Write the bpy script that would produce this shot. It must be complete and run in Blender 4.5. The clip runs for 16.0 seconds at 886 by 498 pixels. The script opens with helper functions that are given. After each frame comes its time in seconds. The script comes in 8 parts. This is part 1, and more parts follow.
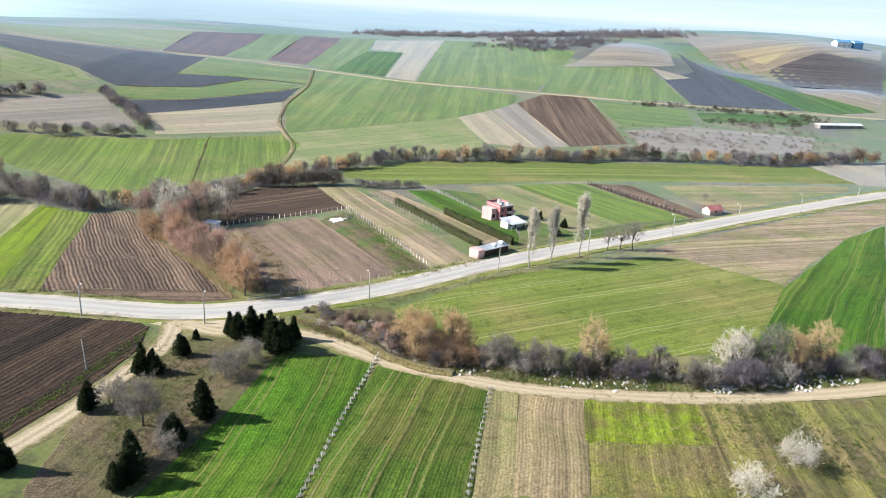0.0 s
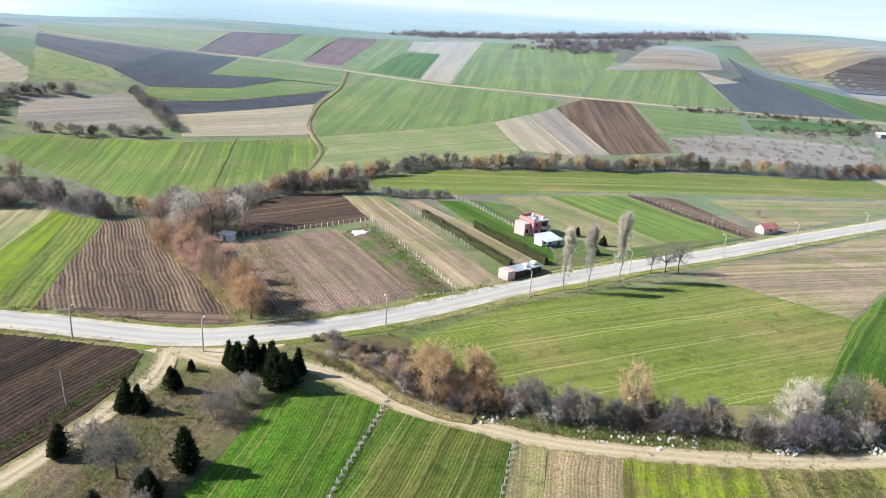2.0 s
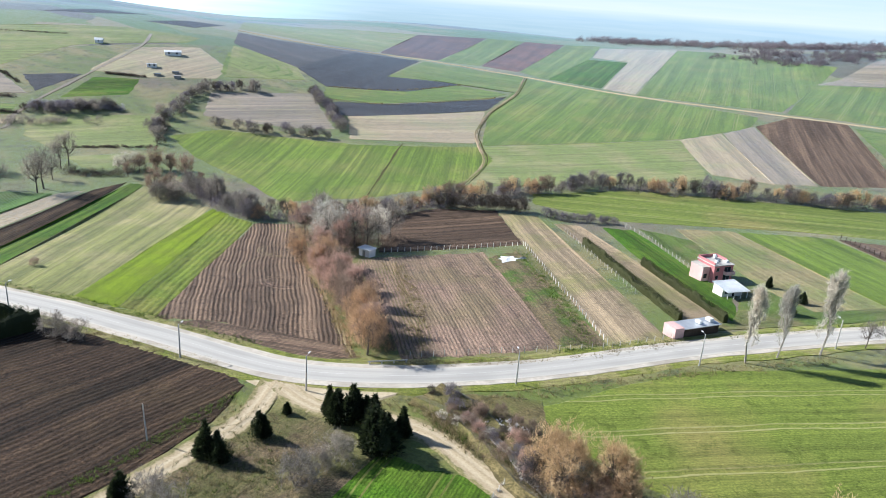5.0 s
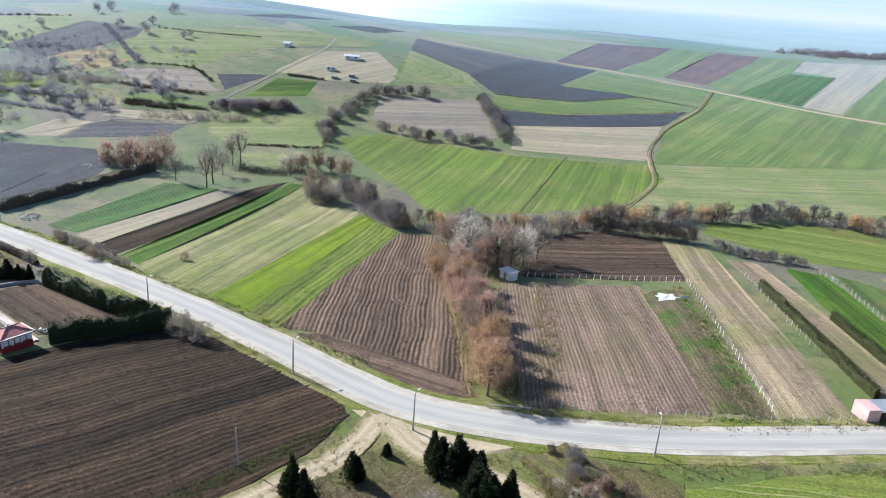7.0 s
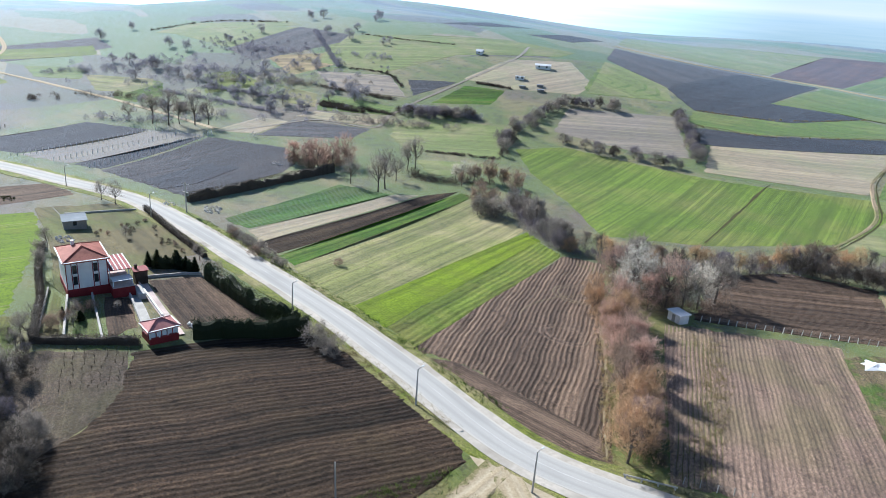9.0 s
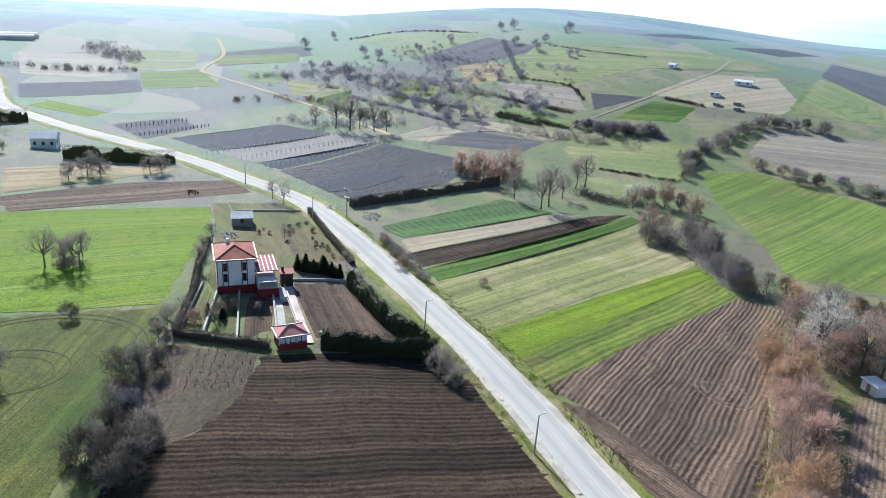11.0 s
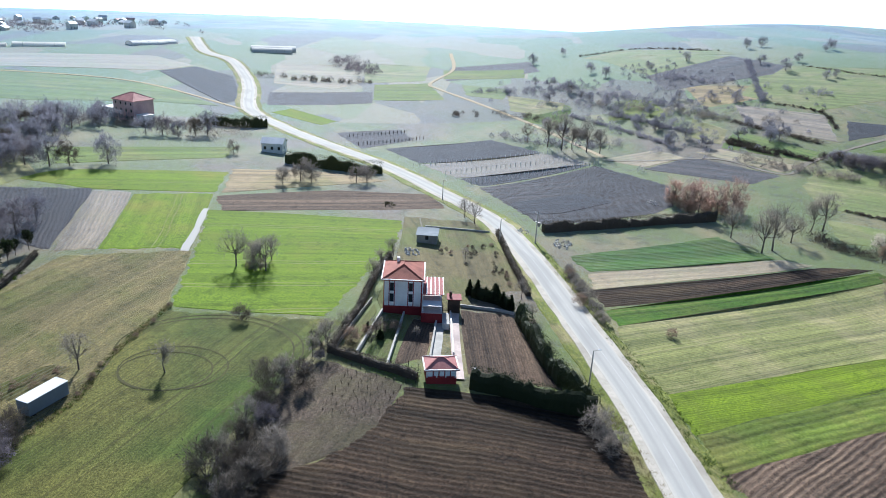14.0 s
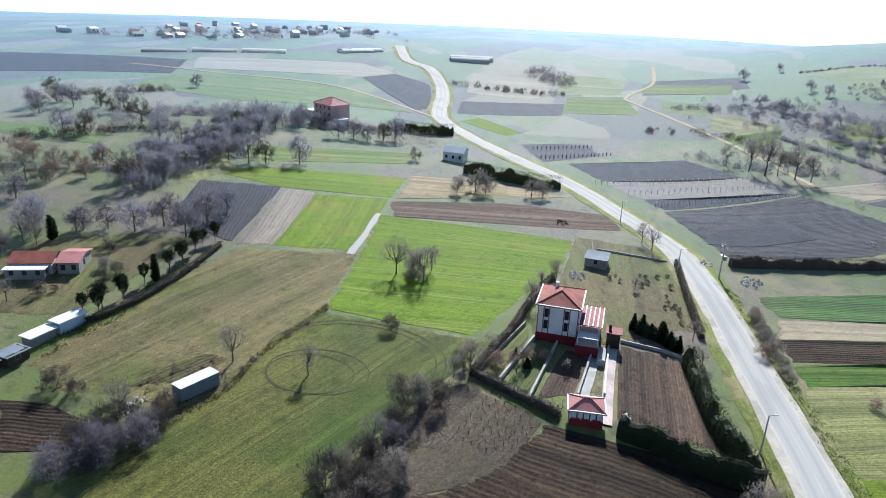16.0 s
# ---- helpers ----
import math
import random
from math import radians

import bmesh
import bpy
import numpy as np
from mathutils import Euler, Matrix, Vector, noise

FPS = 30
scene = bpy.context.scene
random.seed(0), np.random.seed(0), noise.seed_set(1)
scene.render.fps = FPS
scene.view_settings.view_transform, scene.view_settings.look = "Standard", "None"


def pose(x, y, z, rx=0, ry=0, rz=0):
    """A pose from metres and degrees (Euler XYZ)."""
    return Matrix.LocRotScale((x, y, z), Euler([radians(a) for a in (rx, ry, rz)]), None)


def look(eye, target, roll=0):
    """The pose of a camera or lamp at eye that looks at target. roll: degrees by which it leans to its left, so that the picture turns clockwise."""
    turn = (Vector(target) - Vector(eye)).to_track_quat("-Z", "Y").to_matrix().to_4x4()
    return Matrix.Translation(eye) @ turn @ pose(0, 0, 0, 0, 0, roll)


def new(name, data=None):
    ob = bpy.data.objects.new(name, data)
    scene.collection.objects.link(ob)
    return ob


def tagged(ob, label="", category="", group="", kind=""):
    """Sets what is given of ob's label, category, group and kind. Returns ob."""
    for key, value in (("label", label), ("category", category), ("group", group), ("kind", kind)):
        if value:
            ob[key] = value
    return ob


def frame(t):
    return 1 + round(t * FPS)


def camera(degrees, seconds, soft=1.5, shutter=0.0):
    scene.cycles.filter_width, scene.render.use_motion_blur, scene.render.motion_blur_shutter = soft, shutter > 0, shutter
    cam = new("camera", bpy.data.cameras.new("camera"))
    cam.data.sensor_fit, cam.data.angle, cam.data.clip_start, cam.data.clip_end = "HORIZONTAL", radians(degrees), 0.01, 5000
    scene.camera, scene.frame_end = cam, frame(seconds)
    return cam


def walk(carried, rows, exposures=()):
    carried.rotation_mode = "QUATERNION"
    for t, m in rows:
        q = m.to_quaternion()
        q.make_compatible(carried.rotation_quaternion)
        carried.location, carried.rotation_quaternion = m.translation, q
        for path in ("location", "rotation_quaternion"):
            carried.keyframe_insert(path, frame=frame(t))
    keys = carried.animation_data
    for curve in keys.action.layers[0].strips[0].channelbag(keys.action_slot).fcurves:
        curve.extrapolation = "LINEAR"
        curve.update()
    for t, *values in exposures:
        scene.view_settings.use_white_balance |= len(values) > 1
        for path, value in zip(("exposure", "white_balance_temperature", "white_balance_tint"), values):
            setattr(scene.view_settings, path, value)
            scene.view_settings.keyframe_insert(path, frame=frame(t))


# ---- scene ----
cam = camera(64.2, 16.0, 0.8)
METRES, EYE, TILT, LEAN, TURN = 105.3, 60.0, -1.0, 0.0, 0.0
ROWS = [
    (0.0, 0.0, 0.0, 0.0, 1.07, -17.59, -3.39),
    (0.5, 0.0051, 0.0375, 0.0002, 1.3, -17.59, -3.41),
    (1.0, 0.0099, 0.0751, 0.0003, 1.81, -17.6, -3.46),
    (1.5, 0.0144, 0.1126, 0.0002, 2.73, -17.62, -3.52),
    (2.0, 0.0187, 0.1507, -0.0001, 4.25, -17.69, -3.63),
    (2.5, 0.0229, 0.1887, -0.0001, 6.0, -17.75, -3.73),
    (3.0, 0.0266, 0.2268, -0.0004, 7.75, -17.81, -3.82),
    (5.5, 0.0331, 0.4142, -0.0009, 22.48, -18.48, -4.43),
    (6.0, 0.0321, 0.4506, -0.0007, 25.9, -18.61, -4.52),
    (6.5, 0.0292, 0.4866, -0.0021, 29.47, -18.72, -4.62),
    (7.0, 0.0259, 0.5218, -0.0028, 33.44, -18.88, -4.68),
    (7.5, 0.0211, 0.5561, -0.0029, 37.43, -19.04, -4.74),
    (8.0, 0.0152, 0.5891, -0.0029, 41.4, -19.21, -4.75),
    (8.5, 0.008, 0.6213, -0.0036, 45.38, -19.36, -4.8),
    (9.0, 0.0002, 0.652, -0.0037, 49.33, -19.52, -4.78),
    (11.5, -0.0522, 0.7849, -0.0059, 68.58, -20.0, -4.48),
    (12.0, -0.0647, 0.8064, -0.0061, 72.51, -20.07, -4.41),
    (12.5, -0.0781, 0.8267, -0.0067, 76.64, -20.13, -4.31),
    (13.0, -0.092, 0.8461, -0.0064, 80.75, -20.24, -4.19),
    (13.5, -0.1048, 0.8664, -0.0048, 81.84, -20.16, -3.98),
    (14.0, -0.1202, 0.8779, -0.0055, 83.41, -20.06, -3.86),
    (14.5, -0.1367, 0.8927, -0.0057, 87.87, -20.15, -3.82),
    (15.0, -0.1532, 0.9056, -0.0059, 91.68, -20.17, -3.71),
    (15.5, -0.1703, 0.917, -0.0059, 95.5, -20.21, -3.63),
    (16.0, -0.1881, 0.9268, -0.0061, 99.3, -20.28, -3.55),
]
walk(cam, [(t, pose(0, 0, EYE, TILT, LEAN, TURN) @ pose(METRES * x, METRES * y, METRES * z, 90 + pitch, roll, yaw)) for t, x, y, z, yaw, pitch, roll in ROWS],
     [(0.0, 0.97, 6330, 10), (6.0, 0.86, 5990, 10), (9.0, 0.78, 5780, 9), (12.5, 0.79, 5680, 8), (16.0, 0.68, 5740, 9)])

# ---- world and sun ----
SUN_ELEVATION, SUN_YAW = radians(33), radians(90)      # the sun stands over -x
world = bpy.data.worlds.new("sky")
scene.world = world
world.use_nodes = True
wn = world.node_tree
sky = wn.nodes.new("ShaderNodeTexSky")
sky.sky_type, sky.sun_disc = "NISHITA", False
sky.sun_elevation, sky.sun_rotation = SUN_ELEVATION, -SUN_YAW
sky.air_density, sky.dust_density, sky.ozone_density = 1.0, 0.3, 2.0
wn.links.new(sky.outputs[0], wn.nodes["Background"].inputs[0])
wn.nodes["Background"].inputs[1].default_value = 0.066
sun_data = bpy.data.lights.new("sun", "SUN")
sun_data.energy, sun_data.angle, sun_data.color = 4.9, radians(0.6), (1.0, 0.95, 0.87)
sun = new("sun", sun_data)
sun.matrix_world = look((-400 * math.cos(SUN_ELEVATION), 150, 400 * math.sin(SUN_ELEVATION)), (0, 150, 0))


def build_haze():
    """The far plain in its haze and the bright sky just over it, brightest under the sun: a plain ring round the whole place."""
    m = bpy.data.materials.new("far haze")
    m.use_nodes = True
    nt = m.node_tree
    l = nt.links
    nt.nodes.remove(nt.nodes["Principled BSDF"])
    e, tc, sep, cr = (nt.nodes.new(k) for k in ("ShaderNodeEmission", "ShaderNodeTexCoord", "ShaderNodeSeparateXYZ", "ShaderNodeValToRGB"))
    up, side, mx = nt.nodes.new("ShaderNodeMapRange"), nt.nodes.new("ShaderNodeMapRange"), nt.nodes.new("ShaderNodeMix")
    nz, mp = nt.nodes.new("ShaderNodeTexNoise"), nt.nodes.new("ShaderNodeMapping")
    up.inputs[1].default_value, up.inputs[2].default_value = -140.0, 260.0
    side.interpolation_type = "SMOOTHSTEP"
    # haze and the glare towards the sun are painted into the emission
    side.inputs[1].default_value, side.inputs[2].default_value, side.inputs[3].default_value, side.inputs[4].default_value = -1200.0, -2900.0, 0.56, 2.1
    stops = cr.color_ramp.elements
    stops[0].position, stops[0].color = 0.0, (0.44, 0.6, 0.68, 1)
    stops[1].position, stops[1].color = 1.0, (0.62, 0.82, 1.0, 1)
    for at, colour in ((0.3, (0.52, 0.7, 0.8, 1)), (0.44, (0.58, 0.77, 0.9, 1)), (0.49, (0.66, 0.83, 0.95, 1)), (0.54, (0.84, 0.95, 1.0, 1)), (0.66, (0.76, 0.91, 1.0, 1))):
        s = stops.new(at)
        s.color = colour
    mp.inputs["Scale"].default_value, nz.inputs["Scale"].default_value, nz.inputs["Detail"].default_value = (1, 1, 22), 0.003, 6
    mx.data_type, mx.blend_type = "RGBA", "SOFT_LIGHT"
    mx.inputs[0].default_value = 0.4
    l.new(tc.outputs["Object"], sep.inputs[0])
    l.new(sep.outputs[2], up.inputs[0])
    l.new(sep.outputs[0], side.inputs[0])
    l.new(up.outputs[0], cr.inputs[0])
    l.new(tc.outputs["Object"], mp.inputs[0])
    l.new(mp.outputs[0], nz.inputs[0])
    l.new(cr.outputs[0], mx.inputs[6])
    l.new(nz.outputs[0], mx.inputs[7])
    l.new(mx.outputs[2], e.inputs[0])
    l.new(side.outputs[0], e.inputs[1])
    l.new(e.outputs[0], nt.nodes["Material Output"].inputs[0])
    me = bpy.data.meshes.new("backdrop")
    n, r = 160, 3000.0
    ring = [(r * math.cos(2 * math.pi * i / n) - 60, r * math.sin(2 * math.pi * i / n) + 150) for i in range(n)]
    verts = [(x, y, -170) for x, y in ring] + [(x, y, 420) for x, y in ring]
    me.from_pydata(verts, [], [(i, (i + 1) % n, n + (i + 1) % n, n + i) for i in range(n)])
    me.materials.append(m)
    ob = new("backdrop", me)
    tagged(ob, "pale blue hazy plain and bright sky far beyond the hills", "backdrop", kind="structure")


build_haze()

# ---- materials ----
def shader(name):
    m = bpy.data.materials.new(name)
    m.use_nodes = True
    return m, m.node_tree.nodes, m.node_tree.links, m.node_tree.nodes["Principled BSDF"]


def ramp(nodes, links, source, low, high, p0=0.35, p1=0.65):
    r = nodes.new("ShaderNodeValToRGB")
    r.color_ramp.elements[0].position, r.color_ramp.elements[1].position = p0, p1
    r.color_ramp.elements[0].color, r.color_ramp.elements[1].color = (*low, 1), (*high, 1)
    links.new(source, r.inputs[0])
    return r.outputs[0]


def mixed(nodes, links, factor, a, b, kind="MIX"):
    x = nodes.new("ShaderNodeMix")
    x.data_type, x.blend_type = "RGBA", kind
    for socket, value in ((x.inputs[0], factor), (x.inputs[6], a), (x.inputs[7], b)):
        if isinstance(value, (int, float)):
            socket.default_value = value
        elif isinstance(value, tuple):
            socket.default_value = (*value, 1)
        else:
            links.new(value, socket)
    return x.outputs[2]


def grain(nodes, links, scale, detail=4.0, rough=0.6, source="Object", stretch=(1, 1, 1)):
    tc, mp, nz = nodes.new("ShaderNodeTexCoord"), nodes.new("ShaderNodeMapping"), nodes.new("ShaderNodeTexNoise")
    mp.inputs["Scale"].default_value = stretch
    nz.inputs["Scale"].default_value, nz.inputs["Detail"].default_value, nz.inputs["Roughness"].default_value = scale, detail, rough
    links.new(tc.outputs[source], mp.inputs[0])
    links.new(mp.outputs[0], nz.inputs[0])
    return nz.outputs[0]


def bumped(nodes, links, bsdf, height, strength, distance):
    b = nodes.new("ShaderNodeBump")
    b.inputs["Strength"].default_value, b.inputs["Distance"].default_value = strength, distance
    links.new(height, b.inputs["Height"])
    links.new(b.outputs[0], bsdf.inputs["Normal"])


def maths(nodes, links, kind, a, b=0.0):
    m = nodes.new("ShaderNodeMath")
    m.operation = kind
    for socket, value in zip(m.inputs, (a, b)):
        if isinstance(value, (int, float)):
            socket.default_value = value
        else:
            links.new(value, socket)
    return m.outputs[0]


def land(name, dark, light, patch, rows=0.5, sheen=0.85, clod=0.06, tram=0.0, worn=(0.3, 0.26, 0.13), sway=0.25, furrow=0.4, drift=0.045, turns=(0.45, 0.62), speck=0.17):
    """Field cover: broad patches, drilled or ploughed rows and wheel lines (UV: metres along, rows across) and fine grain."""
    m, n, l, bsdf = shader(name)
    broad, mid = grain(n, l, drift, 4, 0.65), grain(n, l, 0.35, 4, 0.75)
    fine, grit = grain(n, l, 2.6, 5, 0.85), grain(n, l, 7.0, 3, 0.8)
    tc, sep = n.new("ShaderNodeTexCoord"), n.new("ShaderNodeSeparateXYZ")
    l.new(tc.outputs["UV"], sep.inputs[0])
    along, across = sep.outputs[0], sep.outputs[1]
    warp = grain(n, l, 1.0, 2, 0.5, "UV", (0.12, 0.25, 1))
    across = maths(n, l, "ADD", across, maths(n, l, "MULTIPLY", maths(n, l, "SUBTRACT", warp, 0.5), 4 * sway))
    ridge = maths(n, l, "SINE", maths(n, l, "ADD", maths(n, l, "MULTIPLY", across, 2 * math.pi), -math.pi / 2))
    broken = grain(n, l, 1.0, 4, 0.75, "UV", (0.7, 1.1, 1))
    streak = grain(n, l, 1.0, 3, 0.7, "UV", (0.016, 0.36, 1))
    band = grain(n, l, 1.0, 3, 0.6, "UV", (0.005, 0.09, 1))
    row = maths(n, l, "ADD", maths(n, l, "MULTIPLY", ridge, 0.14 * furrow), maths(n, l, "ADD", maths(n, l, "MULTIPLY", broken, 0.3), maths(n, l, "MULTIPLY", streak, 0.7)))
    col = ramp(n, l, fine, tuple(0.72 * v for v in dark), tuple(1.24 * v for v in light), 0.37, 0.63)
    col = mixed(n, l, ramp(n, l, broad, (0, 0, 0), (0.85, 0.85, 0.85), *turns), col, ramp(n, l, fine, tuple(0.76 * v for v in patch), tuple(1.2 * v for v in patch), 0.36, 0.64))
    col = mixed(n, l, ramp(n, l, mid, (0, 0, 0), (0.6, 0.6, 0.6), 0.54, 0.66), col, tuple(0.6 * v for v in dark))
    col = mixed(n, l, 1.0, col, ramp(n, l, grit, (1 - speck,) * 3, (1 + speck,) * 3, 0.42, 0.58), "MULTIPLY")
    lines = mixed(n, l, rows, (1, 1, 1), ramp(n, l, row, (0.5, 0.5, 0.51), (1.55, 1.5, 1.43), 0.38, 0.62))
    wide = mixed(n, l, rows, (1, 1, 1), ramp(n, l, band, (0.68, 0.68, 0.68), (1.34, 1.31, 1.25), 0.42, 0.58))
    col = mixed(n, l, 1.0, mixed(n, l, 1.0, col, lines, "MULTIPLY"), wide, "MULTIPLY")
    if tram:
        total = 0.0
        for shift in (0.0, 2.6):
            at = maths(n, l, "PINGPONG", maths(n, l, "ADD", across, shift), tram / 2)
            total = maths(n, l, "MAXIMUM", total, maths(n, l, "LESS_THAN", at, 0.3))
        on = maths(n, l, "MULTIPLY", total, ramp(n, l, maths(n, l, "ADD", maths(n, l, "MULTIPLY", band, 0.6), maths(n, l, "MULTIPLY", broken, 0.4)), (0.0, 0.0, 0.0), (0.75, 0.75, 0.75), 0.4, 0.6))
        col = mixed(n, l, on, col, worn)
    l.new(col, bsdf.inputs["Base Color"])
    bsdf.inputs["Roughness"].default_value = 0.85
    bsdf.inputs["Specular IOR Level"].default_value = 0.12 + 0.12 * sheen
    # blue-tinted sheen stands in for distance haze at grazing view
    bsdf.inputs["Sheen Weight"].default_value = sheen
    bsdf.inputs["Sheen Roughness"].default_value = 0.25
    bsdf.inputs["Sheen Tint"].default_value = (0.64, 0.81, 1.0, 1)
    bumped(n, l, bsdf, maths(n, l, "ADD", fine, maths(n, l, "MULTIPLY", ridge, 0.35 * rows * furrow)), 0.9, clod)
    return m


def plain(name, a, b, rough=0.8, scale=3.0, metal=0.0, bump=0.02, spec=0.3):
    m, n, l, bsdf = shader(name)
    fine, wide = grain(n, l, scale, 6, 0.65), grain(n, l, scale * 0.12, 3, 0.6)
    l.new(mixed(n, l, ramp(n, l, wide, (0, 0, 0), (1, 1, 1), 0.4, 0.7), ramp(n, l, fine, a, b, 0.3, 0.7), tuple(0.8 * v for v in a)), bsdf.inputs["Base Color"])
    bsdf.inputs["Roughness"].default_value, bsdf.inputs["Metallic"].default_value = rough, metal
    bsdf.inputs["Specular IOR Level"].default_value = spec
    bumped(n, l, bsdf, fine, 0.5, bump)
    return m


def twiggy(name, a, b, through_light=0.35):
    """Twigs and needles, each plant a little different; thin stuff lets some light through."""
    m, n, l, bsdf = shader(name)
    info = n.new("ShaderNodeObjectInfo")
    geo = n.new("ShaderNodeNewGeometry")
    col = ramp(n, l, geo.outputs["Random Per Island"], a, b, 0.1, 0.9)
    tone = ramp(n, l, info.outputs["Random"], (0.75, 0.75, 0.75), (1.25, 1.2, 1.15), 0.0, 1.0)
    col = mixed(n, l, 1.0, col, tone, "MULTIPLY")
    l.new(col, bsdf.inputs["Base Color"])
    bsdf.inputs["Roughness"].default_value = 0.7
    bsdf.inputs["Specular IOR Level"].default_value = 0.3
    thin, both = n.new("ShaderNodeBsdfTranslucent"), n.new("ShaderNodeMixShader")
    l.new(col, thin.inputs[0])
    both.inputs[0].default_value = through_light
    l.new(bsdf.outputs[0], both.inputs[1])
    l.new(thin.outputs[0], both.inputs[2])
    l.new(both.outputs[0], n["Material Output"].inputs[0])
    return m


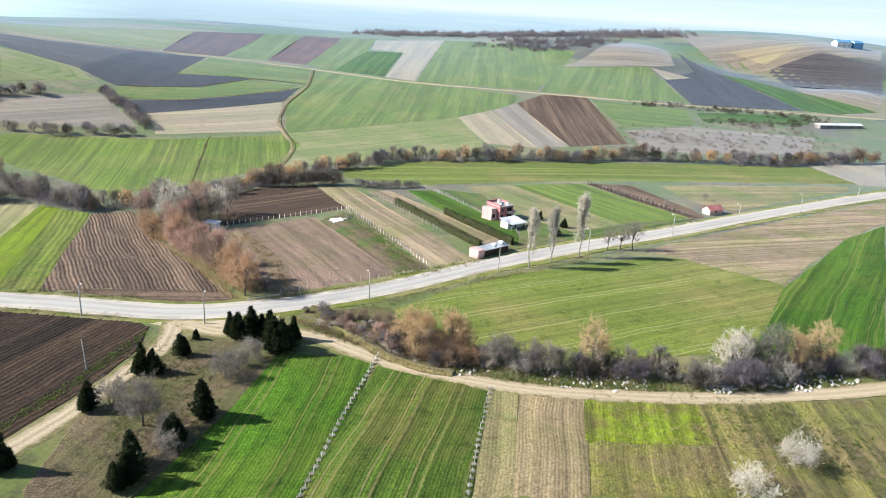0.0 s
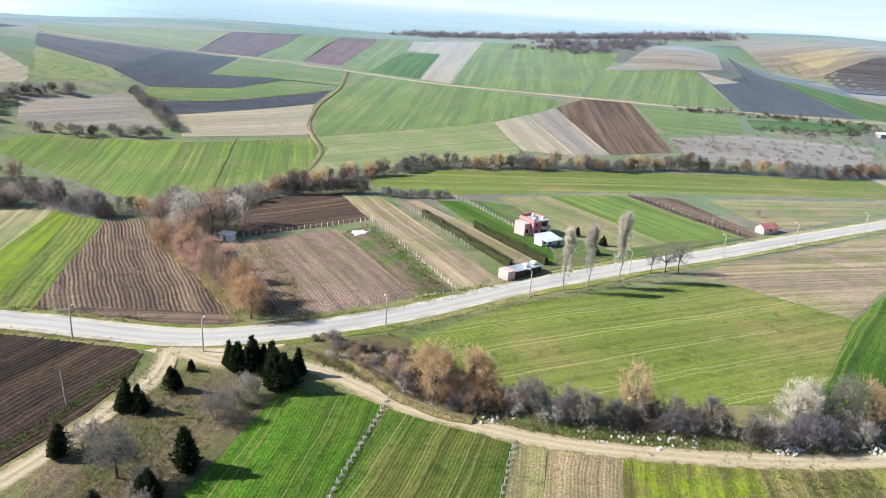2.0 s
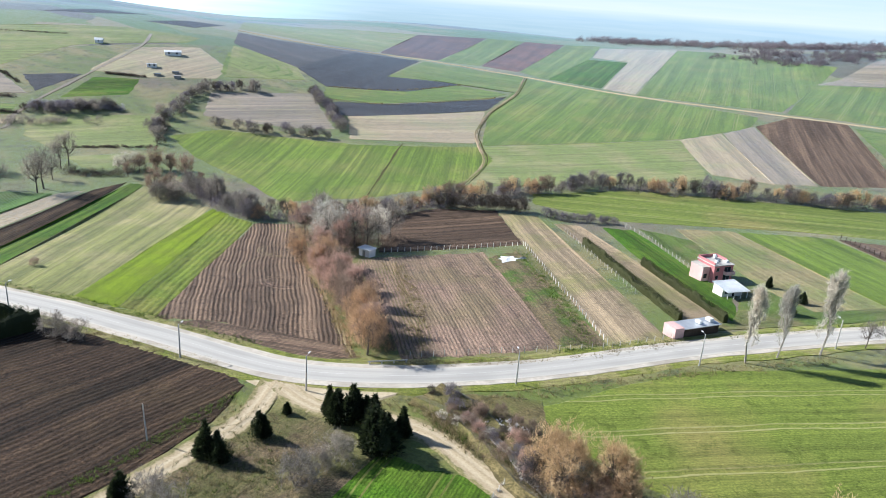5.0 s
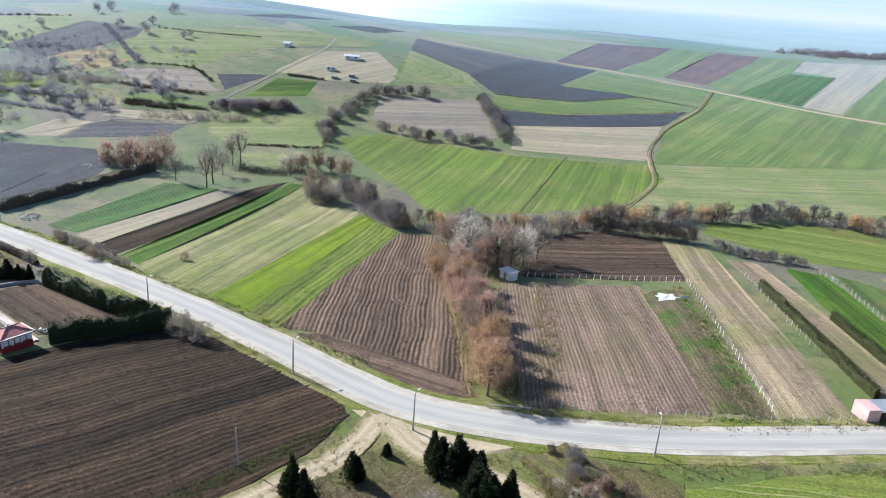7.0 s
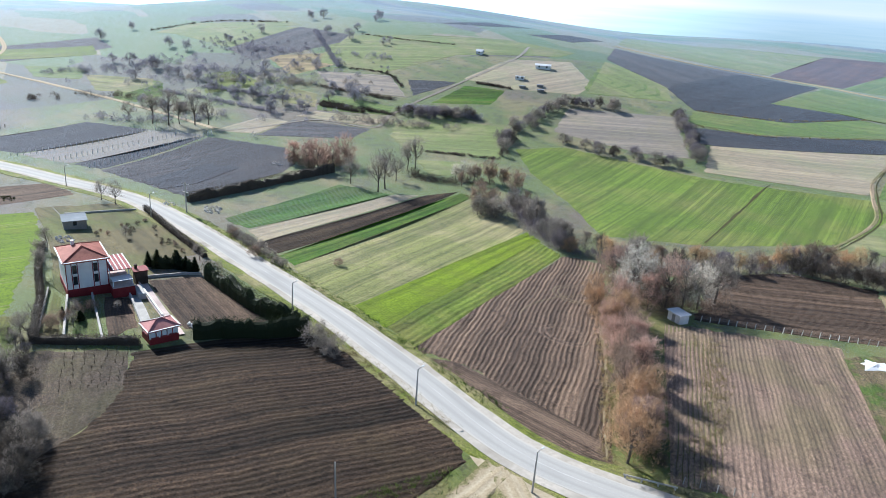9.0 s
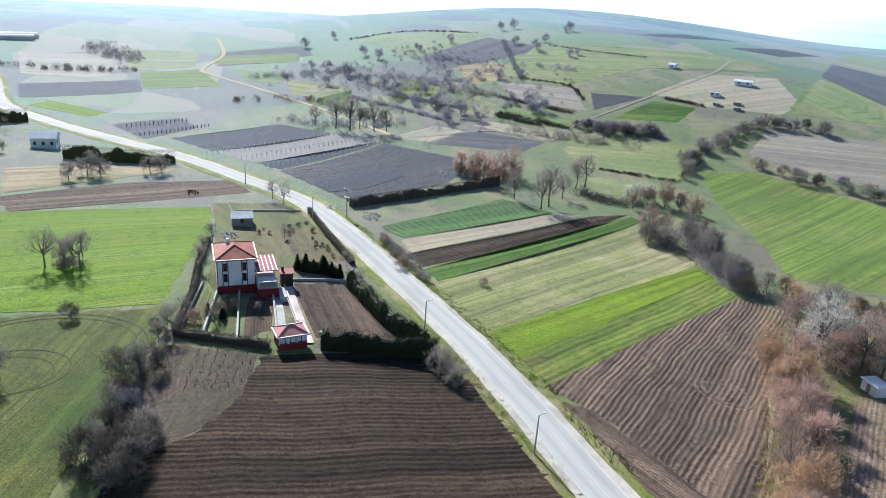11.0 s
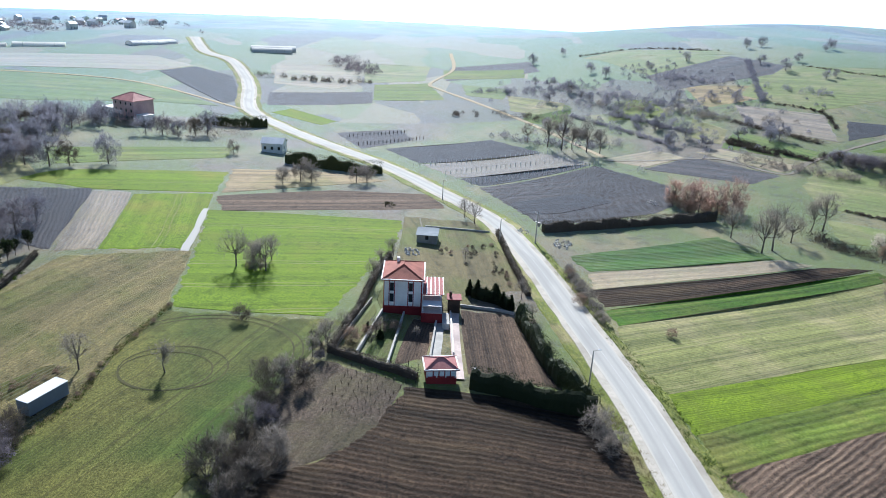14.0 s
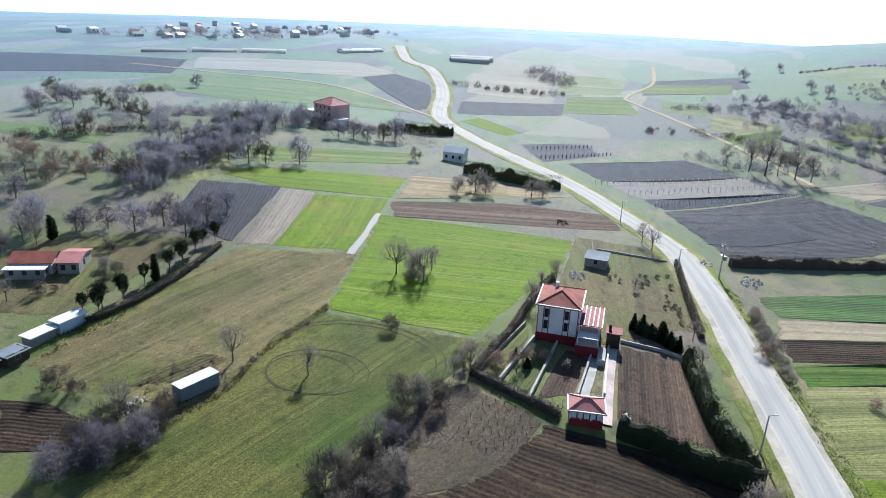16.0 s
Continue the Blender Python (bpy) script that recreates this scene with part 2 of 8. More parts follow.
LAND = {
    "lime_weedy": land("lime weedy", (0.125, 0.185, 0.01), (0.23, 0.3, 0.02), (0.16, 0.14, 0.045), 0.8, 0.1, 0.24, furrow=0.15, drift=0.1, turns=(0.42, 0.56), speck=0.4),
    "tan_brown": land("tan brown", (0.19, 0.148, 0.1), (0.34, 0.272, 0.185), (0.18, 0.185, 0.07), 0.6, 0.15, 0.12),
    "weedy_soil": land("weedy soil", (0.09, 0.072, 0.04), (0.21, 0.165, 0.1), (0.065, 0.13, 0.018), 0.6, 0.1, 0.18, furrow=0.2, drift=0.1, turns=(0.48, 0.6), speck=0.4),
    "weed_olive": land("weed olive", (0.095, 0.105, 0.022), (0.24, 0.235, 0.06), (0.2, 0.155, 0.075), 0.75, 0.1, 0.26, furrow=0.15, drift=0.1, turns=(0.42, 0.58), speck=0.45),
    "wheat": land("wheat", (0.026, 0.08, 0.006), (0.068, 0.148, 0.011), (0.085, 0.135, 0.018), 0.7, 0.1, 0.1, 17.0, (0.22, 0.2, 0.07)),
    "wheat_thin": land("wheat thin", (0.038, 0.085, 0.011), (0.085, 0.14, 0.02), (0.115, 0.125, 0.032), 0.8, 0.1, 0.1, 11.0, (0.3, 0.24, 0.12), drift=0.07),
    "mid_green": land("mid green", (0.08, 0.13, 0.022), (0.135, 0.2, 0.036), (0.175, 0.2, 0.05), 0.45, 0.5, tram=26.0, turns=(0.48, 0.66)),
    "deep_green": land("deep green", (0.035, 0.095, 0.016), (0.07, 0.15, 0.027), (0.09, 0.13, 0.038), 0.6, 0.3),
    "light_green": land("light green", (0.085, 0.14, 0.014), (0.14, 0.205, 0.028), (0.18, 0.2, 0.05), 0.55, 0.3, 0.06, 14.0, (0.06, 0.08, 0.02), drift=0.025),
    "striped_green": land("striped green", (0.07, 0.11, 0.014), (0.13, 0.18, 0.03), (0.16, 0.17, 0.045), 0.75, 0.1, 0.1, furrow=0.45, sway=0.08),
    "pale_green": land("pale green", (0.13, 0.17, 0.045), (0.2, 0.24, 0.072), (0.25, 0.24, 0.11), 0.35, 0.5),
    "olive_green": land("olive green", (0.085, 0.125, 0.02), (0.155, 0.195, 0.038), (0.21, 0.19, 0.065), 0.36, 0.2, 0.06, 19.0, (0.36, 0.33, 0.17), 0.4, drift=0.02, turns=(0.48, 0.66), speck=0.22),
    "lime": land("lime", (0.1, 0.165, 0.006), (0.18, 0.255, 0.012), (0.13, 0.17, 0.018), 0.5, 0.1, 0.08, drift=0.08),
    "lime_green": land("lime green", (0.085, 0.155, 0.004), (0.155, 0.235, 0.008), (0.19, 0.2, 0.026), 0.3, 0.06, 0.06, 23.0, drift=0.035, turns=(0.5, 0.68)),
    "pale_olive": land("pale olive", (0.125, 0.145, 0.04), (0.215, 0.225, 0.08), (0.31, 0.27, 0.15), 0.6, 0.35, 0.06, 12.0, drift=0.03),
    "weed_green": land("weed green", (0.05, 0.085, 0.016), (0.11, 0.16, 0.035), (0.17, 0.135, 0.075), 0.5, 0.2, 0.12),
    "weed_brown": land("weed brown", (0.085, 0.075, 0.03), (0.19, 0.155, 0.075), (0.11, 0.135, 0.035), 0.4, 0.2, 0.12),
    "lot_earth": land("lot earth", (0.075, 0.056, 0.036), (0.21, 0.162, 0.098), (0.12, 0.125, 0.045), 0.35, 0.1, 0.22, furrow=0.3, drift=0.11, turns=(0.42, 0.6), speck=0.45),
    "vine_earth": land("vine earth", (0.06, 0.045, 0.034), (0.155, 0.12, 0.09), (0.1, 0.088, 0.05), 0.3, 0.1, 0.24, furrow=0.2, drift=0.1, speck=0.45),
    "tan": land("tan", (0.25, 0.195, 0.12), (0.37, 0.3, 0.19), (0.29, 0.27, 0.14), 0.4),
    "tan_green": land("tan green", (0.17, 0.15, 0.068), (0.3, 0.255, 0.135), (0.15, 0.19, 0.055), 0.45, 0.3, 0.1),
    "olive_stubble": land("olive stubble", (0.13, 0.112, 0.042), (0.26, 0.215, 0.098), (0.125, 0.14, 0.036), 0.4, 0.15, 0.24, 15.0, (0.3, 0.24, 0.14), drift=0.05, turns=(0.46, 0.62), speck=0.45),
    "grey_tan": land("grey tan", (0.18, 0.145, 0.11), (0.27, 0.225, 0.17), (0.23, 0.195, 0.13), 0.5),
    "straw": land("straw", (0.22, 0.17, 0.095), (0.36, 0.285, 0.17), (0.2, 0.185, 0.08), 0.6, 0.2, 0.1),
    "stubble_soil": land("stubble soil", (0.145, 0.1, 0.078), (0.3, 0.216, 0.168), (0.2, 0.16, 0.1), 0.55, 0.08, 0.22, furrow=0.4, sway=0.12, speck=0.48),
    "dull_olive": land("dull olive", (0.085, 0.09, 0.02), (0.15, 0.147, 0.037), (0.043, 0.09, 0.012), 0.35, 0.12, 0.1, 16.0, (0.055, 0.05, 0.019), drift=0.022, turns=(0.48, 0.66), speck=0.36),
    "mid_brown_soil": land("mid brown soil", (0.062, 0.043, 0.032), (0.14, 0.1, 0.072), (0.11, 0.078, 0.057), 0.8, 0.05, 0.2, furrow=0.25, speck=0.42),
    "brown_soil": land("brown soil", (0.066, 0.046, 0.035), (0.185, 0.134, 0.1), (0.13, 0.094, 0.071), 0.75, 0.05, 0.22, furrow=0.6, sway=0.3, speck=0.45),
    "dark_brown_soil": land("dark brown soil", (0.017, 0.0115, 0.008), (0.06, 0.041, 0.028), (0.05, 0.036, 0.022), 1.0, 0.04, 0.22, furrow=0.22, speck=0.45),
    "violet_soil": land("violet soil", (0.07, 0.045, 0.045), (0.115, 0.072, 0.068), (0.15, 0.085, 0.065), 0.4, 0.45),
    "red_soil": land("red soil", (0.11, 0.06, 0.048), (0.18, 0.095, 0.072), (0.09, 0.06, 0.055), 0.4, 0.45),
    "slate_soil": land("slate soil", (0.022, 0.021, 0.025), (0.048, 0.043, 0.048), (0.04, 0.037, 0.04), 0.7, 0.5, 0.14, furrow=0.4),
    "grey_soil": land("grey soil", (0.042, 0.037, 0.039), (0.1, 0.088, 0.088), (0.07, 0.063, 0.063), 0.6, 0.5, 0.16, furrow=0.2, speck=0.4),
}


def rough_pasture():
    """Unsown land: dry grass, green flushes, bare brown ground and small dark tussocks."""
    m, n, l, bsdf = shader("pasture")
    fine, mid = grain(n, l, 2.0, 6, 0.85), grain(n, l, 0.22, 5, 0.7)
    broad, drift = grain(n, l, 0.014, 4, 0.6), grain(n, l, 0.03, 3, 0.55, "Object", (1.0, 1.7, 1.0))
    col = ramp(n, l, fine, (0.12, 0.108, 0.036), (0.28, 0.24, 0.1), 0.36, 0.64)
    col = mixed(n, l, ramp(n, l, drift, (0, 0, 0), (1, 1, 1), 0.38, 0.54), col, ramp(n, l, fine, (0.07, 0.1, 0.016), (0.155, 0.19, 0.038), 0.36, 0.64))
    col = mixed(n, l, ramp(n, l, broad, (0, 0, 0), (1, 1, 1), 0.52, 0.62), col, ramp(n, l, fine, (0.0792, 0.0616, 0.0396), (0.211, 0.163, 0.106), 0.4, 0.6))
    col = mixed(n, l, ramp(n, l, mid, (0, 0, 0), (0.85, 0.85, 0.85), 0.52, 0.64), col, ramp(n, l, fine, (0.0308, 0.037, 0.0123), (0.106, 0.106, 0.0396), 0.4, 0.6))
    # far off the land is parcelled into plots too small to tell apart
    tc, turn, cells, reach = n.new("ShaderNodeTexCoord"), n.new("ShaderNodeMapping"), n.new("ShaderNodeTexVoronoi"), n.new("ShaderNodeVectorMath")
    turn.inputs["Rotation"].default_value, turn.inputs["Scale"].default_value = (0, 0, 0.5), (1.0, 2.3, 0.0)
    cells.distance, cells.inputs["Scale"].default_value, cells.inputs["Randomness"].default_value = "CHEBYCHEV", 0.011, 0.8
    reach.operation = "DISTANCE"
    reach.inputs[1].default_value = (20, 190, 0)
    l.new(tc.outputs["Object"], turn.inputs[0])
    l.new(turn.outputs[0], cells.inputs["Vector"])
    l.new(tc.outputs["Object"], reach.inputs[0])
    pick = n.new("ShaderNodeValToRGB")
    pick.color_ramp.interpolation = "CONSTANT"
    tones = ((0.11, 0.17, 0.035), (0.075, 0.065, 0.06), (0.23, 0.195, 0.115), (0.07, 0.145, 0.025), (0.16, 0.18, 0.055), (0.045, 0.042, 0.045))
    while len(pick.color_ramp.elements) < len(tones):
        pick.color_ramp.elements.new(0.5)
    for k, tone in enumerate(tones):
        pick.color_ramp.elements[k].position, pick.color_ramp.elements[k].color = k / len(tones), (*tone, 1)
    l.new(cells.outputs["Color"], pick.inputs[0])
    plots = mixed(n, l, 1.0, pick.outputs[0], ramp(n, l, fine, (0.7, 0.7, 0.7), (1.3, 1.3, 1.3), 0.4, 0.6), "MULTIPLY")
    far = maths(n, l, "MULTIPLY", maths(n, l, "GREATER_THAN", reach.outputs["Value"], 400.0), 0.7)
    col = mixed(n, l, far, col, plots)
    l.new(col, bsdf.inputs["Base Color"])
    bsdf.inputs["Roughness"].default_value, bsdf.inputs["Specular IOR Level"].default_value = 0.82, 0.3
    # bluish sheen washes out the far ground in place of haze
    bsdf.inputs["Sheen Weight"].default_value, bsdf.inputs["Sheen Roughness"].default_value = 0.7, 0.25
    bsdf.inputs["Sheen Tint"].default_value = (0.64, 0.81, 1.0, 1)
    bumped(n, l, bsdf, fine, 0.9, 0.1)
    return m


PASTURE = rough_pasture()
GRAVEL = plain("pale gravel", (0.42, 0.38, 0.32), (0.58, 0.53, 0.46), 0.9, 1.4, 0, 0.05)
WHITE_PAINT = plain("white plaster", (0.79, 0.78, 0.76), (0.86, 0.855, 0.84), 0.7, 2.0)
LINE_PAINT = plain("road paint", (0.46, 0.455, 0.44), (0.6, 0.595, 0.58), 0.7, 2.0)
RED_PAINT = plain("dark red plaster", (0.22, 0.02, 0.025), (0.3, 0.035, 0.035), 0.7, 2.0)
PINK_PAINT = plain("faded pink plaster", (0.44, 0.165, 0.175), (0.57, 0.25, 0.25), 0.75, 1.5)
ROOF_TILE = plain("red roof tiles", (0.3, 0.085, 0.06), (0.45, 0.15, 0.1), 0.75, 4.0, 0, 0.06)
PINK_ROOF = plain("pale red roof", (0.42, 0.16, 0.15), (0.55, 0.25, 0.23), 0.75, 3.0)
CONCRETE = plain("concrete", (0.42, 0.4, 0.37), (0.58, 0.56, 0.52), 0.85, 2.0)
METAL_ROOF = plain("galvanised sheet", (0.5, 0.53, 0.56), (0.68, 0.7, 0.72), 0.45, 1.0, 0.6)
WHITE_ROOF = plain("white sheet", (0.74, 0.76, 0.78), (0.85, 0.86, 0.87), 0.5, 1.0)
PALE_BLUE = plain("pale blue sheet", (0.42, 0.52, 0.62), (0.55, 0.64, 0.72), 0.5, 1.0)
BLUE_PAINT = plain("blue sheet", (0.12, 0.32, 0.55), (0.2, 0.42, 0.65), 0.5, 1.0)
GREY_WALL = plain("grey block wall", (0.25, 0.24, 0.22), (0.38, 0.36, 0.34), 0.9, 2.0)
DARK_WOOD = plain("dark timber", (0.05, 0.035, 0.025), (0.11, 0.08, 0.06), 0.8, 3.0)
STEEL = plain("dull steel", (0.3, 0.3, 0.3), (0.42, 0.42, 0.42), 0.5, 3.0, 0.7)
SHEET_GREY = plain("dull grey sheet", (0.17, 0.2, 0.23), (0.25, 0.28, 0.31), 0.85, 1.0)
PALE_PINK = plain("pale pink plaster", (0.62, 0.4, 0.38), (0.72, 0.5, 0.47), 0.75, 1.5)
RUBBLE = plain("pale rubble", (0.5, 0.48, 0.45), (0.78, 0.76, 0.74), 0.85, 2.0)
PAVING = plain("pinkish paving", (0.5, 0.4, 0.37), (0.66, 0.55, 0.5), 0.8, 2.0)
DARK_EARTH = plain("tyre-worn earth", (0.05, 0.05, 0.016), (0.095, 0.088, 0.028), 0.9, 1.5, 0, 0.1)


def glass():
    m, n, l, bsdf = shader("window glass")
    bsdf.inputs["Base Color"].default_value = (0.03, 0.035, 0.04, 1)
    bsdf.inputs["Roughness"].default_value = 0.06
    bsdf.inputs["Specular IOR Level"].default_value = 0.6
    return m


def pale_mud():
    m, n, l, bsdf = shader("pale wet mud")
    bsdf.inputs["Base Color"].default_value = (0.34, 0.33, 0.3, 1)
    bsdf.inputs["Roughness"].default_value = 0.75
    bsdf.inputs["Specular IOR Level"].default_value = 0.25
    bumped(n, l, bsdf, grain(n, l, 0.8, 3, 0.5), 0.2, 0.03)
    return m


GLASS, PALE_MUD = glass(), pale_mud()
FILM = twiggy("plastic film", (0.78, 0.8, 0.8), (0.86, 0.88, 0.88), 0.4)


def worn_asphalt():
    """Bleached asphalt: duller wheel lanes, patched stretches and dusty pale edges (UV: metres along, metres from the middle)."""
    m, n, l, bsdf = shader("worn asphalt")
    tc, sep = n.new("ShaderNodeTexCoord"), n.new("ShaderNodeSeparateXYZ")
    l.new(tc.outputs["UV"], sep.inputs[0])
    off = maths(n, l, "ABSOLUTE", sep.outputs[1])
    fine, slab, wear = grain(n, l, 5.0, 4, 0.7), grain(n, l, 1.0, 2, 0.5, "UV", (0.035, 0.12, 1)), grain(n, l, 1.0, 4, 0.65, "UV", (0.05, 0.7, 1))
    col = ramp(n, l, fine, (0.385, 0.372, 0.345), (0.46, 0.445, 0.415), 0.3, 0.7)
    col = mixed(n, l, ramp(n, l, slab, (0, 0, 0), (0.7, 0.7, 0.7), 0.5, 0.58), col, (0.345, 0.335, 0.315))
    lane = maths(n, l, "ABSOLUTE", maths(n, l, "SUBTRACT", off, 1.3))
    lane = maths(n, l, "ADD", lane, maths(n, l, "MULTIPLY", maths(n, l, "SUBTRACT", wear, 0.5), 0.9))
    col = mixed(n, l, ramp(n, l, lane, (0.55, 0.55, 0.55), (0, 0, 0), 0.1, 0.55), col, (0.33, 0.32, 0.302))
    edge = maths(n, l, "ADD", off, maths(n, l, "MULTIPLY", maths(n, l, "SUBTRACT", wear, 0.5), 1.6))
    col = mixed(n, l, ramp(n, l, maths(n, l, "MULTIPLY", edge, 0.25), (0, 0, 0), (1, 1, 1), 0.55, 0.72), col, (0.53, 0.5, 0.44))
    l.new(col, bsdf.inputs["Base Color"])
    bsdf.inputs["Roughness"].default_value, bsdf.inputs["Specular IOR Level"].default_value = 0.8, 0.15
    bumped(n, l, bsdf, fine, 0.4, 0.01)
    return m


ASPHALT = worn_asphalt()
DIRT = plain("pale dirt", (0.36, 0.295, 0.195), (0.54, 0.455, 0.325), 0.9, 1.2, 0, 0.1)
VERGE = land("verge", (0.1, 0.13, 0.02), (0.21, 0.235, 0.05), (0.3, 0.26, 0.13), 0.4, 0.2, 0.12, drift=0.12, speck=0.35)


def rutted():
    """Dirt track: two pale wheel ruts, a duller crown and edges that break up into dry grass (UV: metres along, metres from the middle)."""
    m, n, l, bsdf = shader("rutted dirt")
    tc, sep = n.new("ShaderNodeTexCoord"), n.new("ShaderNodeSeparateXYZ")
    l.new(tc.outputs["UV"], sep.inputs[0])
    off = maths(n, l, "ABSOLUTE", sep.outputs[1])
    fine, mid, drift = grain(n, l, 3.0, 5, 0.8), grain(n, l, 0.5, 4, 0.7), grain(n, l, 1.0, 3, 0.6, "UV", (0.06, 0.8, 1))
    soil = ramp(n, l, fine, (0.32, 0.255, 0.16), (0.47, 0.39, 0.265), 0.36, 0.64)
    pale = ramp(n, l, fine, (0.39, 0.32, 0.215), (0.53, 0.45, 0.32), 0.36, 0.64)
    grass = ramp(n, l, fine, (0.1, 0.11, 0.035), (0.3, 0.25, 0.13), 0.38, 0.62)
    rut = maths(n, l, "ABSOLUTE", maths(n, l, "SUBTRACT", off, 0.72))
    rut = maths(n, l, "ADD", rut, maths(n, l, "MULTIPLY", maths(n, l, "SUBTRACT", drift, 0.5), 0.9))
    col = mixed(n, l, ramp(n, l, rut, (1, 1, 1), (0, 0, 0), 0.18, 0.5), soil, pale)
    edge = maths(n, l, "ADD", maths(n, l, "MULTIPLY", off, 0.42), maths(n, l, "MULTIPLY", maths(n, l, "SUBTRACT", mid, 0.5), 1.1))
    col = mixed(n, l, ramp(n, l, edge, (0, 0, 0), (1, 1, 1), 0.66, 0.86), col, grass)
    l.new(col, bsdf.inputs["Base Color"])
    bsdf.inputs["Roughness"].default_value, bsdf.inputs["Specular IOR Level"].default_value = 0.9, 0.2
    bumped(n, l, bsdf, fine, 0.8, 0.1)
    return m


TRACK = rutted()
BARK = plain("grey bark", (0.12, 0.1, 0.085), (0.2, 0.17, 0.15), 0.9, 6)
PALE_BARK = plain("pale bark", (0.3, 0.27, 0.23), (0.45, 0.41, 0.36), 0.9, 6)
TWIG = {
    "grey": twiggy("grey twigs", (0.16, 0.143, 0.125), (0.4, 0.365, 0.33)),
    "brown": twiggy("brown twigs", (0.17, 0.125, 0.095), (0.38, 0.29, 0.23)),
    "orange": twiggy("orange twigs", (0.34, 0.215, 0.125), (0.62, 0.44, 0.28)),
    "gold": twiggy("golden twigs", (0.44, 0.31, 0.165), (0.7, 0.53, 0.33)),
    "pink": twiggy("reddish twigs", (0.34, 0.225, 0.185), (0.62, 0.45, 0.38)),
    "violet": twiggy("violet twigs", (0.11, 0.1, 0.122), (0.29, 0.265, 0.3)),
    # violet twigs paled and blued: distance haze mixed into the far plants' colour
    "hazed": twiggy("haze-tinted twigs", (0.17, 0.172, 0.215), (0.4, 0.395, 0.46)),
    "pale": twiggy("pale twigs", (0.46, 0.43, 0.37), (0.78, 0.74, 0.66)),
    "dark": twiggy("dark twigs", (0.05, 0.045, 0.037), (0.15, 0.128, 0.108)),
    "green": twiggy("dull green leaves", (0.035, 0.045, 0.018), (0.1, 0.11, 0.04)),
    "straw": twiggy("dry grass", (0.2, 0.17, 0.08), (0.42, 0.36, 0.2)),
    "weed": twiggy("green weeds", (0.05, 0.09, 0.015), (0.13, 0.19, 0.04)),
    "needles": twiggy("dark needles", (0.01, 0.017, 0.008), (0.045, 0.062, 0.025)),
}


# ---- relief and ground ----
STEP, SPREAD, WEST, SOUTH = 180.0, 165.0, -740.0, -50.0
SWELL = (       # rises and hollows in metres, rows from south to north
    (8, 9.4, 1.5, 20.2, -14.5, -17.6, 3.8, 1.6),
    (5.2, -5.6, -19.1, -1.5, 10.8, 14.7, 15.3, 3.6),
    (3.4, 6.5, 12.4, -13.8, -7.4, -15.2, -4.8, 1.4),
    (19.7, 5.2, 31.6, -1.3, 12.7, 12.2, -3.6, 2.9),
    (29.3, -17.2, 0.6, -6.1, 2, 0.5, 0.5, 10.7),
    (13.1, 3.3, 23.4, 16.1, 9.2, 21.5, 32.2, 22.5))


KNOLLS = ((150, 668, 6.0, 36.0), (335, 690, 7.0, 48.0), (302, 612, -6.0, 34.0), (248, 645, -5.0, 22.0), (310, 560, 4.0, 24.0))     # x, y, rise, reach


def height(x, y):
    """The ground's height: soft swells over a plain that sinks away far out."""
    x, y = np.asarray(x, float), np.asarray(y, float)
    s = np.clip((np.hypot(x + 100, y - 200) - 900) / 2600, 0, 1)
    z = -3.0 - 85 * s * s * (3 - 2 * s)
    for j, row in enumerate(SWELL):
        for i, rise in enumerate(row):
            z = z + rise * np.exp(-((x - WEST - STEP * i) ** 2 + (y - SOUTH - STEP * j) ** 2) / (2 * SPREAD ** 2))
    for kx, ky, rise, reach in KNOLLS:
        z = z + rise * np.exp(-((x - kx) ** 2 + (y - ky) ** 2) / (2 * reach ** 2))
    return z


def h1(x, y):
    return float(height(x, y))


def mesh_of(name, verts, faces, material, uv=None, smooth=False):
    me = bpy.data.meshes.new(name)
    me.from_pydata([tuple(v) for v in verts], [], faces)
    if uv is not None:
        layer = me.uv_layers.new(name="rows")
        idx = np.empty(len(me.loops), int)
        me.loops.foreach_get("vertex_index", idx)
        layer.data.foreach_set("uv", np.asarray(uv, float)[idx].ravel())
    if smooth:
        me.polygons.foreach_set("use_smooth", [True] * len(me.polygons))
    me.materials.append(material)
    return me


def build_ground():
    core_x, core_y = np.arange(-640, 441, 9.0), np.arange(-130, 981, 9.0)
    out = np.array([12, 27, 46, 70, 100, 140, 190, 260, 350, 470, 620, 820, 1080, 1400, 1800, 2300, 2900, 3500, 4100.0])
    xs = np.concatenate([core_x[0] - out[::-1], core_x, core_x[-1] + out])
    ys = np.concatenate([core_y[0] - out[::-1], core_y, core_y[-1] + out])
    gx, gy = np.meshgrid(xs, ys)
    gz = height(gx, gy)
    nx, ny = len(xs), len(ys)
    verts = np.stack([gx, gy, gz], -1).reshape(-1, 3)
    faces = [(j * nx + i, j * nx + i + 1, (j + 1) * nx + i + 1, (j + 1) * nx + i) for j in range(ny - 1) for i in range(nx - 1)]
    ob = new("ground", mesh_of("ground", verts, faces, PASTURE, smooth=True))
    tagged(ob, "dry late-winter pasture rolling between low hills", "ground", kind="structure")


build_ground()
LAYER = [0]


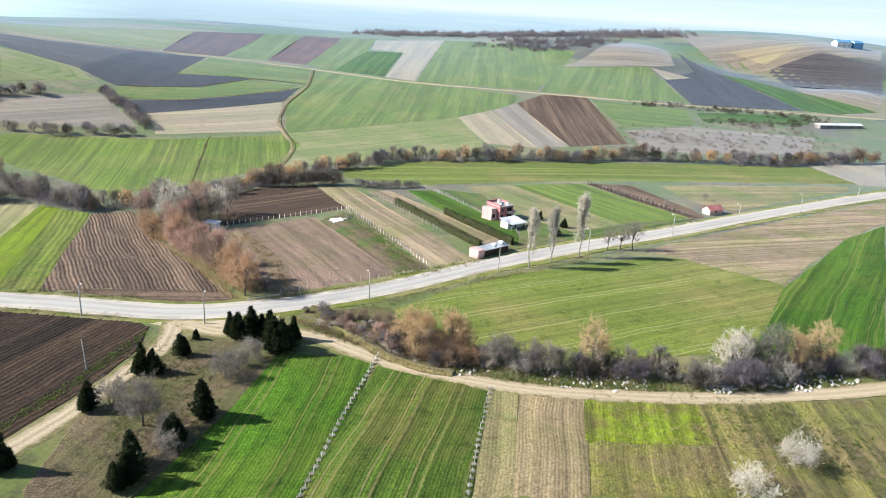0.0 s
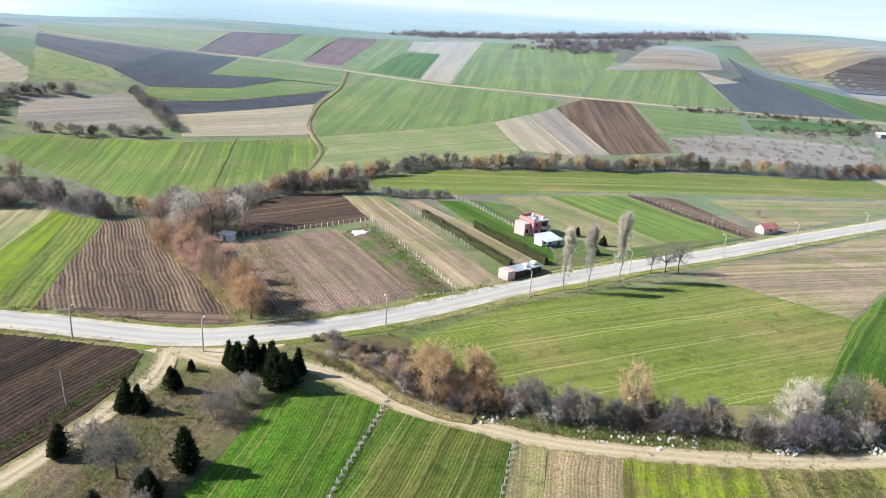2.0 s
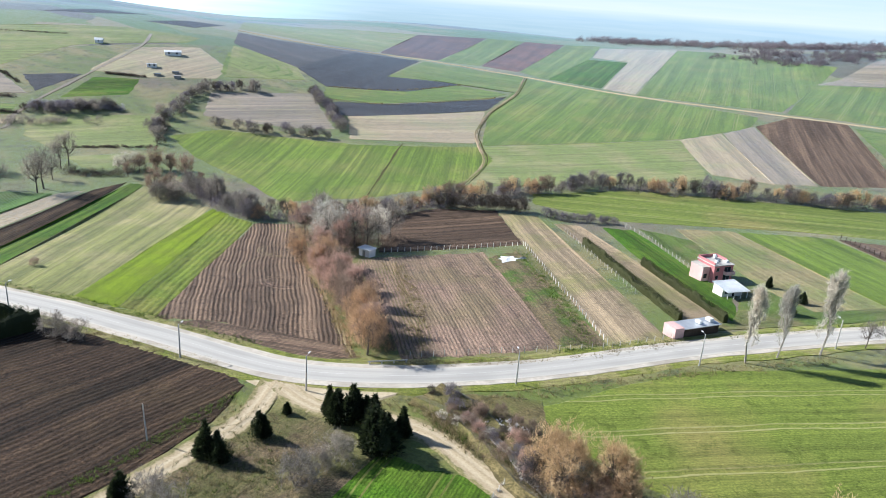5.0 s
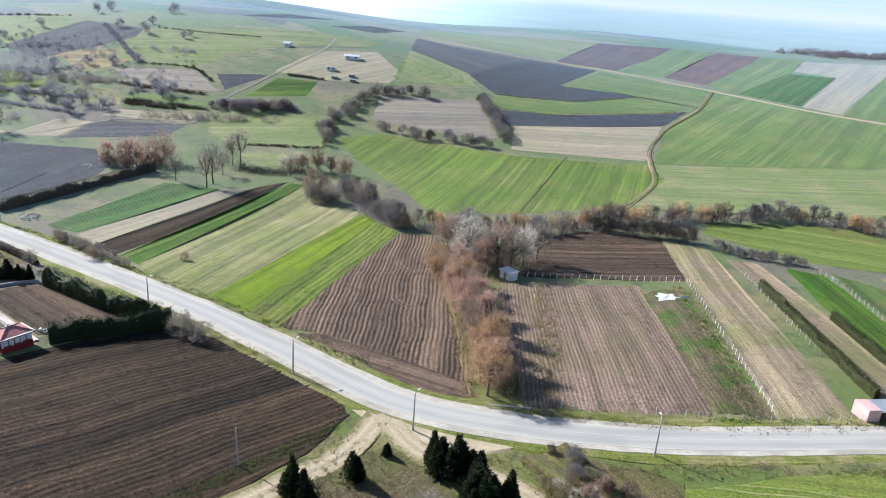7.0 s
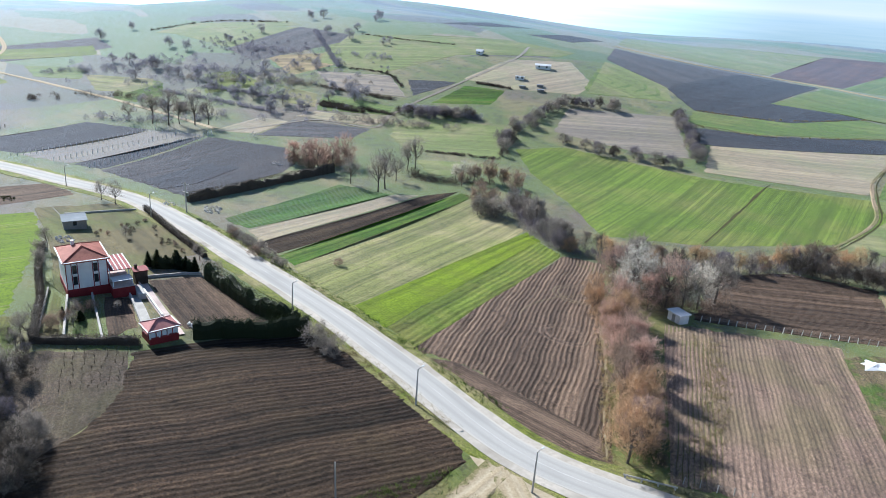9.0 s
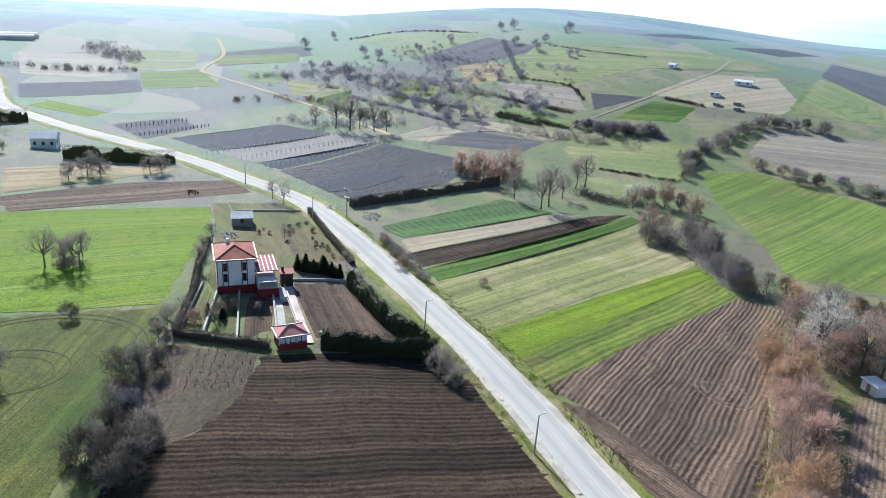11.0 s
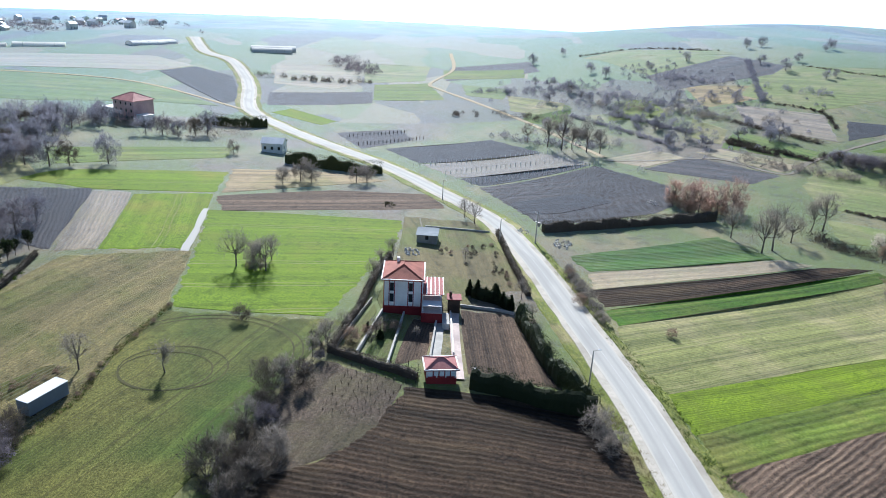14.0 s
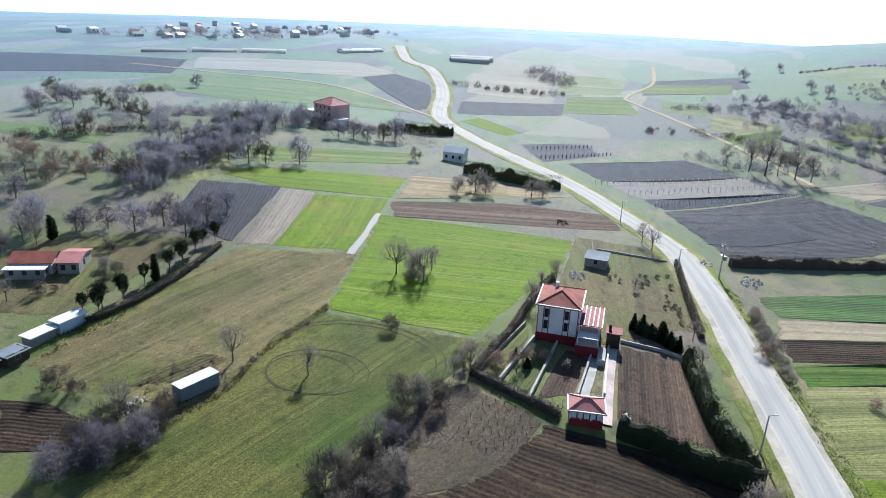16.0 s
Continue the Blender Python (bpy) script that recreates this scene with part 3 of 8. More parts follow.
def field(name, kind, corners, heading, label, spacing=None, ridge=0.0, bend=1.0, above=0.0):
    """A cultivated plot: lines across its rows, every second one raised where it is ridged."""
    a = radians(heading)
    along, across = np.array((math.cos(a), math.sin(a))), np.array((-math.sin(a), math.cos(a)))
    pts = np.array(corners, float)
    out = pts - pts.mean(0)
    pts = pts + 0.7 * out / np.linalg.norm(out, axis=1)[:, None]      # plots meet their neighbours
    u, v = pts @ along, pts @ across
    LAYER[0] += 1
    lift = 0.05 + 0.003 * (LAYER[0] % 20) + above
    unit_row = spacing if ridge >= 0.06 else 0.55
    pitch = (spacing or max(2.0, (v.max() - v.min()) / 40)) / 2
    rng = np.random.default_rng(LAYER[0])
    lines = np.concatenate([[v.min() + 0.05], np.arange(math.ceil((v.min() + 0.3) / pitch), math.floor((v.max() - 0.3) / pitch) + 1) * pitch, [v.max() - 0.05]])
    if len(lines) < 5:
        lines = np.linspace(v.min() + 0.05, v.max() - 0.05, 5)
    n = max(6, int((u.max() - u.min()) / (2.5 if ridge >= 0.06 else 7 if ridge else 14)) + 4)
    phase = rng.uniform(0, 6.28, 4)
    rows, uvs = [], []
    wobble = 0
    for k, w in enumerate(lines):
        hits = []
        for i in range(len(pts)):
            j = (i + 1) % len(pts)
            if (v[i] <= w) != (v[j] <= w):
                hits.append(u[i] + (u[j] - u[i]) * (w - v[i]) / (v[j] - v[i]))
        u0, u1 = min(hits), max(hits)
        edge = min(0.35, (u1 - u0) * 0.06)
        u0 += edge * (math.sin(0.7 * w + phase[0]) + 0.7 * math.sin(1.9 * w + phase[1]))
        u1 += edge * (math.sin(0.6 * w + phase[2]) + 0.7 * math.sin(2.1 * w + phase[3]))
        rim = min(0.9, 0.2 * (u1 - u0))
        uu = np.concatenate([[u0], np.linspace(u0 + rim, u1 - rim, n - 2), [u1]])
        sway = 0.0
        if ridge:
            sway = bend * 0.3 * np.sin(uu * 0.09 + phase[0] + 0.03 * w) + bend * 0.16 * np.sin(uu * 0.31 + phase[1] + 0.09 * w) + bend * 0.07 * np.sin(uu * 0.9 + phase[2] + 0.35 * w)
        xy = uu[:, None] * along + (w + sway * np.ones(n))[:, None] * across
        odd = int(round(w / pitch)) % 2 if spacing else 0
        up = ridge * odd * rng.uniform(0.5, 1.0) * rng.uniform(0.5, 1.2, n) if ridge >= 0.06 else 0
        over = np.full(n, lift) + up
        over[0] = over[-1] = -0.04
        if k in (0, len(lines) - 1):
            over[:] = -0.04
        rows.append(np.column_stack([xy, height(xy[:, 0], xy[:, 1]) + over]))
        uvs.append(np.column_stack([uu, np.full(n, w / unit_row)]))
    verts, uv = np.concatenate(rows), np.concatenate(uvs)
    faces = [(k * n + i, k * n + i + 1, (k + 1) * n + i + 1, (k + 1) * n + i) for k in range(len(rows) - 1) for i in range(n - 1)]
    ob = new(name, mesh_of(name, verts, faces, LAND[kind], uv))
    return tagged(ob, label, "field", kind="structure")


def smooth_line(points, step=3.0):
    """Points along a soft curve through the given ones (Catmull-Rom)."""
    p = np.array(points, float)
    p = np.vstack([2 * p[0] - p[1], p, 2 * p[-1] - p[-2]])
    out = []
    for i in range(1, len(p) - 2):
        n = max(2, int(np.linalg.norm(p[i + 1] - p[i]) / step))
        for t in np.linspace(0, 1, n, endpoint=False):
            out.append(0.5 * (2 * p[i] + (p[i + 1] - p[i - 1]) * t + (2 * p[i - 1] - 5 * p[i] + 4 * p[i + 1] - p[i + 2]) * t * t
                              + (3 * p[i] - p[i - 1] - 3 * p[i + 1] + p[i + 2]) * t ** 3))
    out.append(p[-2])
    return np.array(out)


def strip(name, points, profile, material, label, category, seed=0, ragged=0.0, step=3.0):
    """A road or track: a cross profile of (offset, height over the ground) carried along a line."""
    line = smooth_line(points, step)
    d = np.gradient(line, axis=0)
    d /= np.linalg.norm(d, axis=1)[:, None]
    side = np.column_stack([-d[:, 1], d[:, 0]])
    rng = np.random.default_rng(seed)
    run = np.concatenate([[0], np.cumsum(np.linalg.norm(np.diff(line, axis=0), axis=1))])
    verts, uv, m = [], [], len(profile)
    wob = rng.normal(0, 1, (len(line), m))
    for i in range(1, len(line)):
        wob[i] = 0.7 * wob[i - 1] + 0.5 * wob[i]
    for i, (p, s) in enumerate(zip(line, side)):
        for k, (o, z) in enumerate(profile):
            w = o + (ragged * wob[i, k] if k in (0, 1, m - 2, m - 1) else 0)
            q = p + s * w
            verts.append((q[0], q[1], h1(q[0], q[1]) + z))
            uv.append((run[i], w))
    faces = [(i * m + k, i * m + k + 1, (i + 1) * m + k + 1, (i + 1) * m + k) for i in range(len(line) - 1) for k in range(m - 1)]
    faces = [f[::-1] for f in faces]
    ob = new(name, mesh_of(name, verts, faces, material, uv))
    return tagged(ob, label, category, kind="structure")


# ---- fields ----
field("hilltop_meadow", "pale_green", [(-365, 586), (-316, 676), (-252, 708), (-222, 548), (-287, 524), (-321, 515)], 13, "pale green grazed grass")
field("purple_ploughed_field", "violet_soil", [(-252, 708), (-192, 742), (-178, 560), (-220, 546)], -79, "purplish dark ploughed soil")
field("green_field", "mid_green", [(-191, 743), (-156, 747), (-146, 564), (-177, 558)], -85, "even mid green winter crop")
field("purple_ploughed_field", "red_soil", [(-155, 748), (-116, 750), (-114, 557), (-145, 564)], -87, "reddish ploughed soil")
field("green_field", "mid_green", [(-115, 750), (-83, 760), (-79, 662), (-90, 539), (-114, 558)], -90, "even mid green winter crop")
field("dark_green_field", "deep_green", [(-79, 658), (-46, 653), (-50, 524), (-89, 540)], -92, "dark green low crop")
field("stubble_field", "tan", [(-80, 744), (-12, 757), (-27, 512), (-49, 522), (-46, 657), (-77, 671)], -93, "dry tan stubble")
field("bright_green_field", "mid_green", [(-11, 757), (25, 745), (108, 660), (91, 607), (58, 500), (-26, 510)], -93, "even mid green winter crop")
field("green_field", "mid_green", [(86, 595), (162, 608), (161, 498), (123, 491), (60, 496)], -105, "even mid green winter crop")
field("bare_hill_field", "grey_tan", [(104, 618), (146, 696), (175, 706), (194, 671), (185, 618), (163, 610), (87, 598)], 0, "grey-tan bare fallow")
field("dark_ploughed_field", "slate_soil", [(165, 569), (199, 605), (201, 670), (218, 604), (245, 500), (163, 489)], -92, "slate-dark ploughed soil")
field("dark_green_field", "deep_green", [(219, 604), (242, 594), (301, 512), (266, 498), (246, 501)], -75, "dark green low crop")
field("dark_ploughed_field", "slate_soil", [(-229, 526), (-186, 544), (-181, 470), (-153, 485), (-135, 482), (-155, 441), (-196, 417), (-229, 441), (-233, 500)], -90, "slate-dark ploughed soil")
field("dark_ploughed_field", "grey_soil", [(-310, 497), (-276, 504), (-230, 525), (-230, 443), (-271, 454), (-288, 460)], -5, "grey cloddy ploughed soil")
field("pasture", "pale_green", [(-284, 453), (-270, 453), (-229, 440), (-212, 420), (-246, 389)], -13, "pale green grazed grass")
field("green_field", "mid_green", [(-180, 475), (-183, 544), (-107, 540), (-97, 480), (-138, 486), (-181, 470)], -3, "even mid green winter crop")
field("bright_green_field", "mid_green", [(-195, 415), (-155, 440), (-136, 479), (-102, 474), (-108, 457), (-155, 408), (-186, 395)], 25, "even mid green winter crop")
field("dark_ploughed_field", "slate_soil", [(-181, 390), (-154, 406), (-108, 453), (-100, 467), (-101, 427), (-153, 377), (-168, 369)], 29, "slate-dark ploughed soil")
field("stubble_field", "tan", [(-159, 372), (-101, 424), (-88, 361), (-141, 337)], 32, "dry tan stubble")
field("striped_green_field", "mid_green", [(-102, 532), (-26, 504), (44, 480), (38, 453), (5, 415), (-83, 359), (-96, 414)], -94, "even mid green winter crop")
field("meadow", "pale_green", [(-83, 357), (5, 412), (20, 342), (-4, 341), (-50, 321), (-71, 291), (-73, 331)], 32, "pale green grazed grass")
field("winter_wheat_field", "light_green", [(-206, 293), (-196, 314), (-134, 330), (-84, 356), (-72, 338), (-72, 299), (-95.5, 261), (-119, 240), (-145, 258), (-178, 274)], -75, "light green young wheat with sowing lines", 3.0, 0.0)
field("stubble_field", "tan", [(4, 412), (24, 434), (44, 353), (19, 357)], -76, "dry tan stubble")
field("stubble_field", "grey_tan", [(25, 434), (41, 456), (61, 359), (43, 353)], -78, "grey-tan bare fallow")
field("ploughed_field", "brown_soil", [(42, 457), (61, 486), (91, 486), (94, 373), (62, 359)], -89, "brown ploughed soil in long furrows")
field("green_field", "mid_green", [(93, 478), (154, 472), (147, 431), (99, 412)], -6, "even mid green winter crop")
field("olive_meadow", "olive_green", [(-44, 294), (-9, 318), (59, 325), (176, 344), (181, 308), (57, 292), (-11.5, 272.5), (-41, 281)], 8, "dull olive green short grass with tractor lines", 2.5, 0.0)
field("stubble_field", "tan", [(178, 348), (227, 368), (191, 304), (181, 307)], -86, "dry tan stubble")
field("stubble_field", "tan_green", [(7.5, 272.5), (26, 278), (57.5, 222.5), (44, 207.5), (32, 221.5)], -60, "dry tan stubble greening over")
field("green_field", "light_green", [(26, 278), (55, 285), (83, 234.5), (58, 222.5)], -60, "light green young wheat with sowing lines")
field("ploughed_field", "brown_soil", [(57, 285), (76, 285), (88.5, 245), (89.5, 235), (83.5, 234.5)], -62, "brown ploughed soil in long furrows")
field("stubble_field", "tan_green", [(88, 287), (173, 302), (168, 291), (103, 246), (95, 258)], 10, "dry tan stubble greening over")
field("furrowed_field", "brown_soil", [(-112, 213.5), (-102, 219), (-76, 181.5), (-60, 163.5), (-48, 148.5), (-62.5, 148.5), (-80, 147.5), (-88.5, 143)], 121, "brown ploughed soil in long wavy furrows", 0.95, 0.13, 1.0)
field("headland", "brown_soil", [(-88, 140.5), (-80, 147), (-62.5, 148), (-48, 148.5), (-42.5, 141.5), (-62.5, 140.5), (-73.5, 140)], 7, "brown ploughed soil in long furrows")
field("furrowed_stubble_field", "stubble_soil", [(-70, 198), (-42, 219.5), (-12, 166), (-37.5, 148.5)], -59, "furrowed brown soil with pale stubble", 0.8, 0.065, 0.4)
field("dark_ploughed_field", "mid_brown_soil", [(-81, 238), (-70, 258), (-50.5, 265), (-34, 233), (-67.5, 206)], 41, "brown freshly tilled soil", 0.7, 0.09)
field("weedy_strip", "weedy_soil", [(-40, 215), (-34, 225.5), (-3, 172), (-12, 167.5)], -59, "brown soil overgrown with dark green weeds", 0.9, 0.06)
field("stubble_field", "tan_brown", [(-49.5, 263.5), (-36.5, 265), (9, 180.5), (-2.5, 172), (-32.5, 230.5)], -62, "brownish dry stubble with thin grass", 1.0, 0.04)
field("ploughed_strip", "tan_brown", [(-29.5, 259.5), (-21.5, 261.5), (-0.5, 229), (19.5, 195), (10.5, 191), (-17.5, 241)], -57, "brownish dry stubble between the hedges", 0.9, 0.05)
field("bright_green_field", "wheat", [(-14.5, 262.5), (-5, 264), (22.5, 213.5), (22.5, 196.5), (20.5, 197.5), (0, 232)], -61, "dense bright green young winter wheat in drilled rows", 1.2, 0.04)
field("orchard_ground", "weed_green", [(-4, 267), (13, 261), (25.5, 221), (23, 214.5)], -63, "weedy green ground between dry stalks")
field("vegetable_field", "deep_green", [(-180.5, 148.5), (-203, 201), (-184.5, 209), (-169.5, 150.5)], 104, "dark green low crop", 1.0, 0.08)
field("fallow_strip", "tan", [(-168.5, 150), (-184, 209), (-179.5, 218), (-158, 147.5)], 104, "dry tan stubble", 1.0, 0.04)
field("ploughed_strip", "dark_brown_soil", [(-157, 146.5), (-178, 219), (-176, 233), (-147, 147)], 107, "dark brown freshly ploughed soil", 0.9, 0.12)
field("green_strip", "wheat", [(-146, 146.5), (-175, 233), (-169, 233), (-138, 146.5)], 108, "dense bright green young winter wheat in drilled rows", 1.2, 0.04)
field("pale_field", "pale_olive", [(-137.5, 146.5), (-168, 232), (-133.5, 221.5), (-110.5, 143.5), (-120.5, 142)], 109, "pale dry olive-green grass", 1.4, 0.04)
field("bright_strip", "lime", [(-110.5, 143.5), (-133, 221.5), (-123.5, 217.5), (-98.5, 145)], 106, "vivid yellow-green young crop", 1.3, 0.04)
field("striped_green_strip", "striped_green", [(-99.4, 145.2), (-124.3, 218), (-112.3, 213.3), (-88.3, 143.6)], 109, "green young wheat in striped drill rows", 1.6, 0.06)
field("large_ploughed_field", "dark_brown_soil", [(-111.5, 101), (-104.5, 129), (-96, 132), (-80, 131), (-62, 130), (-57.5, 127), (-55.5, 117), (-57, 107), (-59.5, 97), (-63, 85), (-68, 70), (-80, 74), (-89, 80.5), (-91.5, 86.3), (-96, 92.6), (-102.5, 96.5)], 73, "dark brown freshly ploughed soil in long furrows", 1.1, 0.1, 1.5)
field("green_field", "wheat", [(-29, 119), (-11.5, 119), (-17, 79), (-38, 76.5), (-33, 99.5)], -95, "dense bright green young winter wheat in drilled rows", 0.5, 0.04)
field("green_field", "wheat_thin", [(-10.5, 118.5), (9, 109.5), (6, 81), (-16.5, 79)], -102, "thin green young wheat with pale tyre tracks", 0.55, 0.04)
field("weedy_field", "tan_green", [(9.5, 109.5), (14.5, 109.5), (12, 82), (6, 81.5)], -96, "dry tan stubble greening over", 0.6, 0.04)
field("stubble_field", "straw", [(15, 109), (26, 108.5), (23, 83), (12, 82)], -96, "straw-coloured mown stubble", 0.6, 0.04)
field("bright_green_field", "lime_weedy", [(26.5, 108), (45.5, 109), (44.5, 96.5), (24.5, 96)], -97, "yellow-green young crop thinning into weeds", 1.5, 0.05)
field("weedy_field", "weed_olive", [(25, 96), (44.5, 96.5), (43.5, 84.5), (23.5, 83)], -96, "olive weedy grass with brown patches", 1.5, 0.05)
field("rough_grass", "weed_olive", [(45.5, 108.5), (80.5, 113), (65.5, 86), (43.5, 84.5)], -94, "olive weedy grass with brown patches")
field("tree_lot", "lot_earth", [(-48.5, 125.5), (-41, 124), (-29, 120), (-33, 99.5), (-38.5, 76.5), (-52.5, 75), (-54, 94.5)], -98, "brown rough ground with dry grass")
field("olive_field", "olive_green", [(-10, 143), (12.5, 165.5), (54.5, 186.5), (65.5, 187), (86, 167), (62, 128), (36.5, 125.5), (14, 126), (-6.5, 134)], 26, "dull olive green short grass with tractor lines", 1.0, 0.02)
field("fallow_field", "tan_brown", [(57.5, 194.5), (173, 273), (151, 235), (123.5, 211), (87, 168), (66, 188)], 14, "brownish dry stubble with thin grass", 2.0, 0.03)
field("green_field", "wheat", [(125, 211), (148, 231), (88.5, 127), (62.5, 127.5), (86.5, 166.5)], -124, "dense bright green young winter wheat in drilled rows", 1.5, 0.03)
field("garden_soil", "mid_brown_soil", [(-142.5, 113.5), (-139, 129), (-111.5, 127.5), (-116, 111.5)], -4, "brown freshly tilled soil")
field("lawn", "weed_brown", [(-207, 111.5), (-206, 129.5), (-188.5, 131.5), (-154.5, 129.5), (-152, 117), (-155, 111)], -1, "brown weedy ground with dry grass")
field("vine_plot", "vine_earth", [(-119, 87.5), (-112.5, 100.5), (-103, 96.8), (-96.5, 92.8), (-92, 86.3), (-89.5, 80.5), (-84, 75), (-102, 79), (-115.5, 83.5)], -22, "brown rough ground with dry grass")
field("bright_green_field", "lime_green", [(-198, 54), (-203, 106), (-178.5, 102), (-137, 87), (-138.5, 58.5), (-169.5, 57)], 98, "vivid lime green young crop", 0.7, 0.03)
field("olive_field", "dull_olive", [(-136, 58.5), (-134.5, 90.5), (-118, 83), (-98.5, 74.5), (-83.5, 70), (-76, 58), (-78, 46), (-84.7, 46.6), (-91, 47.7), (-99.2, 49.4), (-107.1, 52.6), (-120.3, 53.8)], -24, "dull olive-brown short grass with wheel lines", 0.9, 0.03)
field("stubble_field", "olive_stubble", [(-160, 31.5), (-167, 56), (-137.5, 57.5), (-120.5, 52.8), (-107.5, 51.5), (-101, 47.5), (-102, 40.5), (-101.5, 29.5), (-107, 20), (-131, 24.5)], -21, "olive-tan stubble with pale streaks", 0.9, 0.04)
field("dug_plot", "dark_brown_soil", [(-96.5, 23), (-97.5, 29.5), (-94.5, 39.5), (-90.5, 40.5), (-87, 30.5)], 98, "dark brown freshly ploughed soil", 0.8, 0.08)
field("bright_green_field", "lime_green", [(-207.5, 33), (-214.5, 52.5), (-169, 54), (-165, 37)], 5, "vivid lime green young crop", 1.2, 0.04)
field("dark_ploughed_field", "slate_soil", [(-204, -1), (-209, 21), (-163.5, 27.5), (-171.5, 7.5)], 15, "slate-dark freshly ploughed soil", 1.0, 0.08)
field("stubble_field", "grey_tan", [(-208, 22), (-208.5, 32), (-165, 36.5), (-163, 28.5)], 8, "grey-tan bare fallow", 1.0, 0.06)
field("green_field", "lime_green", [(-214, -0.5), (-226.5, 7.5), (-242, 51.5), (-216, 52), (-209.5, 21.5)], 107, "vivid lime green young crop")
field("pale_field", "pale_olive", [(-234, -21), (-250, -17), (-220, 3), (-196.5, -4.5)], 34, "pale dry olive-green grass")
field("green_field", "light_green", [(-253, -7), (-284, 47), (-263, 47), (-231.5, 1.5)], 120, "light green young wheat with sowing lines")
field("fallow_field", "brown_soil", [(-212.5, 53.5), (-230.5, 86.5), (-235.5, 117), (-219.5, 120), (-198.5, 58)], 109, "brown ploughed soil in long furrows")
field("yard", "straw", [(-247, 53), (-256, 77), (-251, 104), (-216.5, 54.5)], 111, "straw-coloured mown stubble")
field("green_field", "mid_green", [(-348, -114), (-400, -120), (-433, -101), (-425, -41), (-424, -14), (-380, 25), (-379, 4), (-340, -52)], 103, "even mid green winter crop")
field("dark_ploughed_field", "slate_soil", [(-473, -27), (-501, -11), (-478, 16), (-407, 32), (-390, 25)], 32, "slate-dark ploughed soil")
field("fallow_field", "tan", [(-491, -149), (-528, -43), (-503, -13), (-475, -28), (-435, -124)], 116, "dry tan stubble")
field("dark_ploughed_field", "slate_soil", [(-491, -303), (-474, -185), (-475, -149), (-405, -122), (-374, -205)], 84, "slate-dark ploughed soil")
field("dark_ploughed_field", "slate_soil", [(-310, 105), (-338, 156), (-312, 174), (-284, 118)], 117, "slate-dark ploughed soil")
field("vineyard", "grey_tan", [(-283, 118), (-311, 174), (-293, 191), (-263, 130)], 117, "pale grassy ground between trellis rows")
field("dark_ploughed_field", "slate_soil", [(-262, 130.5), (-290, 178), (-291, 191), (-252, 137)], 119, "slate-dark ploughed soil")
field("cloddy_ploughed_field", "grey_soil", [(-249.5, 136.5), (-288, 191), (-258, 210), (-235, 201), (-226, 190), (-207.5, 148.5)], 113, "grey cloddy ploughed soil", 1.0, 0.1)
field("dark_soil_patch", "slate_soil", [(-231, 143), (-248, 172), (-238, 181), (-222, 157), (-219, 145)], 113, "slate-dark freshly turned soil", above=0.12)
field("vineyard", "grey_soil", [(-338, 84), (-357, 114), (-334, 119), (-306, 95)], 121, "grey cloddy ploughed soil")
field("dark_ploughed_field", "grey_soil", [(-282, 209), (-295, 235), (-264, 257), (-257, 241)], 53, "grey cloddy ploughed soil")
field("fallow_field", "tan", [(-299, 196), (-309, 225), (-295, 232), (-285, 210)], 109, "dry tan stubble")
field("bright_green_field", "wheat", [(-280, 306), (-291, 339), (-273, 352), (-261, 330)], 53, "dense bright green young winter wheat in drilled rows")
field("meadow", "pale_green", [(-266, 273), (-265, 286), (-232, 311), (-202, 279), (-230, 252), (-251, 259)], 48, "pale dry olive-green grass")
field("green_field", "mid_green", [(-326, 270), (-286, 287), (-278, 276), (-304, 253)], 22, "even mid green winter crop")
field("dark_ploughed_field", "slate_soil", [(-318, 320), (-298, 340), (-295, 306)], 46, "slate-dark ploughed soil")
field("hill_pasture", "pale_green", [(-428, 345), (-351, 431), (-307, 450), (-304, 431), (-339, 375), (-337, 317), (-380, 299)], 48, "pale green grazed grass")
field("fallow_field", "tan", [(-301, 347), (-314, 396), (-292, 428), (-255, 404), (-247, 382), (-274, 356)], 84, "dry tan stubble")
field("green_field", "mid_green", [(-253, 395), (-275, 435), (-264, 449), (-223, 432), (-217, 417), (-243, 391)], -3, "even mid green winter crop")
field("fallow_field", "grey_tan", [(-214, 327), (-234, 360), (-195, 397), (-155, 348), (-173, 336)], 44, "grey-tan bare fallow")
field("ploughed_field", "grey_soil", [(-450, 274), (-472, 340), (-423, 350), (-409, 333), (-409, 272)], 109, "grey cloddy ploughed soil")
field("fallow_field", "grey_tan", [(-364, 289), (-330, 316), (-295, 301), (-328, 278)], 38, "grey-tan bare fallow")
field("creek_bank", "weed_brown", [(-63.5, 192), (-60.5, 198.5), (-34.5, 158.5), (-35.5, 148.5), (-42, 155), (-50, 173)], -57, "brown weedy ground with dry grass")
field("creek_bank", "weed_brown", [(-107.5, 212), (-84.5, 224), (-66, 198.5), (-67.5, 188), (-79, 191), (-93, 208.5)], 27, "brown weedy ground with dry grass")
field("fallow_field", "tan", [(-539, 37), (-547, 95), (-492, 97), (-465, 80), (-469, 42)], 98, "dry tan stubble")
field("dark_ploughed_field", "grey_soil", [(-438, 43), (-462, 103), (-427, 102), (-398, 46)], 109, "grey cloddy ploughed soil")
field("pale_field", "pale_green", [(-559, 100), (-550, 148), (-499, 139), (-490, 98)], 80, "pale green grazed grass")
field("green_field", "light_green", [(-484, 105), (-490, 141), (-440, 146), (-436, 103)], 92, "light green young crop in the plain")
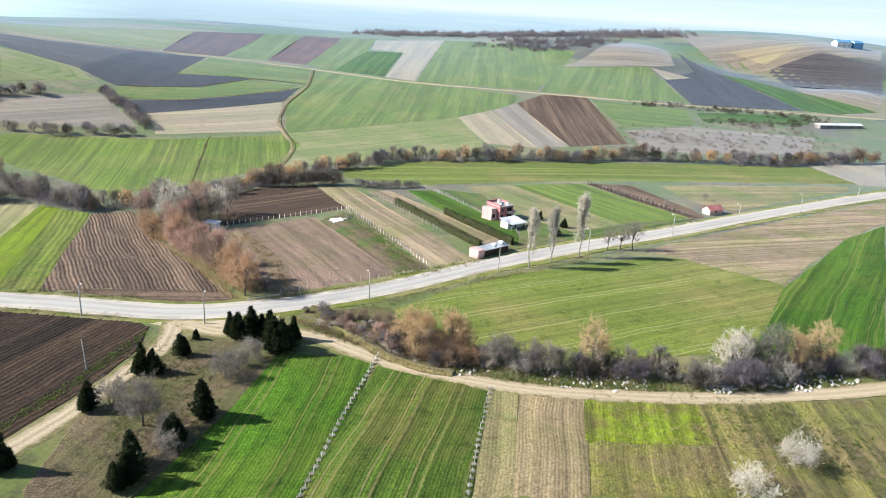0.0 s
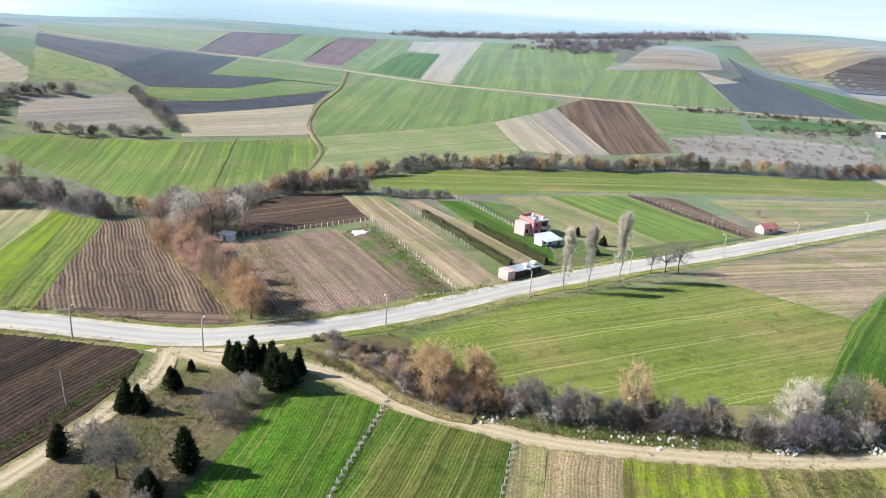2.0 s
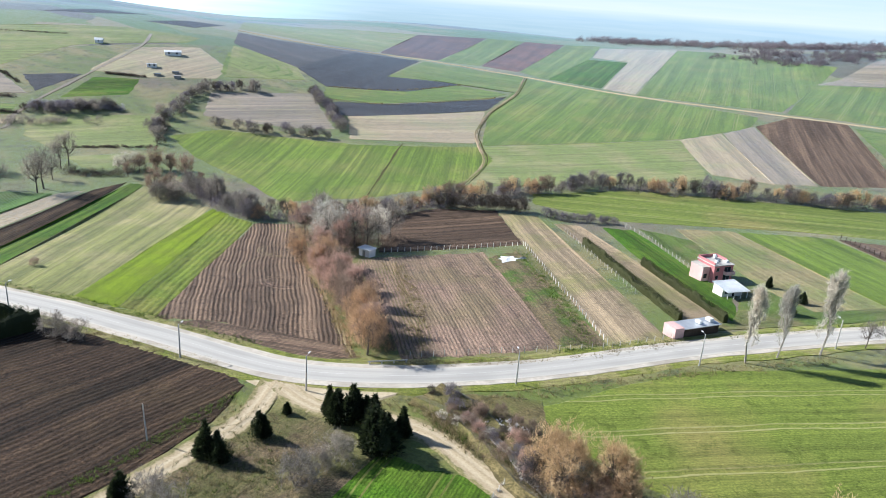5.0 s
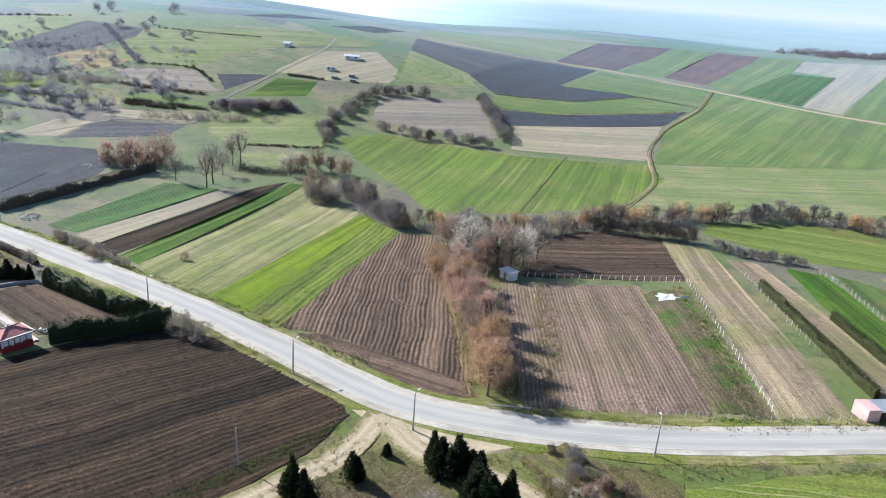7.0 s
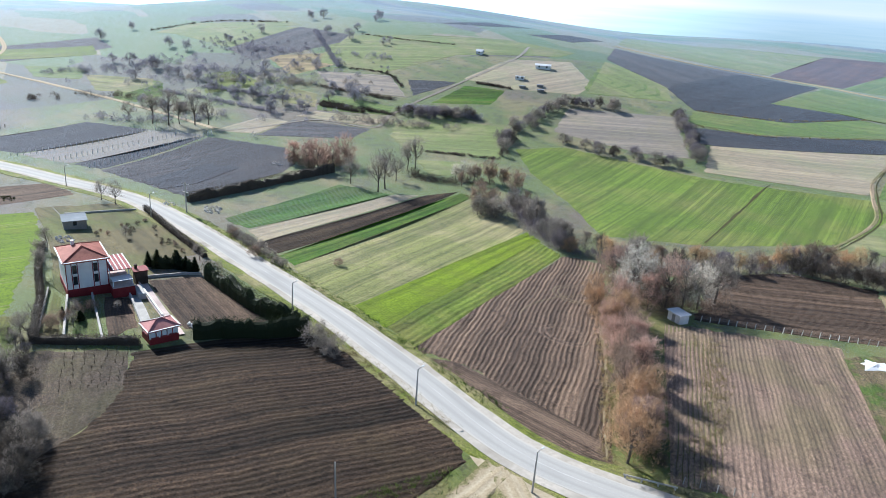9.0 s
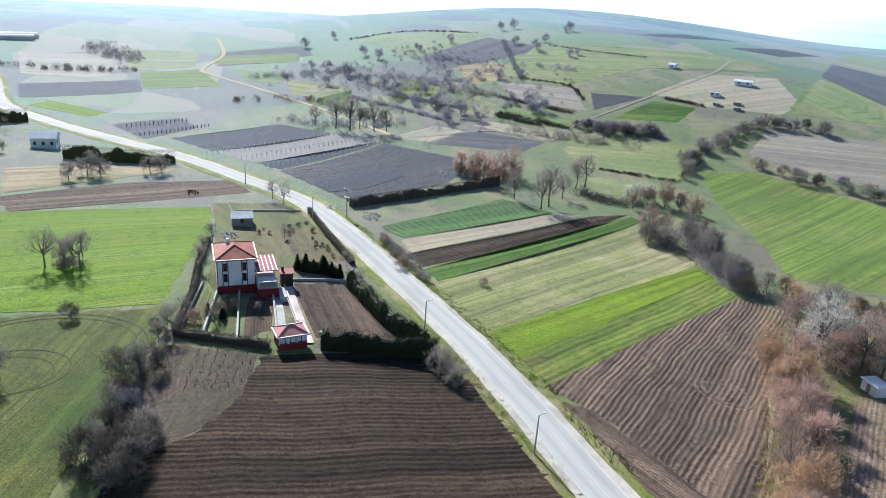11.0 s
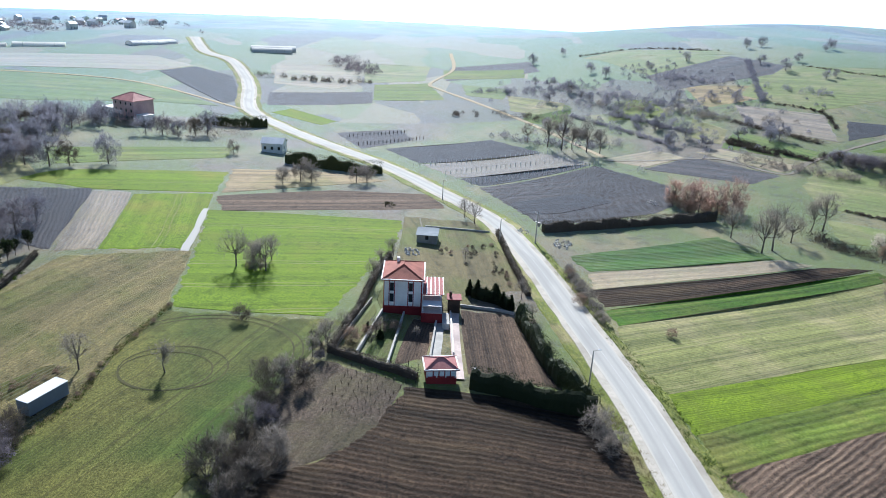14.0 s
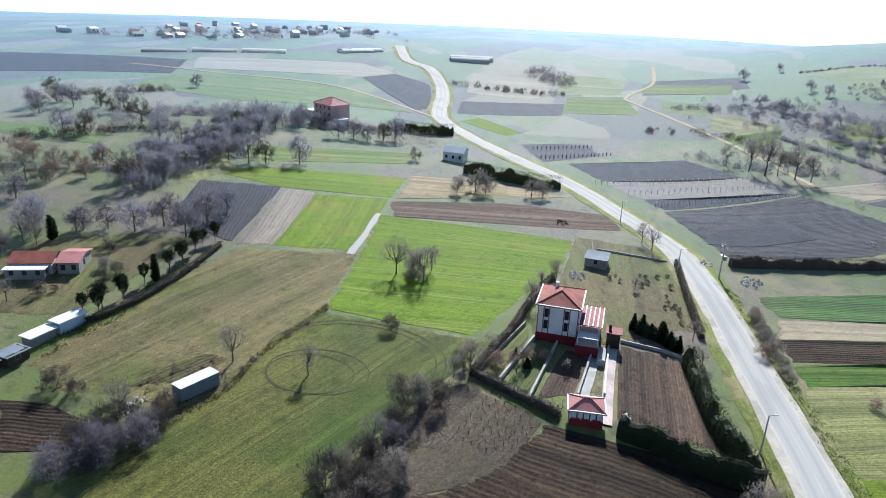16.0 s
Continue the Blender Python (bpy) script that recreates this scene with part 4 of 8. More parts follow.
field("bright_green_field", "wheat", [(-416, 189), (-412, 208), (-394, 208), (-376, 195)], 88, "dense bright green young winter wheat in drilled rows")
field("green_field", "mid_green", [(-243, -96), (-237, -52), (-226, -47), (-226, -82)], 86, "even mid green winter crop")
field("pale_field", "pale_green", [(-521, 268), (-511, 314), (-473, 339), (-452, 276)], 77, "pale green grazed grass")
field("dark_ploughed_field", "grey_soil", [(-545, 162), (-548, 222), (-507, 220), (-497, 153)], 90, "grey cloddy ploughed soil")
field("green_field", "mid_green", [(-482, 162), (-460, 190), (-433, 180), (-450, 161)], 49, "even mid green winter crop")
field("pale_field", "pale_olive", [(-443, 185), (-411, 211), (-380, 203), (-403, 179)], 37, "pale dry olive-green grass")
field("bright_green_field", "wheat", [(-388, 189), (-399, 213), (-373, 202), (-368, 188)], 109, "dense bright green young winter wheat in drilled rows")
field("pasture", "olive_green", [(-402, 238), (-396, 255), (-360, 254), (-365, 222)], 68, "dull olive green short grass with tractor lines")
field("pasture", "pale_olive", [(-352, 261), (-328, 267), (-309, 255), (-326, 247)], 14, "pale dry olive-green grass")
field("fallow_field", "tan", [(-302, 252), (-272, 271), (-268, 259), (-301, 240)], 33, "dry tan stubble")
field("pasture", "pale_green", [(-218, 247), (-195, 271), (-187, 263), (-197, 238)], 47, "pale dry olive-green grass")
field("stubble_field", "tan", [(163, 606), (189, 580), (166, 567)], -44, "dry tan stubble")
field("bare_hill_field", "tan", [(254, 684), (345, 714), (276, 653)], 18, "dry tan stubble")
field("bare_hill_field", "grey_tan", [(269, 580), (323, 580), (325, 549), (309, 524), (270, 557)], -48, "grey-tan bare fallow")
# dark grey on this slope paints the shade lying over it
field("bare_hill_field", "grey_soil", [(274, 641), (334, 676), (378, 649), (335, 566), (327, 589), (272, 588)], -13, "grey cloddy ploughed soil")
field("fallow_field", "grey_tan", [(99, 403), (145, 425), (215, 421), (190, 374), (101, 356)], 2, "grey-tan bare fallow")
field("green_field", "deep_green", [(159, 466), (245, 487), (228, 458), (156, 442)], 9, "dark green low crop")
field("garden_bed", "weed_green", [(-138, 99.2), (-122.8, 94.2), (-118.6, 97.6), (-137.2, 101.4)], 163, "weedy garden bed between low walls")
field("garden_bed", "mid_brown_soil", [(-137, 103.3), (-119.2, 99.4), (-121, 105), (-134.5, 107.4)], 168, "dug brown garden bed below the house", 0.7, 0.05)
field("bare_crest", "grey_tan", [(229, 778), (273, 743), (325, 719), (418, 728), (384, 668), (344, 668), (302, 664), (260, 634), (237, 637), (228, 670)], 18, "dry tan grass on the bare crest")
field("dark_ploughed_field", "slate_soil", [(-421, 430), (-418, 476), (-386, 493), (-398, 456)], 60, "slate-dark ploughed soil on the hilltop")
field("dark_ploughed_field", "slate_soil", [(-362, 461), (-356, 501), (-334, 515), (-332, 477)], 60, "slate-dark ploughed soil on the hilltop")
field("green_field", "light_green", [(-425, 196), (-403, 213), (-361, 194), (-378, 180)], 50, "light green young wheat with sowing lines")
field("straw_slope", "straw", [(-414, 283), (-393, 312), (-368, 303), (-367, 274)], 40, "dry straw-coloured slope with loose stones")
field("ditch_side", "weed_brown", [(-30, 136.5), (-22, 141.5), (-11, 144), (-7, 134.5), (-4, 125), (-12, 123.5), (-19, 127.5), (-26, 131)], -35, "brown weedy ground with dry grass")
field("brush_ground", "weed_brown", [(-104, 37.5), (-107.5, 45.5), (-115, 48.8), (-116.5, 46), (-109, 39.5)], 150, "dark broken ground with heaped brush", 0.8, 0.2)
field("farm_yard", "weed_brown", [(-151, -10), (-160, 5), (-162, 20), (-122, 16), (-118, -2), (-130, -14)], 15, "bare trodden yard with dry grass")
field("green_field", "lime_green", [(-378, 51), (-394, 59), (-368, 83), (-355, 76)], 40, "vivid lime green young crop")
field("green_field", "light_green", [(-504, 153), (-534, 156), (-520, 212), (-492, 206)], 80, "light green young crop in the plain")
field("hill_pasture", "pale_green", [(-538, 260), (-553, 294), (-500, 346), (-476, 345), (-511, 316), (-521, 268)], 48, "pale green grazed grass")
field("road_margin", "weed_green", [(11, 185), (40, 203.5), (72, 223), (88, 234.5), (60, 224), (45, 207), (33, 221), (26, 222), (22, 197)], 35, "weedy green ground beside the road")
field("garden_bed", "weed_brown", [(-144, 96.3), (-123.6, 89.9), (-122.4, 92.3), (-139.5, 97)], 163, "weedy brown garden bed between low walls")
field("house_yard", "weed_brown", [(-172, 103), (-207, 107), (-207, 111), (-155.5, 110.5), (-152.3, 116.5), (-146, 116.5), (-141, 110), (-140.5, 98), (-147, 97.5)], 10, "brown weedy ground with dry grass")

# ---- roads and tracks ----
ROAD = [(180, 286), (132, 255), (101, 234.5), (72, 215), (40.5, 195.5), (14.5, 177.5), (-11, 157), (-27.5, 146), (-39.5, 140), (-55.5, 135.5), (-80.5, 137),
        (-107.5, 138.5), (-140, 138), (-178, 137), (-210.5, 133), (-238, 121.5), (-275, 104), (-308, 81), (-340, 60), (-380, 40), (-443, 31), (-483, 23),
        (-536, 6), (-565, -17), (-640, -40)]
ROAD_EAST = [(300, 352), (240, 322)]
strip("verge", ROAD_EAST + ROAD, [(-7.2, -0.3), (-6.2, 0.12), (-4.2, 0.18), (4.2, 0.18), (6.2, 0.12), (7.2, -0.3)], VERGE, "grassy road verge with dry weeds", "verge", 1, 0.6)
strip("road_shoulder", ROAD_EAST + ROAD, [(-4.4, -0.2), (-4.1, 0.24), (-2.5, 0.27), (2.5, 0.27), (4.1, 0.24), (4.4, -0.2)], GRAVEL, "pale gravel road shoulder", "shoulder", 12, 0.25)
strip("road", ROAD_EAST + ROAD, [(-2.9, -0.2), (-2.75, 0.29), (-1.4, 0.34), (0, 0.37), (1.4, 0.34), (2.75, 0.29), (2.9, -0.2)], ASPHALT, "worn pale grey asphalt country road", "road", 2, 0.08)
TRACK_PROFILE = [(-2.5, 0.02), (-1.8, 0.16), (-0.75, 0.12), (0, 0.18), (0.75, 0.12), (1.8, 0.16), (2.5, 0.02)]
strip("track", [(-54, 133), (-51.5, 120), (-53, 111), (-54.5, 103), (-57, 92.5), (-59.5, 85), (-64, 70)], TRACK_PROFILE, TRACK, "pale rutted dirt track leaving the road", "track", 3, 0.35)
strip("track", [(-53, 131), (-44, 127), (-33, 128), (-24, 127), (-14.5, 121), (-5.5, 116.5), (8, 112.5), (18, 110.5), (33, 110), (48, 110.5), (64, 112.5), (82, 116), (110, 124)],
      TRACK_PROFILE, TRACK, "pale rutted dirt track beside the thicket", "track", 4, 0.35)
FAR_PROFILE = [(-1.45, -0.1), (-1.15, 0.2), (1.15, 0.2), (1.45, -0.1)]
strip("track", [(-316, 506), (-264, 518), (-218, 540), (-176, 552), (-106, 538), (-27, 506), (57, 490), (114, 485), (160, 485), (231, 491), (297, 493)], FAR_PROFILE, TRACK, "pale dirt track over the hillside", "track", 5, 0.2)
strip("track", [(-105, 536), (-97, 480), (-97, 453), (-98, 421), (-93, 381), (-85, 359), (-74, 330), (-72, 290)], [(-0.75, -0.05), (-0.55, 0.16), (0.55, 0.16), (0.75, -0.05)], LAND["tan_brown"], "narrow dirt track down the hillside", "track", 6, 0.3)
strip("track", [(-378, 36), (-417, -9), (-431, -44), (-426, -98), (-428, -120), (-440, -170)], FAR_PROFILE, TRACK, "pale dirt track curving through far fields", "track", 7, 0.2)
strip("track", [(-301, 199), (-340, 190), (-382, 179), (-432, 162), (-471, 146), (-490, 142), (-537, 163), (-607, 170)], FAR_PROFILE, TRACK, "pale dirt track across the valley", "track", 8, 0.2)
# a pale dirt path in matt mud, no open water
strip("pale_path", [(-199, 53.3), (-183.5, 54), (-166.5, 54.6)], [(-0.9, 0.15), (0.9, 0.15)], PALE_MUD, "narrow pale dirt path between fields", "channel", 14, 0.2)
strip("track", [(-296, 199), (-293, 216), (-290, 244), (-265, 259), (-276, 277), (-286, 302), (-299, 349), (-313, 399), (-330, 430)], [(-1.0, -0.08), (-0.8, 0.17), (0.8, 0.17), (1.0, -0.08)], LAND["grey_tan"], "pale dirt track climbing the northern slope", "track", 9, 0.25)
strip("road_marking", ROAD_EAST + ROAD[:17], [(-0.05, 0.376), (0.05, 0.376)], LINE_PAINT, "worn white centre line", "road marking", 13)
for turn, (cx, cy, rad) in enumerate([(-115, 63, 6.5), (-116, 64, 7.6), (-122, 68, 13), (-122.5, 68.5, 14)]):
    ringed = [(cx + rad * 0.9 * math.cos(a), cy + rad * 1.1 * math.sin(a)) for a in np.linspace(0.4 * turn, 0.4 * turn + (5.9 if turn < 2 else 3.6), 16)]
    strip("wheel_mark", ringed, [(-0.13, 0.118), (0.13, 0.118)], DARK_EARTH, "curved tractor wheel mark in the grass", "wheel mark", 30 + turn, 0.06, 1.5)
for k, (cx, cy, rx, ry) in enumerate([(-91, 194.5, 6.2, 5.6), (-91, 194.5, 5.0, 4.4), (-77.8, 173.4, 5.4, 4.0), (-77.8, 173.4, 4.2, 2.9), (-84, 184, 9.0, 14.0)]):
    ringed = [(cx + rx * math.cos(a), cy + ry * math.sin(a)) for a in np.linspace(0.5 * k, 0.5 * k + (5.9 if k < 4 else 2.2), 22)]
    strip("wheel_mark", ringed, [(-0.3, 0.1), (-0.12, 0.2), (0.12, 0.2), (0.3, 0.1)], LAND["stubble_soil"], "looping furrow turned in the ploughed soil", "wheel mark", 50 + k, 0.06, 1.0)
strip("gravel_apron", [(-62, 135), (-56, 131.6), (-50, 130.4), (-43.5, 131.6), (-37.5, 135), (-33.5, 140.5)], [(-3.0, -0.06), (-2.2, 0.13), (2.0, 0.14), (2.9, -0.06)], DIRT, "pale gravel apron where the tracks meet the road", "apron", 15, 0.5)
strip("ditch", [(-29, 138.5), (-23, 136), (-17, 131.5), (-12, 127), (-8, 122.5), (-3, 119.2), (4, 117)], [(-4.6, -0.1), (-2.9, 0.75), (-1.2, 0.2), (1.2, 0.2), (2.8, 0.7), (4.4, -0.1)], LAND["weed_brown"], "dry ditch between low weedy banks", "ditch", 18, 0.45, 1.5)
strip("ditch_bed", [(-21, 134.6), (-17, 131.5), (-12, 127), (-8, 122.5), (-3, 119.2)], [(-0.8, 0.26), (0.8, 0.26)], GRAVEL, "pale stony bed of the ditch", "ditch", 19, 0.4, 1.5)
strip("footpath", [(-74, 180.5), (-62.5, 167), (-53.5, 155), (-46, 145)], [(-0.32, 0.14), (0.32, 0.14)], TRACK, "pale worn footpath beside the creek", "path", 16, 0.3)
strip("furrow", [(-117, 343), (-112.8, 323.7), (-105, 292), (-97.3, 262.4)], [(-0.3, 0.13), (0.3, 0.13)], DARK_EARTH, "dark drainage furrow across the young wheat", "furrow", 17, 0.25)

# ---- plants ----
def unit(v):
    return v / max(1e-9, np.linalg.norm(v))


def limb(verts, faces, a, b, ra, rb, sides=4):
    d = unit(b - a)
    s = unit(np.cross(d, (0.31, 0.95, 0.12)))
    t = np.cross(d, s)
    k = len(verts)
    for p, r in ((a, ra), (b, rb)):
        for i in range(sides):
            q = 2 * math.pi * i / sides
            verts.append(p + r * (math.cos(q) * s + math.sin(q) * t))
    faces += [(k + i, k + (i + 1) % sides, k + sides + (i + 1) % sides, k + sides + i) for i in range(sides)]
    faces.append(tuple(k + sides + i for i in range(sides)))


def sliver(verts, faces, p, d, length, width, rng):
    s = unit(np.cross(d, rng.normal(0, 1, 3))) * width / 2
    k = len(verts)
    verts += [p - s, p + s, p + d * length]
    faces.append((k, k + 1, k + 2))


def plant_meshes(name, seed, bark, twig, tall=8.0, wide=6.0, low=0.2, stems=1, boughs=12, twigs=1500, length=0.9, width=0.07, rise=0.5, girth=0.024):
    """A leafless tree or shrub. Boughs leave the stem for points inside a lobed, egg-shaped crown; fine twigs fill the crown's shell."""
    rng = np.random.default_rng(seed)
    lv, lf, tv, tf = [], [], [], []
    lobes = [(unit(rng.normal(0, 1, 3) + np.array((0, 0, 0.4))), rng.uniform(0.75, 1.25)) for _ in range(9)]

    def shell(d, r):
        """The point of the crown in the direction d, r of the way out from its heart."""
        k = max(lobes, key=lambda q: q[0] @ d)[1]
        mid = tall * (low + (1 - low) * 0.42)
        up = (tall - mid) if d[2] > 0 else (mid - tall * low)
        return np.array((0.5 * wide * d[0] * k * r, 0.5 * wide * d[1] * k * r, mid + up * d[2] * min(1.08, k) * r))

    root = np.array((0.0, 0.0, -0.25))
    stem_tops = []
    for k in range(stems):
        q = 2 * math.pi * (k + rng.uniform(0, 0.6)) / stems
        lean = 0.0 if stems == 1 else 0.22 * wide
        top = np.array((lean * math.cos(q), lean * math.sin(q), tall * rng.uniform(0.45, 0.6)))
        bend = root + (top - root) * 0.5 + rng.normal(0, 0.02 * tall, 3)
        r = tall * (girth if stems == 1 else 0.012)
        limb(lv, lf, root, bend, r, r * 0.75, 5)
        limb(lv, lf, bend, top, r * 0.78, r * 0.4, 5)
        stem_tops.append((root, bend, top, r))
    ends = []
    for k in range(boughs):
        root_p, bend, top, r = stem_tops[k % stems]
        d = unit(rng.normal(0, 1, 3) + np.array((0, 0, rise)))
        goal = shell(d, rng.uniform(0.6, 0.85))
        f = rng.uniform(0.1, 1.0)
        start = bend + (top - bend) * f
        knee = start + (goal - start) * 0.5 + np.array((0, 0, -0.05 * tall * rng.uniform(0, 1)))
        limb(lv, lf, start, knee, r * 0.42, r * 0.3, 4)
        limb(lv, lf, knee, goal, r * 0.31, r * 0.12, 4)
        ends.append((knee, goal))
        for _ in range(3):
            tip = shell(unit(unit(goal - np.array((0, 0, tall * 0.45))) + rng.normal(0, 0.45, 3)), rng.uniform(0.75, 1.0))
            limb(lv, lf, knee + (goal - knee) * rng.uniform(0.2, 0.9), tip, r * 0.16, r * 0.05, 3)
            ends.append((goal, tip))
    sprays = []
    for start, tip in ends:
        sprays.append((start, tip))
        for _ in range(2):
            sprays.append((tip, tip + rng.normal(0, 0.1 * wide, 3) + np.array((0, 0, 0.03 * tall))))
    for _ in range(twigs):
        start, tip = sprays[rng.integers(len(sprays))]
        c = start + (tip - start) * rng.uniform(0.1, 1.1) + rng.normal(0, 0.03 * wide, 3)
        d = unit(0.8 * unit(tip - start) + np.array((0, 0, 0.45)) + rng.normal(0, 0.5, 3))
        if c[2] < 0.05:
            c[2] = 0.05
        sliver(tv, tf, c, d, length * rng.uniform(0.5, 1.3), width * rng.uniform(0.6, 1.4), rng)
    return mesh_of(name + " trunk", lv, lf, bark), mesh_of(name + " crown", tv, tf, twig)


def conifer_meshes(name, seed, tall=6.0, wide=1.6, tufts=900, slim=0.8):
    rng = np.random.default_rng(seed)
    lv, lf, tv, tf = [], [], [], []
    limb(lv, lf, np.array((0, 0, -0.2)), np.array((0.05, 0, tall * 0.9)), tall * 0.025, 0.02, 6)
    leaders = [(0.0, 0.0, 1.0, 1.0)]
    for k in range(3 if slim > 0.6 else 1):
        q = rng.uniform(0, 2 * math.pi)
        leaders.append((0.42 * wide * math.cos(q), 0.42 * wide * math.sin(q), rng.uniform(0.55, 0.88), rng.uniform(0.55, 0.8)))
    for cx, cy, high, fat in leaders:
        lump = rng.uniform(0.65, 1.2, 24)
        top = tall * high

        def reach(q, z):
            return fat * wide * max(0.03, (1 - z) ** slim) * min(1, 0.35 + z * 5) * lump[int(q / (2 * math.pi) * 8) % 8 + 8 * int(min(2, z * 3))]

        core, rings, k0 = 9, 6, len(tv)
        for j in range(rings):
            z = j / (rings - 1) * 0.85
            for i in range(core):
                q = 2 * math.pi * i / core
                r = 0.55 * reach(q, z)
                tv.append(np.array((cx + r * math.cos(q), cy + r * math.sin(q), 0.1 * top + z * top * 0.86)))
        tf += [(k0 + j * core + i, k0 + j * core + (i + 1) % core, k0 + (j + 1) * core + (i + 1) % core, k0 + (j + 1) * core + i) for j in range(rings - 1) for i in range(core)]
        for _ in range(int(tufts * fat)):
            z, q = rng.uniform(0, 1) ** 1.4, rng.uniform(0, 2 * math.pi)
            r = reach(q, z) * rng.uniform(0.5, 1.05)
            out = np.array((math.cos(q), math.sin(q), 0.0))
            p = out * r + np.array((cx, cy, 0.06 * top + z * top * 0.9))
            d = unit(out * 0.8 + np.array((0, 0, rng.uniform(0.0, 1.3))) + rng.normal(0, 0.25, 3))
            sliver(tv, tf, p, d, rng.uniform(0.3, 0.75), rng.uniform(0.14, 0.3), rng)
    return mesh_of(name + " trunk", lv, lf, BARK), mesh_of(name + " crown", tv, tf, TWIG["needles"])


def planted(name, meshes, x, y, size, turn, label, category, group=""):
    base = new(name)
    base.matrix_world = pose(x, y, h1(x, y), 0, 0, turn) @ Matrix.Diagonal((size, size, size, 1))
    for part_name, me in zip(("trunk", "crown"), meshes):
        ob = new(part_name, me)
        ob.parent = base
    return tagged(base, label, category, group)


STOCK = {}
for tone in ("grey", "brown", "orange", "gold", "pink", "violet", "hazed", "dark", "pale"):
    STOCK["tree", tone] = [plant_meshes(f"{tone} tree {s}", 10 + s, BARK, TWIG[tone], 8.0, 5.8, 0.1 + 0.05 * s, 1, 24, 3300, 0.65, 0.058) for s in range(3)]
    STOCK["shrub", tone] = [plant_meshes(f"{tone} shrub {s}", 40 + s, BARK, TWIG[tone], 4.0, 4.6, 0.0, 5, 26, 2500, 0.55, 0.052, 0.3) for s in range(3)]
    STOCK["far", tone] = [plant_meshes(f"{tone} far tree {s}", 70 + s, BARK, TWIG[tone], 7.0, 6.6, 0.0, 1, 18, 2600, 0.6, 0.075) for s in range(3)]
STOCK["sparse", "grey"] = [plant_meshes(f"sparse tree {s}", 55 + s, BARK, TWIG["grey"], 8.0, 6.0, 0.25, 1, 16, 1300, 0.9, 0.045) for s in range(2)]
STOCK["shrub", "pale"] = [plant_meshes(f"pale shrub {s}", 60 + s, PALE_BARK, TWIG["pale"], 4.0, 5.2, 0.0, 7, 30, 2600, 0.55, 0.05, 0.5) for s in range(2)]
STOCK["conifer", ""] = [conifer_meshes(f"conifer {s}", 90 + s, 6.0, w, 1000, t) for s, (w, t) in enumerate([(2.1, 1.0), (2.4, 0.85), (1.8, 1.1), (2.6, 1.0)])]
STOCK["pine", ""] = [plant_meshes(f"pine {s}", 120 + s, BARK, TWIG["needles"], 5.0, 2.6, 0.4, 1, 18, 1700, 0.42, 0.13) for s in range(3)]
STOCK["cypress", ""] = [conifer_meshes(f"cypress {s}", 95 + s, 6.0, 0.8, 700, 0.45) for s in range(2)]
STOCK["poplar", ""] = [plant_meshes(f"poplar {s}", 100 + s, PALE_BARK, TWIG["pale"], 16.0, 3.1, 0.12, 1, 44, 8000, 0.95, 0.055, 1.4, 0.013) for s in range(3)]
LABELS = {"grey": "leafless grey", "hazed": "leafless haze-tinted", "brown": "leafless brown", "orange": "bare orange-brown", "gold": "bare golden-twigged", "pink": "bare reddish",
          "violet": "dense leafless purplish", "dark": "dark leafless", "pale": "pale grey leafless"}
GROWN = [0]


def grow(kind, tone, x, y, tall, label="", group=""):
    GROWN[0] += 1
    rng = random.Random(GROWN[0])
    stock = STOCK[kind, tone]
    natural = {"tree": 8.0, "sparse": 8.0, "shrub": 4.0, "far": 7.0, "conifer": 6.0, "pine": 5.0, "cypress": 6.0, "poplar": 16.0}[kind]
    name = {"tree": "tree", "sparse": "tree", "shrub": "shrub", "far": "tree", "conifer": "conifer", "pine": "pine", "cypress": "cypress", "poplar": "poplar"}[kind]
    if name == "shrub" and any(k in group for k in ("hedge", "bank", "lawn", "garden", "roadside")):
        name = "bush"
    if not label:
        label = {"conifer": "dark green bushy conifer", "cypress": "slim dark green cypress", "poplar": "tall columnar leafless poplar with whitish twigs"}.get(
            kind, LABELS.get(tone, "") + (" shrub of a roadside thicket" if kind == "shrub" else " tree with fine bare twigs"))
    return planted(name, stock[rng.randrange(len(stock))], x, y, tall / natural * rng.uniform(0.9, 1.1), rng.uniform(0, 360), label, name if name != "far" else "tree", group)


def along(points, gap, spread, picks, group, seed):
    """Plants along a line: picks are (kind, tone, least height, most height)."""
    rng = random.Random(seed)
    line = smooth_line(points, gap)
    for p in line:
        kind, tone, lo, hi = rng.choice(picks)
        grow(kind, tone, p[0] + rng.uniform(-spread, spread), p[1] + rng.uniform(-spread, spread), rng.uniform(lo, hi), "", group)


